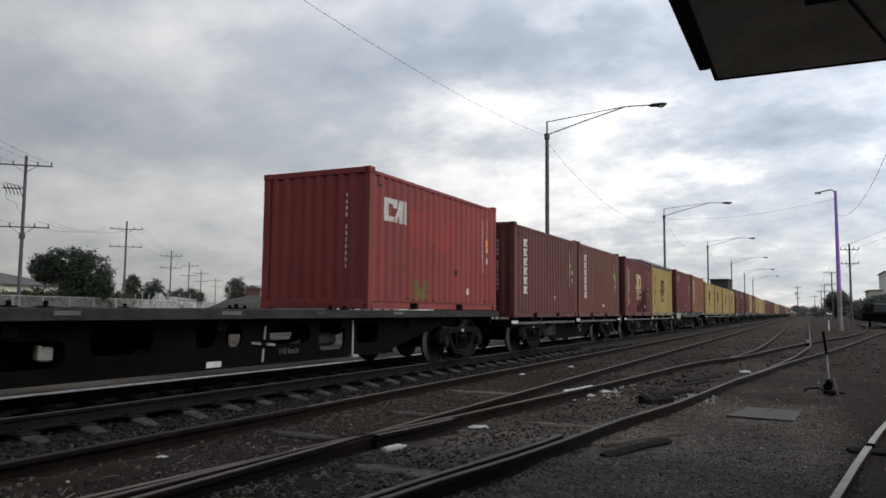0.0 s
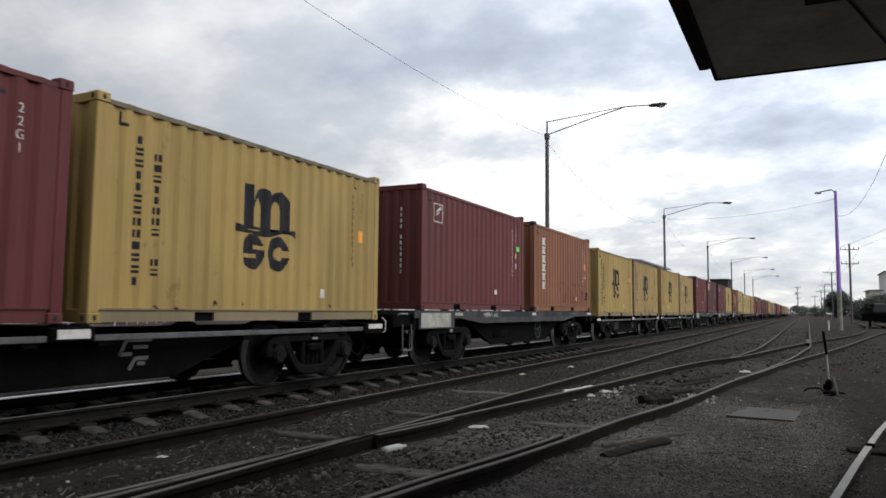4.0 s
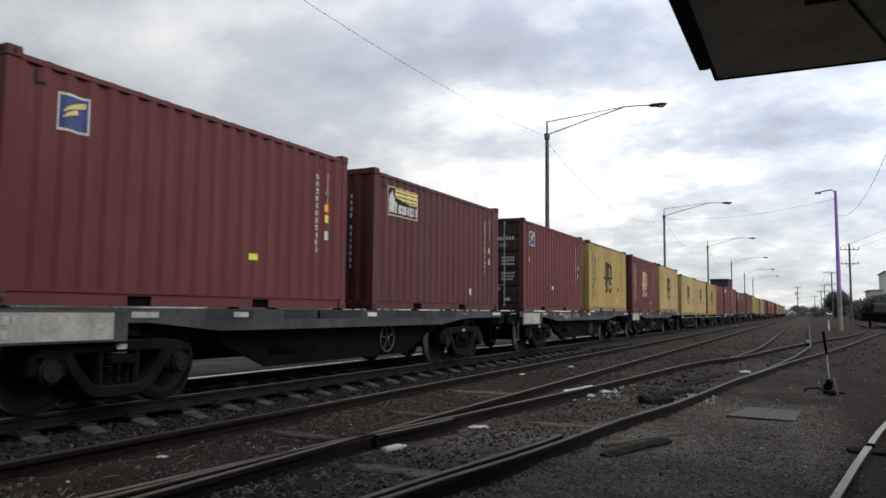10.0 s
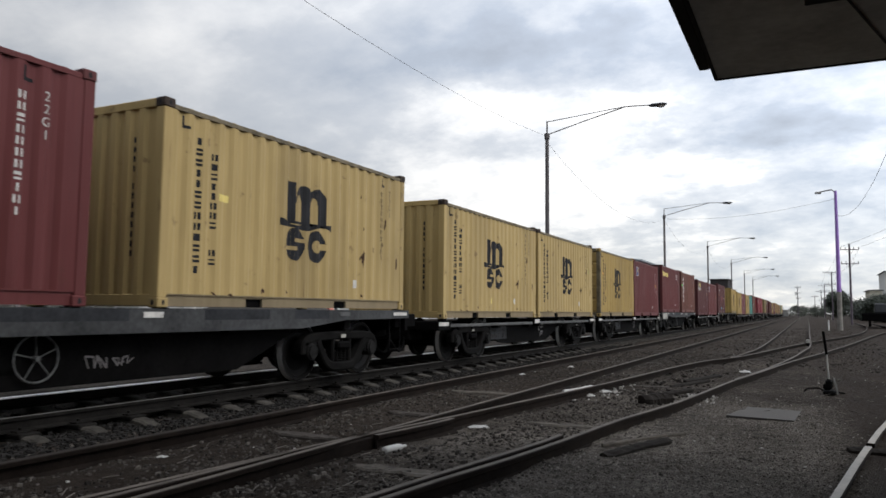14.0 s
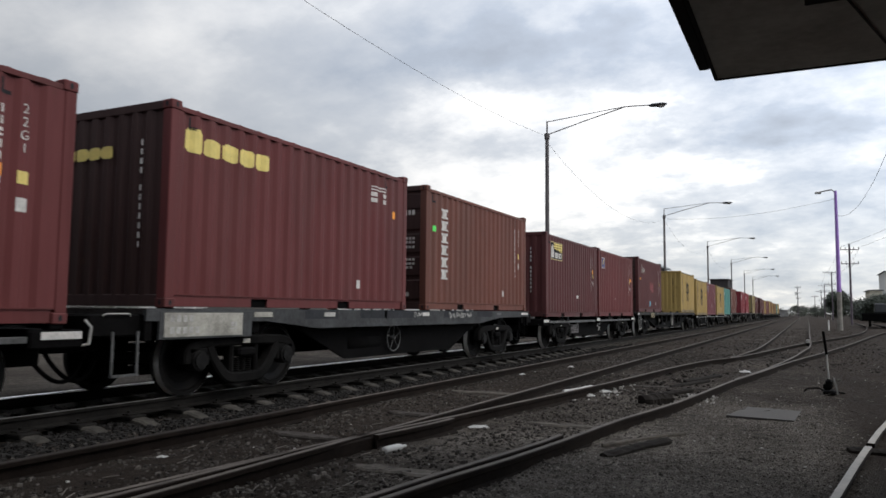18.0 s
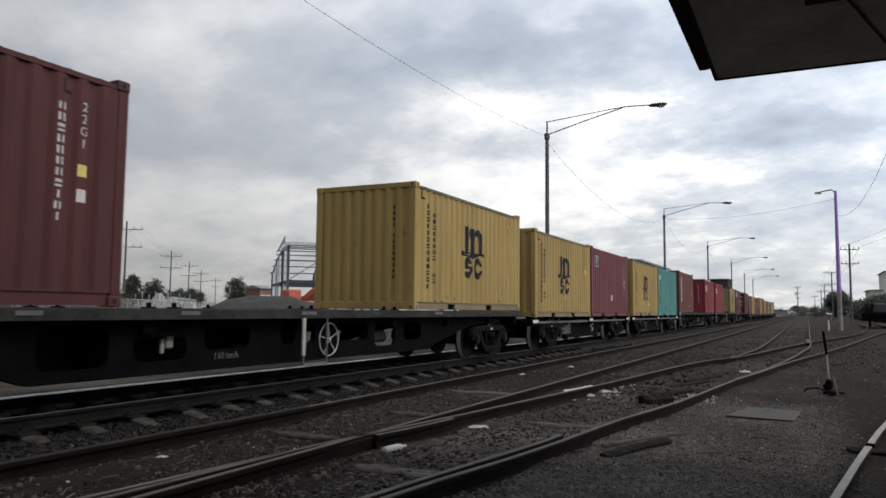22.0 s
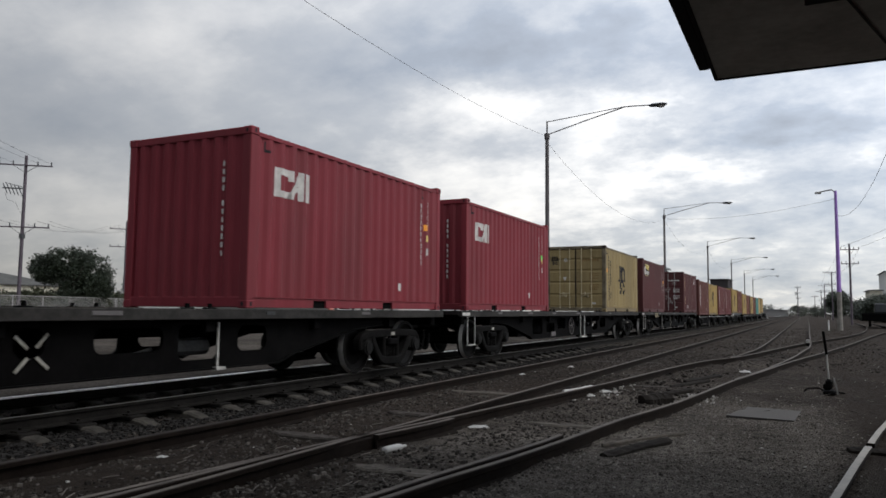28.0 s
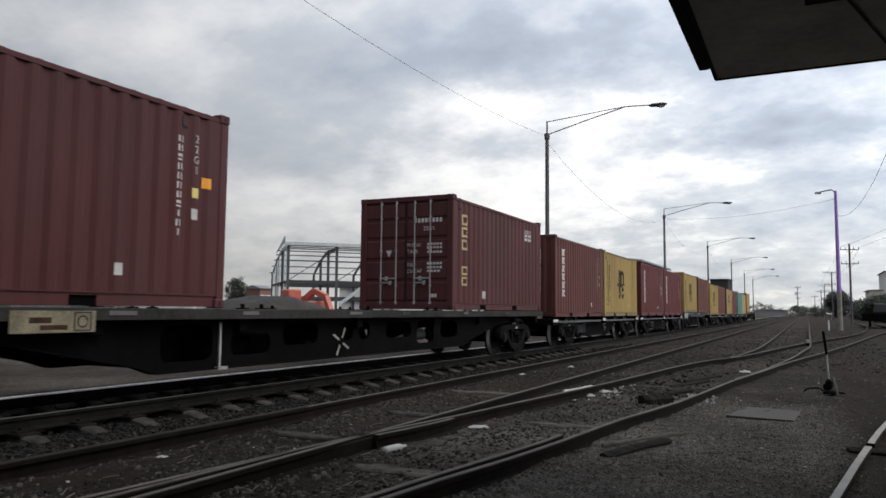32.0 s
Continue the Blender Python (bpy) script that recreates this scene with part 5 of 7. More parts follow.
def ends(w, a, b, deck):
    """Couplers, hoses and steps at both ends of a wagon that reaches from a to b."""
    for y, s in ((a, -1), (b, 1)):
        y0, y1 = sorted((y + s * -0.1, y + s * 0.38))
        part("coupler", Mesh().box(-0.09, 0.09, y0, y1, 0.72, 0.92, 0.02).box(-0.16, 0.16, *sorted((y + s * 0.26, y + s * 0.46)), 0.70, 0.94, 0.03), M_UNDER, w, "black knuckle coupler")
    part("brake_hose", hose(b - 0.05, 1), M_UNDER, w, "drooping black brake hose")
    part("brake_hose", hose(a + 0.05, -1), M_UNDER, w, "drooping black brake hose")


def step_ladder(w, y, top, material=None, wide=0.42, low=0.30):
    m = Mesh()
    m.box(1.17, 1.195, y, y + 0.024, low, top).box(1.17, 1.195, y + wide, y + wide + 0.024, low, top)
    m.box(1.15, 1.21, y, y + wide + 0.024, low - 0.012, low + 0.012)
    part("step", m, material or M_GALV, w, "pale metal step frame")


def handwheel(w, y, z, x=1.14, r=0.24, mat=M_GALV):
    m = Mesh().torus((x, y, z), (1, 0, 0), r, 0.012, 26, 6)
    for k in range(5):
        a = k * math.tau / 5 + 0.4
        m.cyl((x, y, z), (x, y + r * math.cos(a), z + r * math.sin(a)), 0.008, 6)
    m.cyl((x - 0.12, y, z), (x + 0.03, y, z), 0.03, 8)
    part("handbrake_wheel", m, mat, w, "pale spoked handbrake wheel" if mat is M_GALV else "grimy spoked handbrake wheel")


def plates(w, spots, x=1.2):
    for y0, y1, z0, z1, mat in spots:
        part("label_plate", Mesh().box(x, x + 0.008, y0, y1, z0, z1), mat, w, "worn pale number panel" if mat in (M_PLATE, M_OCHRE) else "white reflective plate")


def number_rows():
    m = Mesh()
    for z, n in ((0.59, 4), (0.45, 5)):
        for k in range(n):
            m.box(0.966, 0.970, 3.25 + 0.098 * k, 3.312 + 0.098 * k, z, z + 0.085)
    for k in range(4):
        m.box(0.966, 0.970, 3.78, 4.0 - 0.05 * (k % 2), 0.66 - 0.065 * k, 0.68 - 0.065 * k)
    m.box(0.966, 0.970, 4.06, 4.07, 0.41, 0.72)
    for p, q in (((0.46, 4.10), (0.68, 4.21)), ((0.68, 4.21), (0.46, 4.32)), ((0.46, 4.32), (0.46, 4.10))):
        m.beam((0.968, p[1], p[0]), (0.968, q[1], q[0]), 0.004, 0.018)
    return m


def belly_sign(y, x):
    """Two slanted brackets, one under the other."""
    m = Mesh()
    for z, h, w, s in ((0.57, 0.18, 0.40, 0.03), (0.40, 0.13, 0.20, 0.18)):
        for a, b in (((0, 0), (0.05, 1)), ((0.05, 1), (1, 1)), ((0.0, 0.08), (0.45 if w > 0.3 else 0.05, 0.08)), ((0.4, 0.52), (0.95, 0.52))):
            m.beam((x, y + s + a[0] * w + 0.08 * a[1], z + a[1] * h), (x, y + s + b[0] * w + 0.08 * b[1], z + b[1] * h), 0.004, 0.045)
    return m


def skeletal_wagon(span, signed=False):
    w = thing("skeletal_wagon", "low black skeletal container wagon with thin side rails", "freight wagon", "wagons of the train")
    a, b = -0.22, span + 0.22
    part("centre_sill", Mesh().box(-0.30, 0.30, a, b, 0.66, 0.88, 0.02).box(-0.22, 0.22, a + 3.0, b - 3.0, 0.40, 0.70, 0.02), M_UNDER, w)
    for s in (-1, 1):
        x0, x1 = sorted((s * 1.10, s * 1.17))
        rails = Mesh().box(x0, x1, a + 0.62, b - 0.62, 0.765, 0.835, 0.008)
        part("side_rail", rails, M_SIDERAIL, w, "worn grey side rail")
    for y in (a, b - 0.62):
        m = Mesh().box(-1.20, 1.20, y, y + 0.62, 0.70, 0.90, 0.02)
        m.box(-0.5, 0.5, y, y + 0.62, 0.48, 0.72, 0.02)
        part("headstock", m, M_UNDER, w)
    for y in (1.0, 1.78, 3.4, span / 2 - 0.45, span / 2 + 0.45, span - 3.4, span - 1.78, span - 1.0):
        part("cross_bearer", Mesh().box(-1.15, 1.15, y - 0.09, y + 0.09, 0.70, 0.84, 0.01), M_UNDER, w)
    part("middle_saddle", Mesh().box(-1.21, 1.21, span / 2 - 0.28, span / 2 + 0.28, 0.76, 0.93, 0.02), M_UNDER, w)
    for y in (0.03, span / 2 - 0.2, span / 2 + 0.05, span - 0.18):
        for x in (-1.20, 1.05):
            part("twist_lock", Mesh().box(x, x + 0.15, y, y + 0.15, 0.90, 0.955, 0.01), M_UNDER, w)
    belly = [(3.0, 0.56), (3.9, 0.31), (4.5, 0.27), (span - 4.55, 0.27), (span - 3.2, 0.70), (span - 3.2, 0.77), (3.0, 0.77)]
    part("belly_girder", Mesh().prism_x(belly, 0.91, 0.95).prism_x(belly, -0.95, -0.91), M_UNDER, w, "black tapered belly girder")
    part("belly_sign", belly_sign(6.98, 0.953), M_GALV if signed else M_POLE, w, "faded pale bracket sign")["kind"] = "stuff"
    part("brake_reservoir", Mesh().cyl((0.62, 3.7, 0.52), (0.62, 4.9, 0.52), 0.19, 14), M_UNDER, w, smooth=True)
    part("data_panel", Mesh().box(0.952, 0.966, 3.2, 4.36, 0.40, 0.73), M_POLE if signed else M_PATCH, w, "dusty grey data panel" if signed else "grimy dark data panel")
    part("panel_marking", number_rows(), M_DECK, w, "faded painted bars")["kind"] = "stuff"
    plates(w, [(a + 0.03, a + 0.50, 0.80, 0.88, M_WHITE), (b - 0.5, b - 0.03, 0.80, 0.88, M_WHITE)], 1.2005)
    plates(w, [(span / 2 - 0.2, span / 2 + 0.2, 0.80, 0.90, M_WHITE)], 1.2105)
    for y in (1.78, span - 1.78):
        bogie(w, y)
    part("grab_loop", Mesh().tube([(1.15, b - 0.02, 0.72), (1.21, b + 0.06, 0.74), (1.21, b + 0.08, 0.92), (1.15, b + 0.04, 1.0)], 0.016), M_GALV, w, "pale grab handle")
    part("release_lever", Mesh().tube([(1.20, 2.2, 0.84), (1.22, 2.25, 0.95), (1.20, 2.35, 0.84)], 0.02), M_GREY, w, "worn release lever")
    ends(w, a, b, 0.9)
    return w


def belly_wagon(span, wheel_at, sprayed=(), coded=False):
    w = thing("fishbelly_wagon", "grey-sided container flat wagon with deep black belly", "freight wagon", "wagons of the train")
    a, b = -0.25, span + 0.25
    top = 1.13
    prof = [(a, top), (b, top), (b, 0.98), (b - 2.2, 0.96), (b - 3.4, 0.84), (a + 3.4, 0.84), (a + 2.2, 0.96), (a, 0.98)]
    for s in (-1, 1):
        x0, x1 = sorted((s * 1.14, s * 1.20))
        part("side_sill", Mesh().prism_x(prof, x0, x1), M_GREY, w, "worn grey side sill with graffiti")
    part("deck", Mesh().box(-1.14, 1.14, a, b, 1.06, 1.12), M_DECK, w)
    deep = [(a + 2.9, 0.95), (a + 4.6, 0.28), (b - 4.6, 0.28), (b - 2.9, 0.95)]
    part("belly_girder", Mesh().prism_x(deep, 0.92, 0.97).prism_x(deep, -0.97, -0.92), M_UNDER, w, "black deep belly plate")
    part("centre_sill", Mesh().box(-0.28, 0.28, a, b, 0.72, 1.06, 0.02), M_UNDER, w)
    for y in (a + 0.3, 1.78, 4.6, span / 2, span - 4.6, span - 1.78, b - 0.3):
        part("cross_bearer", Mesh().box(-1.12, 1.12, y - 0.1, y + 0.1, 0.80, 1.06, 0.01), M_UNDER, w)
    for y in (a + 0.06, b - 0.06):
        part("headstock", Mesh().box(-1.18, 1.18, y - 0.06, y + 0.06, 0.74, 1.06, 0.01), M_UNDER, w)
    plates(w, [(a + 0.27, a + 1.66, 0.78, 1.08, M_PLATE)], 1.206)
    part("plate_backing", Mesh().box(1.16, 1.206, a + 0.20, a + 1.86, 0.75, 1.10, 0.006), M_GREY, w)
    mk = Mesh()
    for z, n in ((0.965, 4), (0.82, 5)):
        for k in range(n):
            y = a + 0.36 + 0.105 * k
            mk.box(1.214, 1.2155, y, y + 0.07, z, z + 0.085)
    mk.box(1.214, 1.2155, a + 1.40, a + 1.56, 0.86, 0.872).box(1.214, 1.2155, a + 1.43, a + 1.54, 0.90, 0.96)
    part("plate_marking", mk, M_GALV, w, "faded number bars")["kind"] = "stuff"
    rng = random.Random(int(span * 100))
    for y0, y1 in ((a + 3.1, a + 4.0), (a + 4.7, a + 5.6), (span / 2 - 1.2, span / 2 + 0.1), (span / 2 + 1.3, span / 2 + 2.6), (b - 3.6, b - 2.7)):
        part("paint_patch", Mesh().box(1.2, 1.2012, y0, y1, 0.985, 1.125), M_PATCH, w, "darker repainted patch")
    plates(w, [(a + 1.9, a + 2.3, 1.02, 1.09, M_PLATE), (a + 3.6, a + 3.9, 1.02, 1.09, M_GALV), (span / 2 + 0.3, span / 2 + 0.6, 1.02, 1.09, M_WHITE),
               (b - 2.4, b - 2.1, 1.03, 1.09, M_SIDERAIL), (b - 0.6, b - 0.1, 1.03, 1.09, M_WHITE)], 1.202)
    if coded:
        part("side_code", side_text("A2", 0.13, 1.206, 2.88, 0.985), M_PLATE, w, "painted code A2")
        part("side_code", side_text("A1", 0.13, 1.206, 3.38, 0.985), M_PLATE, w, "painted code A1")
    for y0, y1, z0, tall, gx in sprayed:
        y = y0
        while y < y1:
            m = Mesh()
            pts = [(gx, y + rng.uniform(0, 0.13), z0 + tall * rng.uniform(0.0, 0.35)), (gx, y + rng.uniform(0.0, 0.08), z0 + tall * rng.uniform(0.7, 1.0)),
                   (gx, y + rng.uniform(0.06, 0.16), z0 + tall * rng.uniform(0.5, 0.9)), (gx, y + rng.uniform(0.08, 0.2), z0 + tall * rng.uniform(0.0, 0.4)), (gx, y + rng.uniform(0.12, 0.22), z0 + tall * rng.uniform(0.3, 1.0))]
            for p, q in zip(pts, pts[1:]):
                m.beam(p, q, 0.004, rng.uniform(0.014, 0.03))
            part("graffiti_stroke", m, M_GALV if gx > 1.0 else M_POLE, w, "pale sprayed graffiti stroke")
            y += rng.uniform(0.13, 0.19)
    handwheel(w, wheel_at, 0.60, 1.02, 0.25, M_SIDERAIL)
    part("brake_reservoir", Mesh().cyl((0.8, 4.4, 0.55), (0.8, 5.5, 0.55), 0.2, 14), M_UNDER, w, smooth=True)
    # black end platforms that carry the steps, and the white-edged handrails on them
    for y0, y1 in ((a - 0.72, a), (b, b + 0.42)):
        part("end_platform", Mesh().box(-1.12, 1.12, y0, y1, 0.80, 1.06, 0.02).box(-0.45, 0.45, y0, y1, 0.60, 0.82, 0.02), M_UNDER, w, "black end platform")
    part("platform_edge", Mesh().tube([(1.13, a - 0.55, 1.04), (1.15, a - 0.52, 1.065), (1.15, a - 0.2, 1.065), (1.13, a - 0.17, 1.04)], 0.010), M_GALV, w, "pale bent handhold")
    step_ladder(w, a - 0.46, 0.86, M_SIDERAIL, 0.35, 0.36)
    step_ladder(w, b - 0.75, 0.98, M_UNDER, 0.4, 0.40)
    for y in (1.60, span - 1.92):
        bogie(w, y)
    for y in (0.03, 5.85, span - 6.0, span - 0.18):
        for x in (-1.20, 1.05):
            part("twist_lock", Mesh().box(x, x + 0.15, y, y + 0.15, 1.12, 1.142, 0.004), M_UNDER, w)
    ends(w, a, b, 1.1)
    return w


def side_text(text, size, x, y, z):
    v, f = letters(text, size)
    return Mesh().add([(x, y + p[0], z + p[1]) for p in v], f)


def holed_plate(y0, y1, z0, z1, holes, x0, x1):
    """An upright plate with round-cornered openings, in one piece."""
    m = Mesh()
    cuts = [y0] + [(a[1] + b[0]) / 2 for a, b in zip(holes, holes[1:])] + [y1]
    for (a, b, c, d), ya, yb in zip(holes, cuts, cuts[1:]):
        r = min(0.12, (b - a) / 2.2, (d - c) / 2.2)
        inner, outer = [], []
        for cy, cz, oy, oz, t0 in ((b - r, d - r, yb, z1, 0), (a + r, d - r, ya, z1, 90), (a + r, c + r, ya, z0, 180), (b - r, c + r, yb, z0, 270)):
            ring = [(cy + r * math.cos(radians(t0 + 22.5 * k)), cz + r * math.sin(radians(t0 + 22.5 * k))) for k in range(5)]
            first, last = ((oy, ring[0][1]), (ring[4][0], oz)) if t0 in (0, 180) else ((ring[0][0], oz), (oy, ring[4][1]))
            mid = lambda p, q: ((p[0] + q[0]) / 2, (p[1] + q[1]) / 2)
            inner += ring
            outer += [first, mid(first, (oy, oz)), (oy, oz), mid(last, (oy, oz)), last]
        n = len(inner)
        v = [(x, y, z) for x in (x0, x1) for y, z in inner + outer]
        f = []
        for k in range(n):
            q = (k + 1) % n
            f += [(k, q, n + q, n + k), (2 * n + k, 3 * n + k, 3 * n + q, 2 * n + q), (k, 2 * n + k, 2 * n + q, q), (n + k, n + q, 3 * n + q, 3 * n + k)]
        m.add(v, f)
    # neighbouring fields share their corners
    spot, keep, place = {}, [], []
    for p in m.v:
        key = tuple(round(c, 4) for c in p)
        if key not in spot:
            spot[key] = len(keep)
            keep.append(p)
        place.append(spot[key])
    inside = cuts[1:-1]
    m.f = [tuple(place[k] for k in f) for f in m.f if not any(all(abs(m.v[k][1] - c) < 1e-6 for k in f) for c in inside)]
    m.v = keep
    return m


def long_wagon(span, style=0):
    w = thing("long_flat_wagon", "long black flat wagon with an empty middle slot", "freight wagon", "wagons of the train")
    a, b = -0.22, span + 0.22
    for s in (-1, 1):
        x0, x1 = sorted((s * 1.12, s * 1.20))
        part("side_beam", Mesh().box(x0, x1, a, b, 0.99, 1.13, 0.008), M_DECK, w, "worn dark side beam")
    part("deck", Mesh().box(-1.12, 1.12, a, b, 1.04, 1.115), M_DECK, w)
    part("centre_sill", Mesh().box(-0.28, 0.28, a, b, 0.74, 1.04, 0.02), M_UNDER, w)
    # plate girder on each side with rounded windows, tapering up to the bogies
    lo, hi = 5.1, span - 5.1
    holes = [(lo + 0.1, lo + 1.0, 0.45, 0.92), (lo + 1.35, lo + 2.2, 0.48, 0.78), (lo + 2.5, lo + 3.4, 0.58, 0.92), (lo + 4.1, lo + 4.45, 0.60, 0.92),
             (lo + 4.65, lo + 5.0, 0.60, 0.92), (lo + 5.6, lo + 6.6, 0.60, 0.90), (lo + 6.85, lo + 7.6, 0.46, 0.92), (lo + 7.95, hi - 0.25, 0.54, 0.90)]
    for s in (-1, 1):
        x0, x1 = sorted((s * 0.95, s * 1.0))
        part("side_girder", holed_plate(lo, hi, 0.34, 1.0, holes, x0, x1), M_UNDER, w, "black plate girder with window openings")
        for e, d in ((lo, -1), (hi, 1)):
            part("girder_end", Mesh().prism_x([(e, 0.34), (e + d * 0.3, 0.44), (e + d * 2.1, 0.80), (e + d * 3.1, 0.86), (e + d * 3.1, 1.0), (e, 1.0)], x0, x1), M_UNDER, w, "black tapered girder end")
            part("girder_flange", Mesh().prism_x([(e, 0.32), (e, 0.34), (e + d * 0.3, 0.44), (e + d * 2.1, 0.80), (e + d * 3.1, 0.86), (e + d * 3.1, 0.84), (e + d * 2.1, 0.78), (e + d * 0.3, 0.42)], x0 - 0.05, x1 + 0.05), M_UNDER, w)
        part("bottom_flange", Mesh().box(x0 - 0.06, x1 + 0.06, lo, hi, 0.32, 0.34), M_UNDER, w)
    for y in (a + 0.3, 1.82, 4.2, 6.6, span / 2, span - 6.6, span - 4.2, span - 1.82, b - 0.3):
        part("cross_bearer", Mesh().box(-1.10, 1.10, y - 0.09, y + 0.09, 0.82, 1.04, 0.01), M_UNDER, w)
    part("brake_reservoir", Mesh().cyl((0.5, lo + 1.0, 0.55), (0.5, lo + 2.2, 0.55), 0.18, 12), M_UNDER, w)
    # black block added so that the girder's openings look dark inside
    part("underfloor_tank", Mesh().box(-0.5, 0.5, lo + 0.2, lo + 5.3, 0.36, 1.03, 0.03), M_UNDER, w, "black block added behind the openings")
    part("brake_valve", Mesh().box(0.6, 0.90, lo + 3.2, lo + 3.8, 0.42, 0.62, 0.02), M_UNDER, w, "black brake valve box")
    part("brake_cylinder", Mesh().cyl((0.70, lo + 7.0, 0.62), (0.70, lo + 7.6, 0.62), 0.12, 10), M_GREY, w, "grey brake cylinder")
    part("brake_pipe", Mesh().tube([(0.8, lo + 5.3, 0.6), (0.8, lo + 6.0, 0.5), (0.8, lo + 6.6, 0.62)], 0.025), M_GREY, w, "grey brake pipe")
    if style == 0:
        part("pale_bracket", Mesh().box(0.86, 0.92, 7.05, 7.22, 0.55, 0.71, 0.02).box(0.86, 0.94, 7.02, 7.07, 0.57, 0.73, 0.01), M_PLATE, w, "small white painted bracket")
    elif style == 3:
        part("tie_plate", Mesh().box(1.004, 1.03, 6.92, 7.34, 0.36, 0.50, 0.01).box(1.03, 1.036, 7.02, 7.24, 0.40, 0.415).box(1.03, 1.036, 7.02, 7.24, 0.445, 0.46).box(1.03, 1.036, 7.02, 7.06, 0.40, 0.46).box(1.03, 1.036, 7.20, 7.24, 0.40, 0.46), M_POLE, w, "pale lashing plate")

    def pale_post(y):
        part("pale_post", Mesh().box(1.01, 1.03, y, y + 0.035, 0.34, 0.95).box(1.0, 1.08, y - 0.05, y + 0.12, 0.31, 0.35), M_GALV, w, "pale metal post")

    def cross(y, z, k):
        for i in range(4):
            t = math.radians(k + 90 * i)
            part("cross_mark", Mesh().beam((1.012, y + 0.07 * math.cos(t), z + 0.07 * math.sin(t)), (1.012, y + 0.26 * math.cos(t), z + 0.26 * math.sin(t)), 0.012, 0.034), M_PLATE, w, "pale painted stroke")
    if style == 0:
        cross(10.55, 0.62, 85)
        pale_post(12.9)
        part("white_smear", Mesh().box(1.004, 1.010, 9.4, 9.68, 0.34, 0.42, 0.002), M_WHITE, w, "white painted smear")
    elif style == 1:
        step_ladder(w, 9.52, 1.06, M_POLE, 0.62, 0.28)
        part("pale_post", Mesh().box(1.196, 1.225, 9.46, 9.54, 0.42, 1.0, 0.006), M_PLATE, w, "pale weathered post")
        handwheel(w, 10.42, 0.64, 1.04, 0.27)
        part("pale_bracket", Mesh().box(0.86, 0.92, 7.02, 7.16, 0.62, 0.80, 0.02).box(0.86, 0.90, 6.96, 7.02, 0.56, 0.74, 0.01), M_PLATE, w, "small white painted bracket")
    elif style == 2:
        cross(9.95, 0.66, 48)
        pale_post(12.62)
        part("lock_box", Mesh().box(0.86, 0.92, 10.5, 10.75, 0.68, 0.80, 0.02), M_WHITE, w, "small white painted box")
    elif style == 3:
        step_ladder(w, 9.66, 1.06, M_WHITE, 0.52, 0.28)
        handwheel(w, 9.08, 0.65, 1.04, 0.27, M_POLE)
        part("white_valve", Mesh().box(0.86, 0.94, 12.05, 12.3, 0.58, 0.72, 0.02).cyl((0.9, 12.0, 0.66), (0.9, 12.4, 0.66), 0.03, 8), M_WHITE, w, "white valve handle")
    else:
        cross(9.16, 0.59, 62)
        pale_post(6.2)
    if style in (0, 1):
        put(w, "speed%d" % style, lambda: side_text("110 km/h", 0.13, 1.006, 11.15 if style == 0 else 8.03, 0.45), M_POLE, "speed_mark", "painted words 110 km/h")
    rng = random.Random(int(span * 10))
    spots = [(a + 0.05, a + 0.45, 1.02, 1.09, M_WHITE)]
    y = 2.0
    while y < span - 1:
        spots.append((y, y + rng.uniform(0.18, 0.4), 1.05, 1.10, M_POLE if rng.random() < 0.5 else M_GREY))
        y += rng.uniform(1.6, 3.0)
    plates(w, spots, 1.2015)
    if style in (1, 4):
        plates(w, [(3.1, 4.08, 0.87, 1.10, M_OCHRE)], 1.203)
        badge = Mesh().torus((1.212, 3.92, 0.985), (1, 0, 0), 0.06, 0.008, 16, 4)
        for p, q in (((3.82, 0.89), (4.02, 0.89)), ((4.02, 0.89), (4.02, 1.08)), ((4.02, 1.08), (3.82, 1.08)), ((3.82, 1.08), (3.82, 0.89))):
            badge.beam((1.213, *p), (1.213, *q), 0.004, 0.012)
        part("panel_badge", badge, M_DECK, w, "dark ring in a square on the panel")
        part("panel_stain", Mesh().box(1.2112, 1.2122, 3.3, 3.55, 0.97, 1.03, 0.0004).box(1.2112, 1.2122, 3.42, 3.74, 0.90, 0.95, 0.0004), M_SCAB, w, "dark worn patches")["kind"] = "stuff"
    for y in (6.5, 6.9, span / 2 + 0.2, span - 7.1, span - 6.7):
        for x in (-1.16, 1.02):
            part("twist_lock", Mesh().box(x, x + 0.14, y, y + 0.14, 1.115, 1.15, 0.008).cyl((x + 0.07, y + 0.07, 1.14), (x + 0.07, y + 0.07, 1.20), 0.03, 8), M_UNDER, w)
    part("deck_plank", Mesh().box(0.2, 1.0, 7.4, 9.0, 1.115, 1.135).box(-0.9, 0.5, span - 8.4, span - 7.2, 1.115, 1.14), M_TIMBER, w, "loose grey dunnage boards")
    step_ladder(w, a + 0.35, 0.99, M_GALV, 0.42, 0.34)
    for y in (1.82, span - 1.82):
        bogie(w, y)
    ends(w, a, b, 1.1)
    return w


# ---- the train: place of each load along it, and its looks ----
LOW, HIGH = 0.960, 1.145
TRAIN = []


def load(start, base, colour, end, marks, *stickers):
    """A container whose front end is this far along the train, at this height."""
    TRAIN.append((container(colour, end, marks, stickers, start < 300), start, base))


load(0.0, HIGH, "red", "wall", "angular", ("a", 1.75, 0.18, 0.62, 0.42), ("f", 1.5, 1.25, 2.6, 0.75), ("o", 5.42, 1.55))
load(7.38, LOW, "umber", "wall", "blocks", ("w", 3.6, 0.55, 0.1, 0.1), ("g", 5.25, 1.62, 0.13, 0.12))
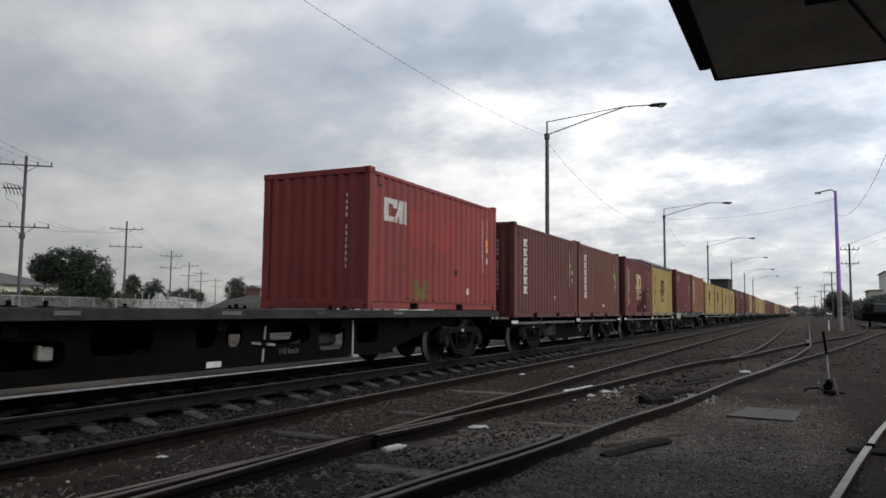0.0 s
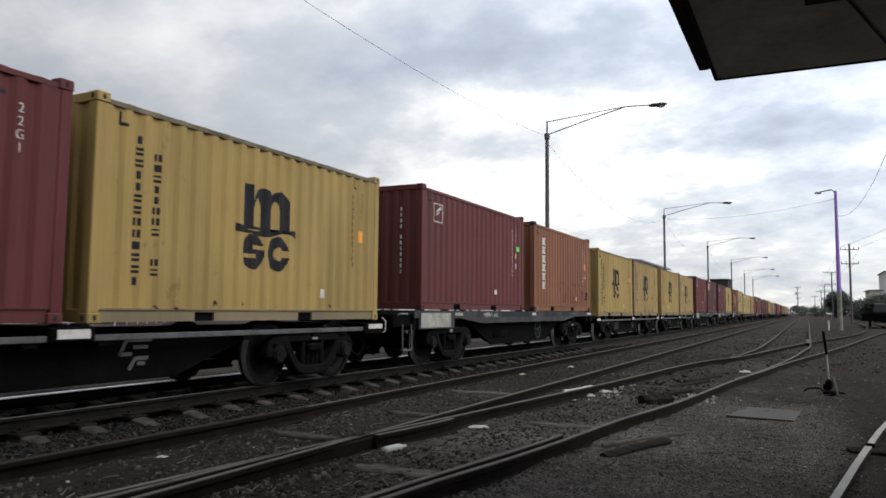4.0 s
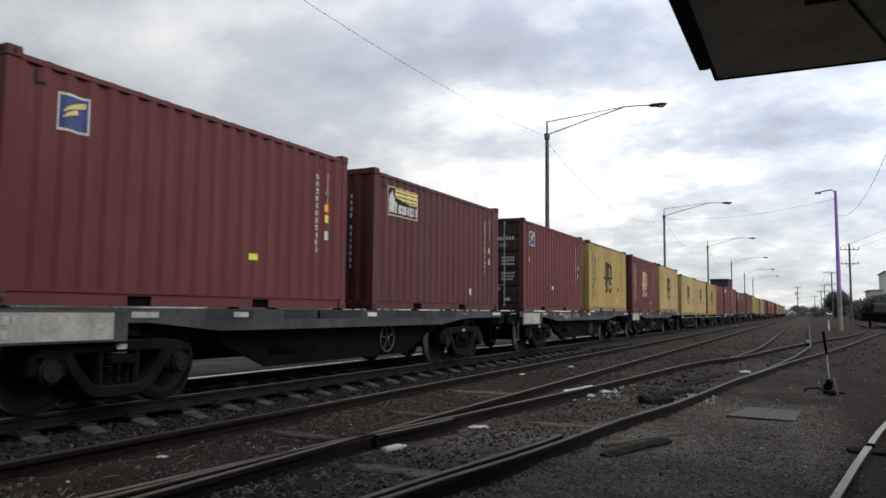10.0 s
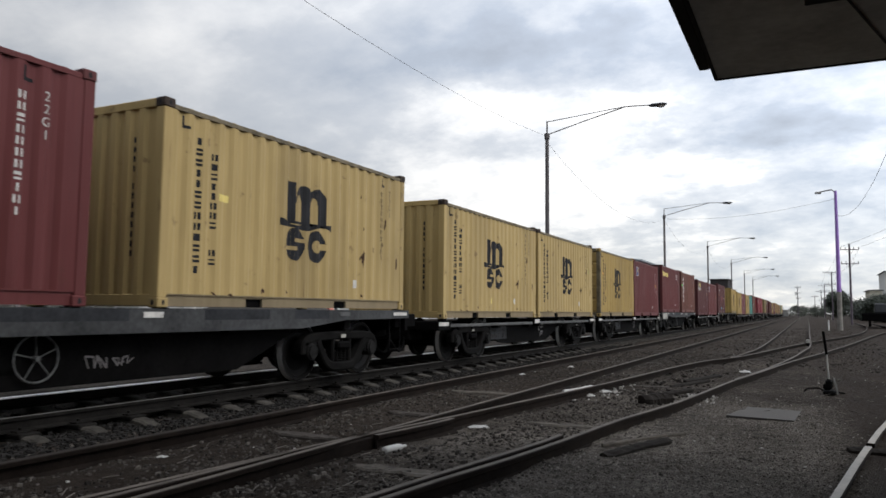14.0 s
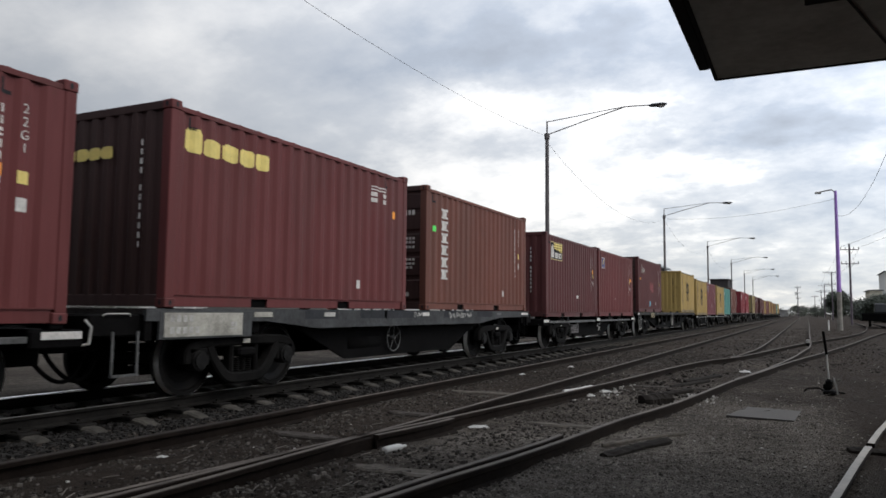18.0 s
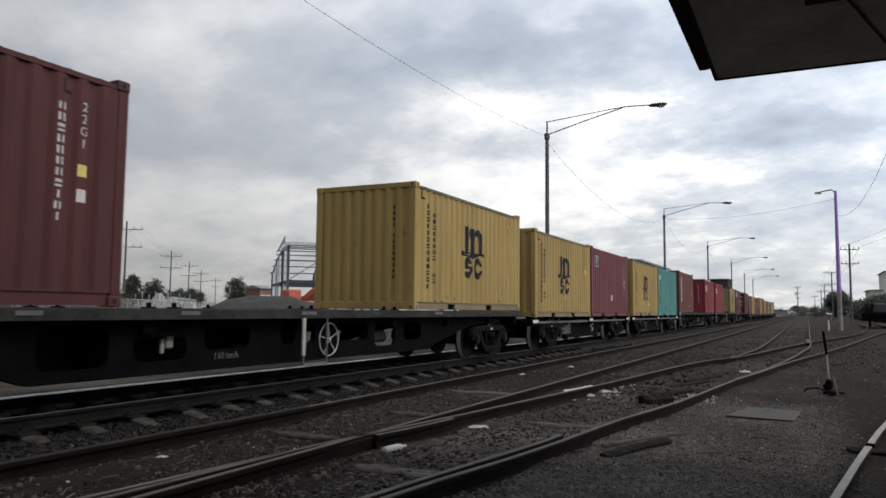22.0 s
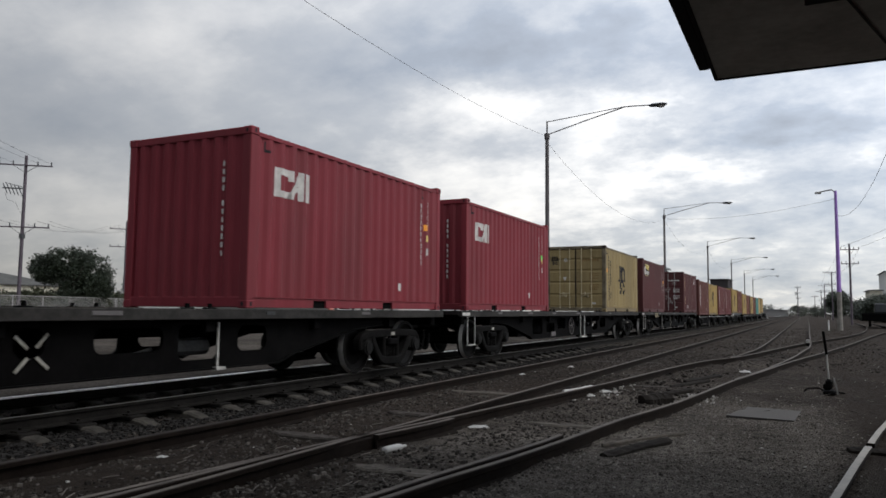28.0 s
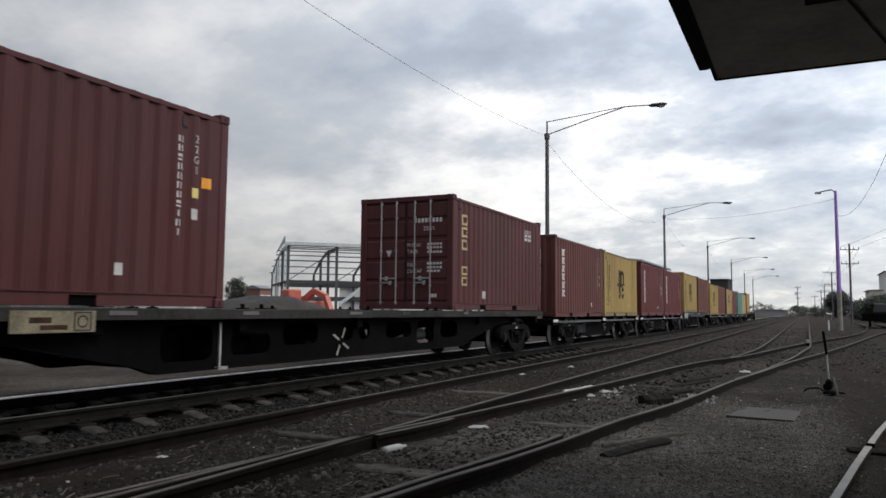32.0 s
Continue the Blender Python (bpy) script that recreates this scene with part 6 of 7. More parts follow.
load(13.66, LOW, "brown", "wall", "blocks", ("w", 3.3, 0.36, 0.3, 0.1), ("g", 5.28, 1.55, 0.13, 0.13), ("w", 5.95, 1.5, 0.08, 0.2))
load(20.94, LOW, "maroon", "door_grimy", "cream", ("o", 0.25, 1.62, 0.09, 0.12), ("s", 2.45, 0.18, 2.2, 1.15))
load(27.29, LOW, "yellow", "wall", "emblem", ("o", 5.4, 1.35, 0.12, 0.2))
load(35.04, HIGH, "maroon", "wall", "white_crest", ("w", 4.0, 0.4, 0.14, 0.12), ("g", 5.6, 1.6, 0.13, 0.13))
load(42.01, HIGH, "rust", "wall", "blocks", ("o", 5.4, 1.45, 0.16, 0.2), ("s", 5.4, 0.4, 0.35, 0.3))
load(49.35, LOW, "yellow", "wall", "emblem", ("o", 5.4, 1.5, 0.1, 0.14))
load(55.64, LOW, "old_yellow", "wall", "emblem", ("w", 5.0, 0.2, 0.13, 0.16))
load(62.88, LOW, "yellow", "wall", "emblem", ("w", 2.3, 0.42, 0.14, 0.1), ("w", 5.3, 1.5, 0.1, 0.14))
load(69.20, LOW, "old_yellow", "wall", "emblem", ("p", 1.45, 1.55, 0.32, 0.34))
load(77.0, HIGH, "maroon", "wall", "crest", ("l", 3.66, 0.68, 0.15, 0.09), ("o", 5.42, 1.58, 0.12, 0.12))
load(83.93, HIGH, "dark_maroon", "wall", "banner")
load(91.86, HIGH, "maroon", "door_grimy", "crest", ("o", 0.5, 1.40, 0.12, 0.12), ("w", 2.62, 0.66, 0.2, 0.11))
load(98.80, HIGH, "bright_yellow", "wall", "emblem", ("o", 5.5, 1.5, 0.16, 0.16))
load(106.18, HIGH, "maroon", "door_grimy", "cream")
load(113.21, HIGH, "pale_yellow", "wall", "emblem", ("y", 1.0, 1.42, 0.2, 0.1))
load(121.04, LOW, "pale_yellow", "wall", "emblem", ("y", 2.7, 0.35, 0.12, 0.14))
load(127.34, LOW, "pale_yellow", "wall", "emblem", ("g", 5.5, 1.55, 0.13, 0.13))
load(134.58, LOW, "yellow", "door", "emblem", ("o", 0.42, 1.60, 0.09, 0.12), ("w", 5.45, 0.2, 0.12, 0.14))
load(140.85, LOW, "maroon", "wall", "crest", ("o", 5.15, 1.45, 0.13, 0.13))
load(148.21, HIGH, "maroon", "wall_grimy", "word", ("o", 5.5, 1.72, 0.14, 0.14))
load(155.09, HIGH, "brown", "door_grimy", "blocks", ("g", 0.36, 1.655, 0.11, 0.125))
load(162.95, LOW, "dark_maroon", "wall", "banner", ("o", 5.42, 1.55, 0.14, 0.14), ("w", 3.4, 0.62, 0.12, 0.1))
load(169.27, LOW, "maroon", "wall", "crest", ("w", 2.75, 0.62, 0.1, 0.12), ("o", 5.62, 1.5, 0.13, 0.13))
load(176.65, HIGH, "dark_maroon", "door_grimy", "worn", ("o", 0.55, 1.52, 0.13, 0.12), ("r", 2.9, 0.95, 0.9, 0.55), ("c", 2.75, 0.28, 0.24, 0.26))
load(189.73, HIGH, "yellow", "wall", "emblem", ("l", 4.4, 0.35, 0.08, 0.08))
load(197.08, LOW, "yellow", "wall", "emblem", ("o", 5.4, 1.5, 0.14, 0.14), ("l", 3.0, 0.55, 0.12, 0.1))
load(203.36, LOW, "plum", "wall", "crest", ("w", 3.05, 0.62, 0.2, 0.22), ("o", 5.4, 1.38, 0.13, 0.12))
load(210.59, LOW, "yellow", "wall", "emblem", ("g", 5.5, 1.42, 0.1, 0.12), ("w", 3.7, 0.5, 0.14, 0.12))
load(216.95, LOW, "teal", "wall", "strip")
load(224.29, HIGH, "brown", "door", "blocks")
load(237.25, HIGH, "crimson", "wall", "angular", ("o", 5.36, 1.62, 0.13, 0.13))
load(244.68, HIGH, "crimson", "wall", "angular", ("g", 5.4, 1.5, 0.12, 0.13))
load(257.90, HIGH, "khaki_yellow", "door", "emblem", ("o", 0.3, 1.55, 0.09, 0.16), ("w", 1.6, 0.16, 0.14, 0.16))
load(265.27, HIGH, "dark_maroon", "wall", "banner", ("o", 5.62, 1.55, 0.14, 0.14))
load(278.47, HIGH, "dark_maroon", "door", "gold", ("w", 1.75, 0.28, 0.14, 0.18))
load(285.95, LOW, "umber", "wall", "blocks")
load(292.25, LOW, "yellow", "wall", "emblem")
load(299.4, LOW, "maroon", "wall", "blocks")
load(305.7, LOW, "maroon", "wall", "blocks")
load(313.2, HIGH, "yellow", "wall", "emblem")
load(320.1, HIGH, "brown", "wall", "")
load(327.5, LOW, "yellow", "wall", "emblem")
load(333.8, LOW, "brown", "wall", "")
load(341.1, LOW, "old_yellow", "wall", "emblem")
load(347.4, LOW, "brown", "wall", "crest")
load(354.7, LOW, "teal", "wall", "")
load(361.0, LOW, "pale_yellow", "wall", "")
load(368.4, HIGH, "old_yellow", "wall", "")
# wagon kind, first load's start, last load's start
WAGONS = [("long", -13.1, 0.0), ("low", 7.38, 13.66), ("low", 20.94, 27.29), ("belly", 35.04, 42.01), ("low", 49.35, 55.64), ("low", 62.88, 69.20), ("belly", 77.0, 83.93),
          ("belly", 91.86, 98.80), ("belly", 106.18, 113.21), ("low", 121.04, 127.34), ("low", 134.58, 140.85), ("belly", 148.21, 155.09), ("low", 162.95, 169.27),
          ("long", 176.65, 189.73), ("low", 197.08, 203.36), ("low", 210.59, 216.95), ("long", 224.29, 237.25), ("long", 244.68, 257.90), ("long", 265.27, 278.47),
          ("low", 285.95, 292.25), ("low", 299.4, 305.7), ("belly", 313.2, 320.1), ("low", 327.5, 333.8), ("low", 341.1, 347.4), ("low", 354.7, 361.0), ("long", 368.4, 381.5)]
WAGON_SETS = []
# sprayed graffiti along each wagon: from, to, foot, height, distance out
SPRAYED = {91.86: ((3.75, 4.45, 0.87, 0.22, 1.204), (4.85, 5.55, 0.90, 0.18, 1.204)), 148.21: ((6.4, 6.7, 0.99, 0.11, 1.204), (8.0, 9.2, 0.96, 0.14, 1.204)), 106.18: ((6.25, 6.8, 0.44, 0.16, 0.975),), 35.04: ((3.2, 4.2, 0.97, 0.13, 1.204),)}
WHEEL_AT = {106.18: 5.65, 148.21: 5.93}     # handbrake wheel along the wagon
LONG_STYLE = {-13.1: 0, 176.65: 1, 224.29: 2, 244.68: 3, 265.27: 4, 368.4: 0}
for kind, first, last in WAGONS:
    n0 = len(WHEELS)
    wg = skeletal_wagon(last - first + LEN, first in (162.95, 197.08)) if kind == "low" else belly_wagon(last - first + LEN, WHEEL_AT.get(first, 7.8), SPRAYED.get(first, ()), first == 91.86) if kind == "belly" else long_wagon(last - first + LEN, LONG_STYLE.get(first, 0))
    TRAIN.append((wg, first, 0.0))
    WAGON_SETS.append((first, WHEELS[n0:]))

# seconds, metres that the train has come on
RUN = [(0.0, -11.24), (1.0, -3.00), (2.0, 5.28), (3.0, 13.52), (3.5, 17.64), (5.5, 34.34), (6.0, 38.60), (7.0, 47.10), (8.0, 55.57), (9.0, 64.06), (10.0, 72.54),
       (11.0, 81.05), (12.0, 89.60), (13.0, 98.18), (14.0, 106.74), (14.5, 111.02), (16.5, 128.41), (17.0, 132.82), (18.0, 141.63), (19.0, 150.42), (20.0, 159.18),
       (21.0, 167.97), (22.0, 176.76), (23.0, 185.54), (24.0, 194.31), (25.0, 203.04), (25.5, 207.37), (27.5, 224.82), (28.0, 229.20), (29.0, 237.92), (30.0, 246.60),
       (31.0, 255.20), (32.0, 263.72)]


def travelled(t):
    for (a, sa), (b, sb) in zip(RUN, RUN[1:]):
        if t <= b:
            return sa + (sb - sa) * (t - a) / (b - a)
    return RUN[-1][1]


def motions():
    """The train rolls past; its wheels turn with the distance run."""
    for ob, start, base in TRAIN:
        walk(ob, [(t, pose(MAIN_X, start - s, base)) for t, s in RUN])
    for first, wheels in WAGON_SETS:
        for ob, d in wheels:
            rows = []
            for k in range(481):
                t = k / 15
                rows.append((t, pose(0, d, 0.46, math.degrees(travelled(t) / 0.46))))
            walk(ob, rows)


# ---- behind the train and round the yard ----
def catenary(a, b, sag, n=14):
    a, b = Vector(a), Vector(b)
    return [tuple(a.lerp(b, k / n) - Vector((0, 0, sag * 4 * (k / n) * (1 - k / n)))) for k in range(n + 1)]


def lamp_post():
    """Tall yard lamp: tapered pole, stayed outreach arm over the tracks."""
    w = thing("yard_lamp", "tall grey steel yard lamp with long stayed arm", "lamp post", "yard lamps along the line")
    part("pole", Mesh().cyl((0, 0, -0.3), (0, 0, 10.75), 0.13, 12, 0.10).cyl((0, 0, 10.7), (0, 0, 11.55), 0.045, 8).cyl((0, 0, 10.55), (0, 0, 10.85), 0.15, 10), M_POLE, w, smooth=False)
    part("arm", Mesh().tube([(0, 0, 10.78), (2.2, 0, 11.36), (4.25, 0, 11.86), (4.6, 0, 11.86), (5.6, 0, 11.80)], 0.030), M_POLE, w)
    part("stay", Mesh().tube([(0, 0, 11.5), (4.3, 0, 11.88)], 0.022), M_POLE, w)
    head = Mesh()
    rings = []
    for t, hw, hh in ((0.0, 0.05, 0.05), (0.12, 0.10, 0.09), (0.35, 0.11, 0.10), (0.45, 0.17, 0.10), (0.75, 0.16, 0.08), (0.9, 0.06, 0.04)):
        rings.append([(5.5 + t, hw * math.cos(a), 11.78 + hh * math.sin(a)) for a in [k * math.tau / 10 for k in range(10)]])
    lamp = part("lamp_head", head.loft(rings), M_STEELD, w, "dark lamp head", smooth=True)
    part("lens", Mesh().loft([[(6.1 + 0.22 * r * math.cos(a), 0.13 * r * math.sin(a), z) for a in [k * math.tau / 10 for k in range(10)]] for r, z in ((1, 11.72), (0.8, 11.65), (0.3, 11.62))]), M_GALV, lamp, "pale lamp lens")
    return w


LAMP_X = -12.5
first = lamp_post()
first.matrix_basis = pose(LAMP_X, 38.3, 0)
for y, dz in ((75.6, -0.05), (112.0, -0.15), (149.6, -0.3), (182.3, -0.75), (212.2, -0.9), (1.4, 0)):
    copy_thing(first, pose(LAMP_X, y, dz))
spans = [1.4, 38.3, 75.6, 112.0, 149.6]
for a, b in zip(spans, spans[1:]):
    top, sag = (10.7, 0.9) if a < 10 else (10.35, 1.75)
    single("overhead_cable", Mesh().tube(catenary((LAMP_X, a, top), (LAMP_X, b, top), sag), 0.0065 if a < 10 else 0.0075, 5), M_CABLE, "thin black cable slung between yard lamps", "cable", "lamp cables")


def power_pole(x, y, tall, cross, turn, lean=0.0, extra=True, z0=-0.3):
    w = thing("power_pole", "weathered wooden power pole with crossarms and insulators", "power pole", "power poles", m=pose(x, y, z0, 0, lean, turn))
    part("pole", Mesh().cyl((0, 0, 0), (0, 0, tall), 0.14, 10, 0.10), M_WPOLE, w)
    for z, half in cross:
        arm = part("crossarm", Mesh().box(-half, half, -0.15, -0.06, z - 0.045, z + 0.045, 0.01), M_WPOLE, w)
        part("brace", Mesh().beam((-half * 0.45, -0.1, z), (0, -0.1, z - 0.55), 0.03, 0.03).beam((half * 0.45, -0.1, z), (0, -0.1, z - 0.55), 0.03, 0.03), M_STEELD, w)
        for k in (-0.95, -0.45, 0.45, 0.95):
            part("insulator", Mesh().cyl((half * k, -0.1, z + 0.05), (half * k, -0.1, z + 0.30), 0.05, 8, 0.035), M_STEELD, arm)
    if extra:
        part("service_arm", Mesh().box(-1.35, -0.1, -0.2, -0.1, tall - 2.42, tall - 2.34).beam((-1.2, -0.15, tall - 2.0), (0, -0.15, tall - 2.3), 0.04, 0.04), M_STEELD, w, "dark service arm")
        for k in range(5):
            part("fuse", Mesh().beam((-1.35 + 0.24 * k, -0.15, tall - 2.05 - 0.03 * k), (-1.05 + 0.24 * k, -0.15, tall - 2.75 - 0.04 * k), 0.05, 0.05), M_STEELD, w)
        part("drop_wire", Mesh().tube([(-1.2, -0.15, tall - 2.7), (-1.0, -0.15, tall - 3.2), (-0.5, -0.15, tall - 3.4), (-0.1, -0.15, tall - 4.2)], 0.012, 4), M_CABLE, w, "hanging service wire")
        part("pole_band", Mesh().cyl((0, 0, tall - 5.9), (0, 0, tall - 5.6), 0.2, 10), M_STEELD, w, "dark steel band")
    return w


ROAD_TURN = 41
lines = []
for i, (x, y) in enumerate(((-49.4, 33.4), (-75.5, 64.6), (-107.0, 102.0), (-128.0, 127.5), (-153.0, 157.0), (-187.0, 199.0), (-225.0, 246.0), (-265.0, 296.0))):
    arms = ((11.4, 1.75), (7.0, 1.75)) if i == 0 else ((11.1, 1.9), (8.9, 1.9))
    power_pole(x, y, 12.1, arms, ROAD_TURN, extra=i in (0,))
    lines.append((x, y))
r = Vector((math.cos(radians(ROAD_TURN)), math.sin(radians(ROAD_TURN)), 0))
lines = [(-23.3, 2.2)] + lines
for k in (-1.66, -0.8, 0.8, 1.66):
    m = Mesh()
    for (xa, ya), (xb, yb) in zip(lines[:5], lines[1:6]):
        m.tube(catenary((xa + r.x * k, ya + r.y * k, 7.2 if (xa, ya) == lines[1] else 11.3), (xb + r.x * k, yb + r.y * k, 11.3), 0.9, 10), 0.009, 4)
    single("power_line", m, M_CABLE, "thin black power line strung between poles", "cable", "road power lines")


def grow_tree(x, y, tall, wide, seed, leaf=M_LEAF, clumps=150, size=0.45, low=0.25, z0=-0.2, lobes=()):
    rng = random.Random(seed)
    t = thing("tree", "broad dark green tree with dense uneven crown" if leaf is M_LEAF else "grey-green tree with a thin ragged crown", "tree", "trees", m=pose(x, y, z0))
    trunk = Mesh().cyl((0, 0, 0), (0.05 * tall, 0, tall * 0.45), 0.035 * tall, 10, 0.022 * tall)
    tips = []
    for k in range(9):
        a = k * math.tau / 9 + rng.uniform(-0.3, 0.3)
        p = Vector((math.cos(a) * wide * rng.uniform(0.22, 0.4), math.sin(a) * wide * rng.uniform(0.22, 0.4), tall * rng.uniform(0.55, 0.88)))
        trunk.cyl((0.04 * tall, 0, tall * rng.uniform(0.25, 0.42)), tuple(p), 0.016 * tall, 6, 0.006 * tall)
        tips.append(p)
    part("trunk", trunk, M_BARK, t)
    V, F = [], []
    for k in range(clumps):
        while True:
            p = Vector((rng.uniform(-1, 1), rng.uniform(-1, 1), rng.uniform(-1, 1)))
            if 0.35 < p.length < 1:
                break
        bulge = 1 + 0.22 * noise.noise(p * 2.2 + Vector((seed, 0, 0)))
        c = Vector((p.x * wide / 2 * bulge, p.y * wide / 2 * bulge, tall * (low + (1 - low) / 2) + p.z * tall * (1 - low) / 2 * bulge))
        if lobes:
            # rounded masses side by side across the crown: offset, height, half width, half height
            o, h, hw, hh = lobes[k % len(lobes)]
            across, deep = o + p.x * hw * bulge, p.y * (hw + 0.6) * bulge
            c = Vector((across * 0.898 - deep * 0.44, across * 0.44 + deep * 0.898, h + p.z * hh * bulge))
        for j in range(34):
            d = Vector((rng.gauss(0, 1), rng.gauss(0, 1), rng.gauss(0, 0.8))) * size * 0.62
            q = c + d
            u = Vector((rng.uniform(-1, 1), rng.uniform(-1, 1), rng.uniform(-0.6, 0.6))).normalized() * size * rng.uniform(0.2, 0.42)
            w = u.orthogonal().normalized() * size * rng.uniform(0.10, 0.2)
            n = len(V)
            V += [tuple(q - u), tuple(q + w), tuple(q + u), tuple(q - w)]
            F.append((n, n + 1, n + 2, n + 3))
    me = bpy.data.meshes.new("crown")
    me.from_pydata(V, [], F)
    me.materials.append(None)
    part("crown", me, leaf, t)
    return t


grow_tree(-49.1, 37.1, 5.75, 5.4, 3, clumps=1150, size=0.27, lobes=((-1.68, 4.15, 1.15, 1.0), (-0.15, 4.72, 1.6, 1.0), (1.45, 4.0, 1.45, 1.35), (1.05, 2.95, 1.8, 1.1), (-1.05, 3.75, 1.3, 0.8), (2.1, 2.75, 0.9, 0.95), (0.6, 2.0, 1.6, 0.8)))
grow_tree(-118.0, 132.5, 8.4, 5.0, 5, M_LEAF2, 190, 0.5)
grow_tree(-90.0, 78.5, 6.2, 2.4, 7, clumps=170, size=0.40, low=0.1)
grow_tree(-87.3, 80.0, 5.3, 3.6, 8, clumps=190, size=0.42, low=0.1)
grow_tree(-130.0, 127.0, 5.5, 8.0, 9, M_LEAF2, 150, 0.6)
grow_tree(-150.0, 150.0, 6.5, 9.0, 10, clumps=150, size=0.6)
grow_tree(9.2, 270.0, 8.4, 8.1, 11, clumps=460, size=0.75, low=0.05)
grow_tree(9.6, 150.0, 3.9, 6.0, 12, M_LEAF2, 300, 0.5, 0.02)
grow_tree(10.4, 128.0, 4.1, 7.0, 21, clumps=380, size=0.5, low=0.05)
grow_tree(-3.0, 330.0, 4.2, 8.0, 13, clumps=50, size=0.8, low=0.05)
grow_tree(-1.0, 420.0, 4.6, 9.0, 14, clumps=50, size=0.8, low=0.05)
grow_tree(3.0, 260.0, 3.6, 6.0, 15, clumps=60, size=0.7, low=0.05)
grow_tree(-40.0, 300.0, 7.0, 22.0, 16, M_LEAF2, 70, 1.0, 0.05)
grow_tree(-23.0, 460.0, 7.0, 22.0, 17, M_LEAF2, 70, 1.0, 0.05)


def fence():
    w = thing("mesh_fence", "long galvanised wire mesh fence with thin posts", "fence")
    m = Mesh()
    for a, b, n in ((Vector((-41.3, 23.5, 0)), Vector((-47.4, 39.8, 0)), 6), (Vector((-47.4, 39.9, 0)), Vector((-71.0, 79.5, 0)), 18)):
        for k in range(n + 1):
            p = a.lerp(b, k / n)
            part("post", Mesh().cyl((p.x, p.y, -0.3), (p.x, p.y, 1.85), 0.035, 6), M_GALV, w)
        for z in (0.1, 1.8):
            part("rail", Mesh().cyl((a.x, a.y, z), (b.x, b.y, z), 0.022, 5), M_GALV, w)
        d = (b - a).normalized()
        for k in range(int((b - a).length / 0.16)):
            for s in (-1, 1):
                p = a + d * (k * 0.16)
                q = p + d * s * 0.9
                m.beam((p.x, p.y, 0.0), (q.x, q.y, 1.8), 0.011, 0.011)
    part("wire_mesh", m, M_GALV, w, "diagonal wire mesh")


fence()


def shed(name, label, x0, x1, y0, y1, tall, wall, roof, windows=0, z0=-0.3, pitch=0.8):
    w = thing(name, label, "building", "distant buildings")
    m = Mesh().box(x0, x1, y0, y1, z0, tall)
    part("wall", m, wall, w)
    xm = (x0 + x1) / 2
    part("roof", Mesh().loft([[(x0 - 0.4, y, tall), (x1 + 0.4, y, tall), (x1 + 0.4, y, tall + 0.12), (xm, y, tall + pitch), (x0 - 0.4, y, tall + 0.12)] for y in (y0 - 0.4, y1 + 0.4)]), roof, w)
    for k in range(windows):
        y = y0 + (y1 - y0) * (k + 0.5) / windows
        fr = part("window", Mesh().box(x1, x1 + 0.06, y - 0.8, y + 0.8, tall * 0.35, tall * 0.75, 0.01), M_WALLW, w)
        part("pane", Mesh().box(x1 + 0.06, x1 + 0.07, y - 0.7, y + 0.7, tall * 0.38, tall * 0.72), M_GLASS, fr)
    for k in range(int((y1 - y0) / 1.2)):
        y = y0 + k * 1.2
        part("wall_rib", Mesh().box(x1, x1 + 0.03, y, y + 0.08, z0, tall), wall, w)
    return w


shed("warehouse", "long cream warehouse with a low grey roof", -110, -80, 30, 60, 3.5, M_WALLY, M_DARKROOF, 4, pitch=2.2)
shed("brick_house", "brown brick house behind a dirt mound", -114.0, -110.0, 131, 135, 5.6, M_BRICK, M_ROOF, 2)
shed("white_building", "pale rendered building beyond the road", -135, -120, 112, 122, 2.8, M_WALLW, M_ROOF, 3)
shed("dark_store", "tall dark clad store behind the train", -21.4, -17.3, 196, 206, 9.4, M_DARKBLD, M_DARKBLD, 0, pitch=0.15)
shed("cream_store", "cream flat-roofed store beyond the yard", 12.9, 15.2, 190, 205, 6.4, M_WALLY, M_ROOF, 2, pitch=0.2)
shed("tall_store", "tall pale store beyond the yard", 16.6, 24, 196, 215, 10.9, M_WALLW, M_ROOF, 2, pitch=0.2)
shed("low_store", "long low white store far down the line", -20, -7, 350, 358, 2.4, M_SHEETING, M_ROOF, 3, pitch=0.6)
shed("far_store", "long grey store far down the line", -60, -30, 420, 440, 6.0, M_ROOF, M_ROOF, 2, pitch=0.6)


def goods_roof():
    """Ribbed pale roof that shows over the loads."""
    w = thing("goods_shed", "long goods shed with pale ribbed curved roof", "building", "distant buildings")
    x0, x1, y0, y1 = -19.0, -14.0, 72.0, 89.0
    part("wall", Mesh().box(x0 + 0.3, x1 - 0.3, y0 + 0.3, y1 - 0.3, -0.3, 5.95), M_DARKBLD, w)
    n = 10
    prof = [(x0 + (x1 - x0) * k / n, 6.08 + 0.2 * math.sin(math.pi * k / n)) for k in range(n + 1)]
    ring = prof + [(x, z - 0.1) for x, z in reversed(prof)]
    part("roof", Mesh().loft([[(x, y, z) for x, z in ring] for y in (y0, y1)]), M_ROOF, w)
    for k in range(13):
        y = y0 + 0.4 + (y1 - y0 - 0.9) * k / 12
        m = Mesh().bent([(xa, y, za + 0.05) for xa, za in prof], 0.25, 0.14)
        part("roof_rib", m, M_STEELW, w, "pale roof rib")


goods_roof()


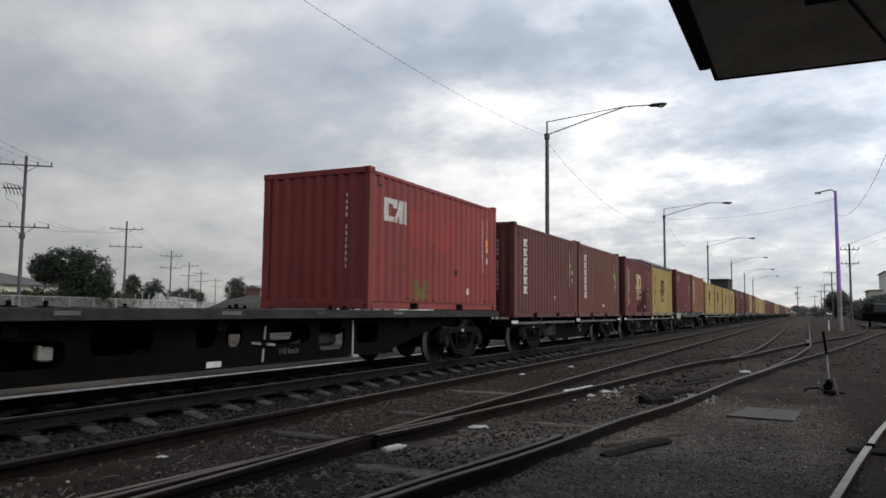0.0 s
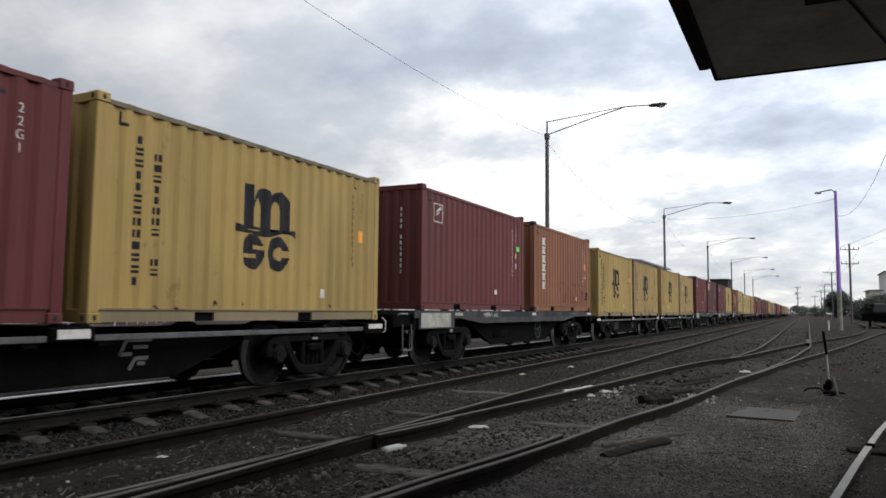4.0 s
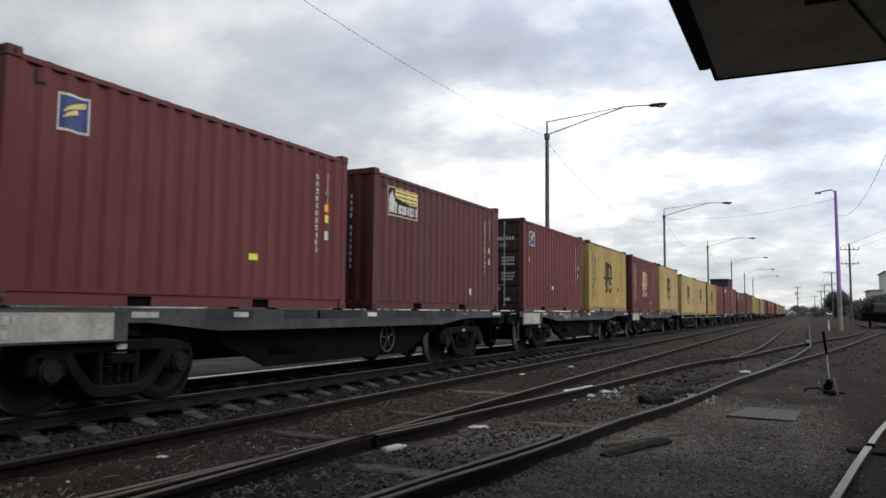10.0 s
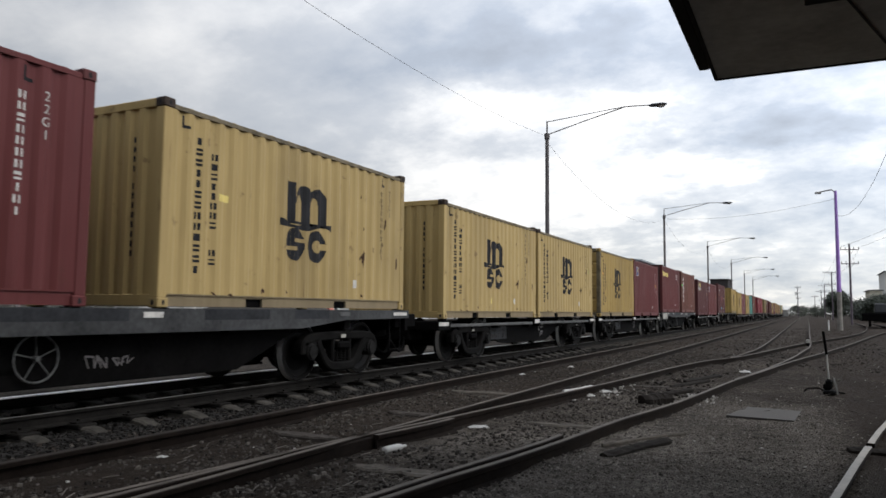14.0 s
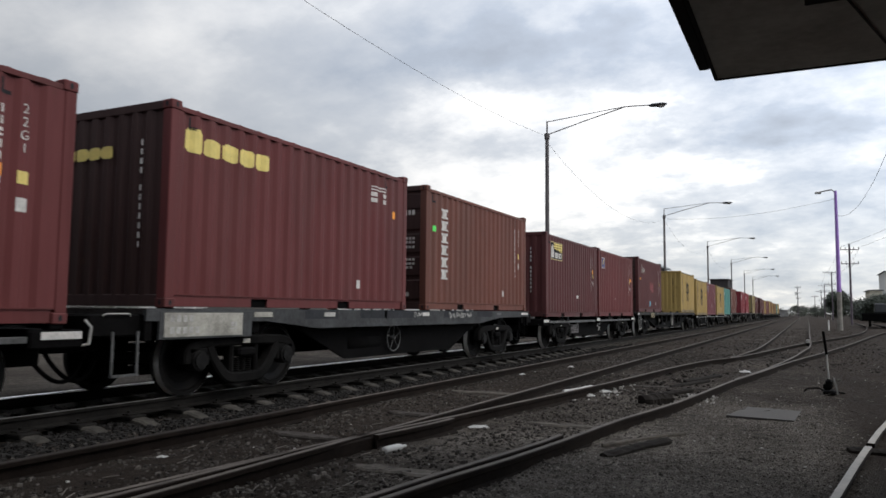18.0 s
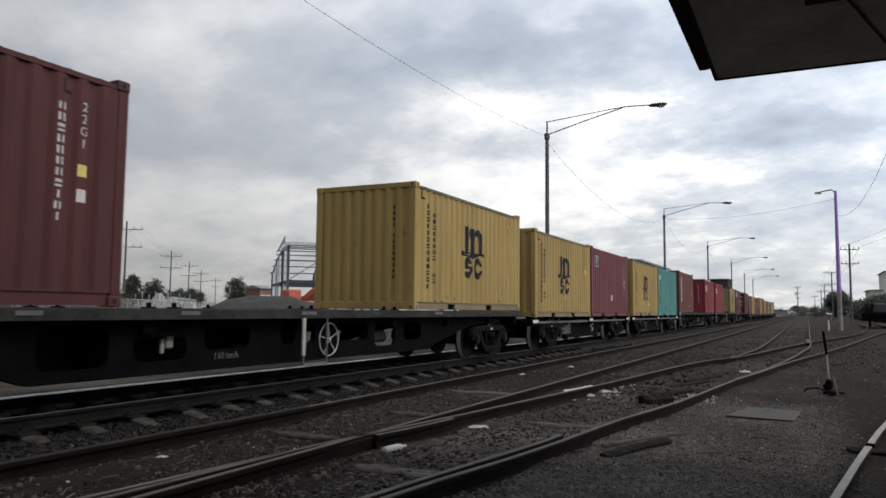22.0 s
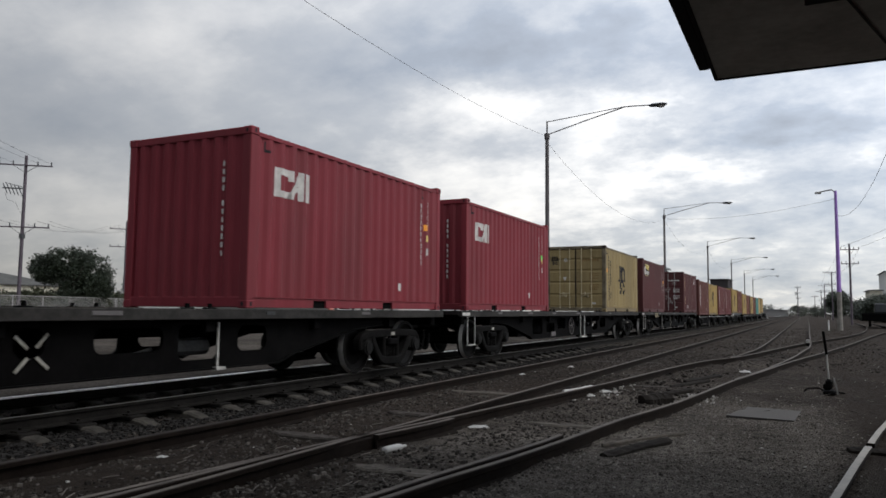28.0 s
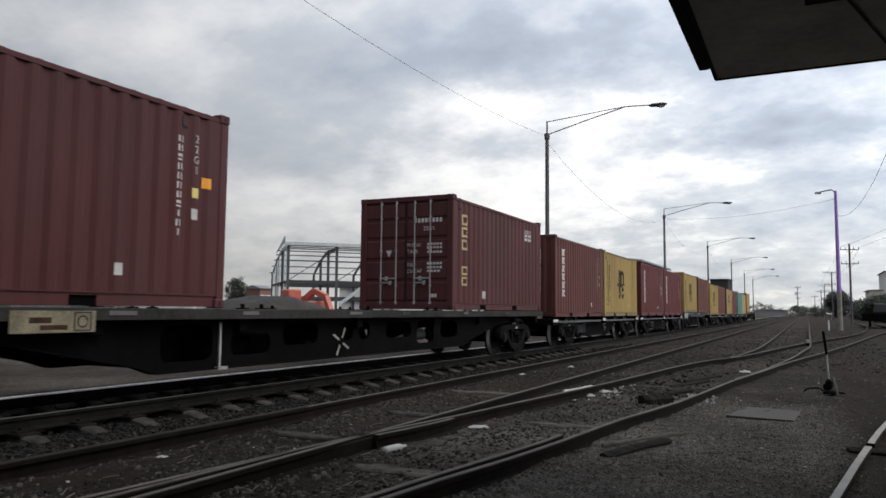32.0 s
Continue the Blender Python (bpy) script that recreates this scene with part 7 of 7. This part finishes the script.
def steel_frame():
    """Unfinished portal frame hall, standing at an angle to the line."""
    w = thing("steel_frame_building", "unfinished steel frame building with curved rafters", "building", m=pose(-57.0, 73.0, -0.2, 0, 0, 45))
    long, deep, top = 36.0, 18.0, 9.1
    n = 6

    def height(y):
        return top - 2.6 * max(0.0, (y - 6) / 12) ** 1.6
    for k in range(n + 1):
        x = long * k / n
        for y in (0.0, 6.0, 12.0, 18.0):
            part("column", Mesh().box(x - 0.15, x + 0.15, y - 0.15, y + 0.15, 0, height(y)), M_STEELD if y else M_STEELG, w)
        m = Mesh().bent([(x, deep * j / 9, height(deep * j / 9) - 0.15) for j in range(10)], 0.18, 0.35)
        part("rafter", m, M_STEELG if k else M_STEELW, w, "curved roof rafter")
        part("floor_beam", Mesh().box(x - 0.1, x + 0.1, 0, deep, 4.6, 4.85), M_STEELD, w)
    for y in (0.0, 6.0, 12.0, 18.0):
        for z in (2.7, 4.7):
            part("tie_beam", Mesh().box(0, long, y - 0.1, y + 0.1, z - 0.18, z + 0.18), M_STEELD, w)
    for j in range(8):
        y = deep * j / 7
        part("purlin", Mesh().box(-0.4, long, y - 0.06, y + 0.06, height(y) - 0.02, height(y) + 0.12), M_STEELG, w)
    for z in (5.7, 6.5, 7.3):
        part("girt", Mesh().box(0, long, -0.22, -0.16, z - 0.05, z + 0.05), M_STEELG, w)
    for j in range(7):
        y = 1.2 + j * 2.6
        part("mullion", Mesh().box(-0.1, 0.05, y - 0.06, y + 0.06, 0, height(y)), M_STEELW, w)
    part("roof_edge", Mesh().box(-0.5, long, -0.6, 0.3, top + 0.05, top + 0.45), M_STEELW, w, "pale roof edge sheeting")
    part("end_screen", Mesh().loft([[(-0.5, y, z), (-0.4, y, z), (-0.4, y + 0.05, z), (-0.5, y + 0.05, z)] for y, z in ((0.0, top + 1.1), (0.0, top + 0.4))]).prism_x([(0, top + 0.4), (0, top + 1.2), (9, height(9) + 0.1), (9, height(9))], -0.5, -0.45), M_STEELW, w, "pale raking end screen")
    for k, mat in ((1, M_STEELW), (2, M_STEELD), (3, M_STEELW), (4, M_STEELD)):
        x = 3.0 + 6.5 * k
        pts = [(x - 4.5 + 4.5 * math.sin(t) * 1.6, -0.5, 1.2 + 7.4 * (1 - math.cos(t)) ** 0.55) for t in [i * math.pi / 18 for i in range(1, 10)]]
        m = Mesh().bent(pts, 0.2, 0.4)
        part("curved_rafter", m, mat, w, "curved steel rafter")
    for k in range(5):
        x = 6.0 * k
        part("brace", Mesh().beam((x, 0, 4.8), (x + 6, 0, 8.8), 0.09, 0.09), M_STEELD, w)
    part("back_wall", Mesh().box(10, long, deep + 0.3, deep + 0.5, 0, 5.2), M_WALLW, w, "pale precast wall panel")
    part("site_hut", Mesh().box(13, 17, -4.0, -2.0, 0.2, 3.0, 0.05), M_WALLW, w, "pale site hut")


steel_frame()


def machine():
    w = thing("orange_excavator", "orange tracked machine on a dirt mound", "excavator", m=pose(-45.6, 60.4, 0.0, 0, 0, 66))
    part("track", Mesh().box(-0.9, -0.5, -2.0, 2.0, 0.0, 0.6, 0.15), M_STEELD, w)
    part("track", Mesh().box(0.5, 0.9, -2.0, 2.0, 0.0, 0.6, 0.15), M_STEELD, w)
    part("body", Mesh().box(-0.9, 0.9, -1.8, 1.6, 0.6, 1.25, 0.1), M_ORMACH, w)
    part("cab", Mesh().box(-0.8, 0.2, 0.1, 1.2, 1.25, 2.0, 0.08), M_ORMACH, w)
    boom = Mesh()
    pts = [(0.5, 0.6, 1.2), (0.5, -1.0, 1.9), (0.5, -2.4, 1.5), (0.5, -3.0, 0.6)]
    for p, q in zip(pts, pts[1:]):
        boom.beam(p, q, 0.3, 0.35)
    part("boom", boom, M_ORMACH, w)
    part("blade", Mesh().box(-1.1, 1.1, 2.1, 2.3, 0.1, 0.8, 0.05), M_ORMACH, w)
    for p in w.children:
        p.data.transform(Matrix.Scale(1.55, 4))


machine()


def mound():
    m = Mesh()
    rings = []
    rng = random.Random(2)
    for s in range(9):
        t = s / 8
        ring = []
        for k in range(40):
            a = k * math.tau / 40
            rr = (1 - t) ** 0.75
            jag = 1 + 0.12 * noise.noise((math.cos(a) * 2, math.sin(a) * 2, t * 3))
            ring.append((-42 + 4.0 * math.cos(a) * rr * jag, 51.5 + 11.0 * math.sin(a) * rr * jag, -0.3 + 2.55 * (1 - (1 - t) ** 1.6) + 0.5 * t * noise.noise((4.0 * math.cos(a) * rr, 5.0 * math.sin(a) * rr, 9.0))))
        rings.append(ring)
    m.loft(rings)
    single("dirt_mound", m, M_DIRT, "long heap of dark excavated dirt", "dirt heap", smooth=True)


mound()


def wrapped_stack(x, y, w, d, h, seed):
    rng = random.Random(seed)
    m = Mesh()
    rings = []
    for t in (0, 0.15, 0.4, 0.7, 0.9, 1.0):
        ring = []
        for k in range(18):
            a = k * math.tau / 18
            q = (1 - 0.86 * t ** 0.8) * (1 + rng.uniform(-0.14, 0.14))
            ring.append((x + w * q * math.cos(a), y + d * q * math.sin(a), -0.3 + h * t))
        rings.append(ring)
    m.loft(rings)
    single("sheeted_mound", m, M_SHEETING, "pale pointed mound under dusty white sheeting", "mound", "sheeted mounds")


for i, (x, y, w, h) in enumerate(((-70, 58.0, 1.6, 4.2), (-70.5, 60.0, 1.3, 3.2), (-71, 66.0, 2.6, 3.2), (-72, 69.0, 2.2, 2.8), (-70, 63.0, 1.4, 2.4), (-73, 72.5, 1.8, 2.4))):
    wrapped_stack(x, y, w * 0.8, w, h, i)
for i in range(10):
    t = i / 9
    single("white_post", Mesh().cyl((-66 - 6 * t, 58 + 14 * t, -0.3), (-66 - 6 * t, 58 + 14 * t, 2.6 + 0.4 * (i % 2)), 0.06, 6), M_SHEETING, "thin pale post beside stacked material", "post", "pale posts")

# far side of the yard: earth strip and grass along the road
def hedge():
    """Scrubby bushes in an uneven row behind the fence."""
    rng = random.Random(77)
    V, F = [], []
    for k in range(1000):
        t = rng.random()
        tall = 2.35 + 0.7 * noise.noise((t * 9, 0.0, 4.0))
        c = Vector((-56.5 + 3.5 * t + rng.uniform(-0.7, 0.7), 31.0 + 15.0 * t, -0.2 + tall * rng.random() ** 0.7))
        for j in range(26):
            q = c + Vector((rng.gauss(0, 1), rng.gauss(0, 1), rng.gauss(0, 0.7))) * 0.26
            u = Vector((rng.uniform(-1, 1), rng.uniform(-1, 1), rng.uniform(-0.6, 0.6))).normalized() * rng.uniform(0.08, 0.17)
            w = u.orthogonal().normalized() * rng.uniform(0.04, 0.09)
            n = len(V)
            V += [tuple(q - u), tuple(q + w), tuple(q + u), tuple(q - w)]
            F.append((n, n + 1, n + 2, n + 3))
    me = bpy.data.meshes.new("hedge")
    me.from_pydata(V, [], F)
    me.materials.append(None)
    single("hedge", me, M_GRASS, "scrubby olive-green hedge behind the mesh fence", "hedge", kind="stuff")


hedge()


# right of the yard
def purple_lamp():
    w = thing("purple_lamp_post", "tall purple-grey lamp post with short bent arm", "lamp post", m=pose(2.30, 64.0, -0.15))
    part("pole", Mesh().cyl((0, 0, 0), (0, 0, 2.95), 0.19, 12, 0.17), M_PALEPOST, w, "pale weathered lower pole")
    # purple of the upper pole is partly lens fringing put into the paint
    part("upper_pole", Mesh().cyl((0, 0, 2.95), (-0.02, 0, 10.75), 0.165, 12, 0.10), M_PURPLE, w, "purple upper pole")
    part("arm", Mesh().tube([(0, 0, 10.6), (-0.3, 0, 10.85), (-1.2, 0, 10.7)], 0.05), M_POLE, w)
    part("lamp_head", Mesh().box(-1.45, -1.0, -0.14, 0.14, 10.58, 10.74, 0.04), M_GALV, w)


purple_lamp()
power_pole(4.72, 98.0, 9.6, ((8.9, 0.98), (7.25, 0.92)), 10, extra=False)
power_pole(4.5, 158.0, 9.4, ((9.2, 1.5), (7.0, 1.2)), 5, extra=False)
power_pole(4.6, 226.0, 9.4, ((9.0, 1.5), (7.6, 1.2)), 5, extra=False)
power_pole(4.8, 288.0, 9.4, ((9.0, 1.5),), 5, extra=False)
power_pole(-2.2, 250.0, 9.8, ((9.3, 1.2), (7.6, 1.2), (6.0, 1.0)), 50, extra=True)
power_pole(3.6, 368.0, 9.4, ((9.0, 1.5),), 5, extra=False)
for k in (-1.1, 1.1):
    m = Mesh()
    for a, b in (((13.0, 30.0, 10.5), (4.72 + k, 98.0, 8.9)), ((4.72 + k, 98.0, 8.9), (4.5 + k, 158.0, 9.0)), ((4.5 + k, 158, 9.0), (4.6 + k, 226, 8.8))):
        m.tube(catenary(a, b, 0.8, 10), 0.012, 4)
    single("yard_power_line", m, M_CABLE, "thin black power line over the yard edge", "cable", "yard power lines")


def parked_wagon():
    w = thing("parked_wagon", "dark low flat wagon parked on a siding", "freight wagon", m=pose(7.6, 75.0, 0, 0, 0, -4))
    part("deck", Mesh().box(-3.2, 3.2, 0.0, 9.0, 0.9, 1.25, 0.03), M_UNDER, w)
    part("load", Mesh().box(-2.2, 3.0, 1.0, 8.5, 1.25, 2.1, 0.1).box(-0.6, 2.8, 1.6, 7.8, 2.1, 2.5, 0.1), M_STEELD, w, "dark stacked load")
    for y in (1.5, 3.2, 6.0, 7.7):
        for x in (-2.6, 2.6):
            part("wheel", Mesh().cyl((x - 0.1, y, 0.42), (x + 0.1, y, 0.42), 0.42, 16), M_WHEEL, w)
    part("buffer_beam", Mesh().box(-3.2, 3.2, -0.1, 0.05, 0.55, 1.2, 0.03), M_UNDER, w)


parked_wagon()
single("yard_lamp_cable", Mesh().tube(catenary((LAMP_X, 75.6, 10.45), (2.27, 64.0, 10.0), 0.55), 0.010, 5), M_CABLE, "thin black cable crossing from lamp to lamp", "cable", "lamp cables")
single("yard_lamp_cable", Mesh().tube(catenary((2.3, 64.0, 8.72), (4.23, 37.3, 10.67), 1.67), 0.011, 5), M_CABLE, "thin black cable drooping from the purple lamp post", "cable", "lamp cables")

for x, y, h, r in ((1.51, 63.5, 0.60, 0.05), (5.3, 190, 1.4, 0.12), (5.2, 262, 1.3, 0.14)):
    single("marker_post", Mesh().cyl((x, y, -0.2), (x, y, h), r, 8).cyl((x, y, h), (x, y, h + 0.05), r * 0.7, 8), M_WALLW, "short white marker post in the yard", "post", "marker posts")


def point_lever():
    w = thing("point_lever", "weighted hand point lever standing in the yard", "point lever", m=pose(0.29, 13.18, -0.12))
    part("base", Mesh().box(-0.09, 0.09, -0.20, 0.20, 0.0, 0.07, 0.02).box(-0.05, 0.05, -0.10, 0.10, 0.08, 0.24, 0.03), M_UNDER, w)
    part("rod", Mesh().cyl((0, 0, 0.18), (-0.02, 0, 0.62), 0.013, 8), M_GALV, w, "pale lower rod")
    part("upper_rod", Mesh().cyl((-0.02, 0, 0.62), (-0.06, 0, 0.98), 0.020, 8), M_UNDER, w, "black upper rod")
    part("weight", Mesh().cyl((-0.04, -0.04, 0.12), (-0.04, 0.04, 0.12), 0.05, 14), M_UNDER, w)
    part("link", Mesh().beam((0.05, 0.05, 0.05), (0.22, 0.05, 0.02), 0.03, 0.025).tube([(-0.36, 0.1, 0.02), (-0.30, 0.1, 0.07), (-0.16, 0.05, 0.09), (-0.05, 0, 0.05)], 0.013), M_UNDER, w)
    part("bracket", Mesh().beam((0.07, 0, 0.26), (0.12, 0, 0.0), 0.022, 0.022), M_GALV, w)


point_lever()


def point_stand():
    w = thing("point_indicator", "small white point indicator between rails", "point indicator", m=pose(0.02, 32.3, -0.12))
    part("base", Mesh().box(-0.15, 0.15, -0.1, 0.1, 0, 0.12, 0.02), M_UNDER, w)
    part("disc", Mesh().box(-0.06, 0.06, -0.03, 0.03, 0.10, 0.26, 0.025), M_PLASTIC, w, "white indicator plate")


point_stand()

# ---- clutter on the ground ----
def bottle(x, y, turn, length, r):
    m = Mesh()
    rings = []
    for t, q in ((0.0, 0.6), (0.03, 0.95), (0.1, 1.0), (0.62, 1.0), (0.74, 0.85), (0.86, 0.45), (0.92, 0.38), (1.0, 0.38)):
        rings.append([(length * t - length / 2, r * q * math.cos(a), r + r * q * math.sin(a)) for a in [k * math.tau / 14 for k in range(14)]])
    single("plastic_bottle", m.loft(rings), M_PLASTIC, "white plastic bottle lying on the stones", "bottle", m=pose(x, y, ground_z(x, y) - 0.005, 0, 0, turn), smooth=True)


bottle(-3.33, 5.85, 82, 0.31, 0.036)


def rag(x, y, s, seed, flat=0.25, mat=M_PLASTIC):
    rng = random.Random(seed)
    n = 9
    v = []
    for j in range(n):
        for i in range(n):
            a, b = i / (n - 1) - 0.5, j / (n - 1) - 0.5
            h = max(0.0, 0.5 - math.hypot(a, b)) * flat + 0.35 * flat * noise.noise((a * 5 + seed, b * 5, 0))
            v.append((a * s * 1.5 + rng.uniform(-0.02, 0.02) * s, b * s + rng.uniform(-0.03, 0.03) * s, max(0.0, h) * s))
    v += [(p[0], p[1], -0.01) for p in v]
    f = [(j * n + i, j * n + i + 1, (j + 1) * n + i + 1, (j + 1) * n + i) for j in range(n - 1) for i in range(n - 1)]
    f += [tuple(k + n * n for k in reversed(q)) for q in f]
    rim = [i for i in range(n)] + [j * n + n - 1 for j in range(1, n)] + [(n - 1) * n + i for i in range(n - 2, -1, -1)] + [j * n for j in range(n - 2, 0, -1)]
    for a, b in zip(rim, rim[1:] + rim[:1]):
        f.append((a, b, b + n * n, a + n * n))
    single("crumpled_bag", Mesh().add(v, f), mat, "crumpled white plastic bag on the ground", "litter", "crumpled bags", m=pose(x, y, ground_z(x, y) + 0.005, 0, 0, rng.uniform(0, 180)))


rag(-3.28, 7.60, 0.15, 1)
for i, (x, y, s) in enumerate(((-3.10, 10.7, 0.11), (-2.96, 11.1, 0.13), (-2.86, 11.6, 0.13), (-2.4, 12.2, 0.12), (-3.02, 10.5, 0.10), (-2.2, 12.9, 0.06), (-1.95, 14.2, 0.08),
                               (-4.9, 16.7, 0.14), (-5.2, 14.3, 0.12), (-4.35, 10.3, 0.1), (-5.9, 5.0, 0.05), (-5.0, 4.75, 0.06), (-5.55, 10.2, 0.2), (-6.4, 5.3, 0.07), (-1.2, 17.0, 0.2), (0.5, 16.0, 0.12), (1.3, 14.0, 0.1))):
    rag(x, y, s, 20 + i, 0.4, M_PLASTIC if i % 3 else M_CONC)


def plank(x, y, length, wide, thick, turn, mat, label, tilt=0.0):
    """A weathered length of timber, split and worn unevenly."""
    rng = random.Random(int(x * 100 + y * 10))
    n = 14
    rings = []
    for i in range(n + 1):
        t = i / n
        end = min(1.0, 0.62 + 5 * min(t, 1 - t))
        lo, hi = -wide / 2 * end * rng.uniform(0.9, 1.04), wide / 2 * end * rng.uniform(0.9, 1.04)
        bend = 0.02 * math.sin(t * 5 + x)
        h = thick * rng.uniform(0.88, 1.03)
        px = length * (t - 0.5) + rng.uniform(-0.01, 0.01)
        rings.append([(px, lo + bend, 0), (px, hi + bend, 0), (px, hi * 0.9 + bend, h * rng.uniform(0.6, 0.9)), (px, hi * 0.3 + bend, h), (px, lo * 0.4 + bend, h * rng.uniform(0.8, 1.0)), (px, lo * 0.95 + bend, h * 0.6)])
    single("old_timber", Mesh().loft(rings), mat, label, "timber", "loose timbers", m=pose(x, y, ground_z(x, y) - 0.006, 0, tilt, turn))


plank(-1.44, 7.02, 1.04, 0.15, 0.055, 67, M_DARKWOOD, "charred old sleeper end lying on cinders", -1.5)
plank(-1.46, 7.50, 1.25, 0.04, 0.035, 61, M_PALETIMBER, "thin pale batten lying on cinders")
plank(-1.90, 10.60, 0.50, 0.26, 0.16, 50, M_DARKWOOD, "charred broken timber heap between rails")
plank(-1.85, 11.9, 1.1, 0.10, 0.07, 70, M_DARKWOOD, "charred broken timber heap between rails")
plank(-1.85, 13.6, 1.5, 0.09, 0.06, 72, M_DARKWOOD, "charred broken timber between rails")
plank(-3.30, 11.75, 1.05, 0.05, 0.06, 79, M_PLASTIC, "white painted batten beside a rail")
plank(-1.78, 14.8, 1.7, 0.12, 0.06, 74, M_DARKWOOD, "charred broken timber between rails")


def cover_plate():
    m = Mesh().loft([[(-0.84 * 1 + dx, y + dy, z) for dx, y, dy in ((-0.07, 9.70, 0), (0.68, 9.61, 0), (0.748, 10.60, 0), (0.11, 10.72, 0))] for z in (-0.16, -0.100)])
    single("concrete_cover", m, plain("pale_cover_concrete", (0.046, 0.041, 0.036), 0.9, 0, 0.25, 3), "flat pale concrete cover slab in the ground", "cover slab")


cover_plate()
plank(0.52, 7.9, 0.42, 0.16, 0.06, 10, M_DARKWOOD, "dark joint timber under the loading rail")


def canopy():
    """Eave of the building that the camera stands beside: soffit, fascia and gutter."""
    w = thing("station_canopy", "dark timber canopy with fascia board overhead", "canopy")
    h = 1.14 + 2.2
    part("soffit", Mesh().loft([[(-0.71, y, z), (6.0, y - (0.0 if y < 0 else -0.03), z)] + [(6.0, y, z + 0.06), (-0.71, y, z + 0.06)] for y, z in ((-34.0, h), (7.25, h))]), M_EAVE, w, "dark ribbed soffit")
    part("fascia", Mesh().box(-0.815, -0.72, -34.0, 6.93, h - 0.005, h + 0.16, 0.006), M_EAVE2, w)
    part("end_fascia", Mesh().box(-0.71, 6.0, 7.25, 7.29, h - 0.01, h + 0.17, 0.004), M_EAVE2, w)
    part("edge_trim", Mesh().box(-0.715, -0.685, -6.0, 7.25, h - 0.018, h + 0.0, 0.003), M_EAVE2, w)
    part("cross_batten", Mesh().box(0.05, 1.2, 5.45, 5.60, h - 0.06, h - 0.002, 0.006), M_EAVE2, w)
    part("conduit", Mesh().cyl((0.32, 5.70, h - 0.015), (0.66, 6.85, h - 0.015), 0.010, 6), M_GREY, w, "thin pale conduit")
    # unseen wall and roof, added to keep low sky off the train
    part("wall", Mesh().box(4.2, 4.5, -34.0, 7.0, -0.2, h), M_BRICK, w, "unseen brick wall added under the canopy")
    part("roof", Mesh().loft([[(-0.71, y, h + 0.17), (9.4, y, h + 0.17), (3.6, y, h + 5.2)] for y in (-34.0, 7.25)]), M_ROOF, w, "unseen pitched roof added to block sky light")
    for y in (-5.0, 0.5, 6.0):
        part("bracket", Mesh().beam((4.2, y, h - 0.9), (3.2, y, h - 0.05), 0.10, 0.12), M_EAVE2, w)


canopy()
motions()
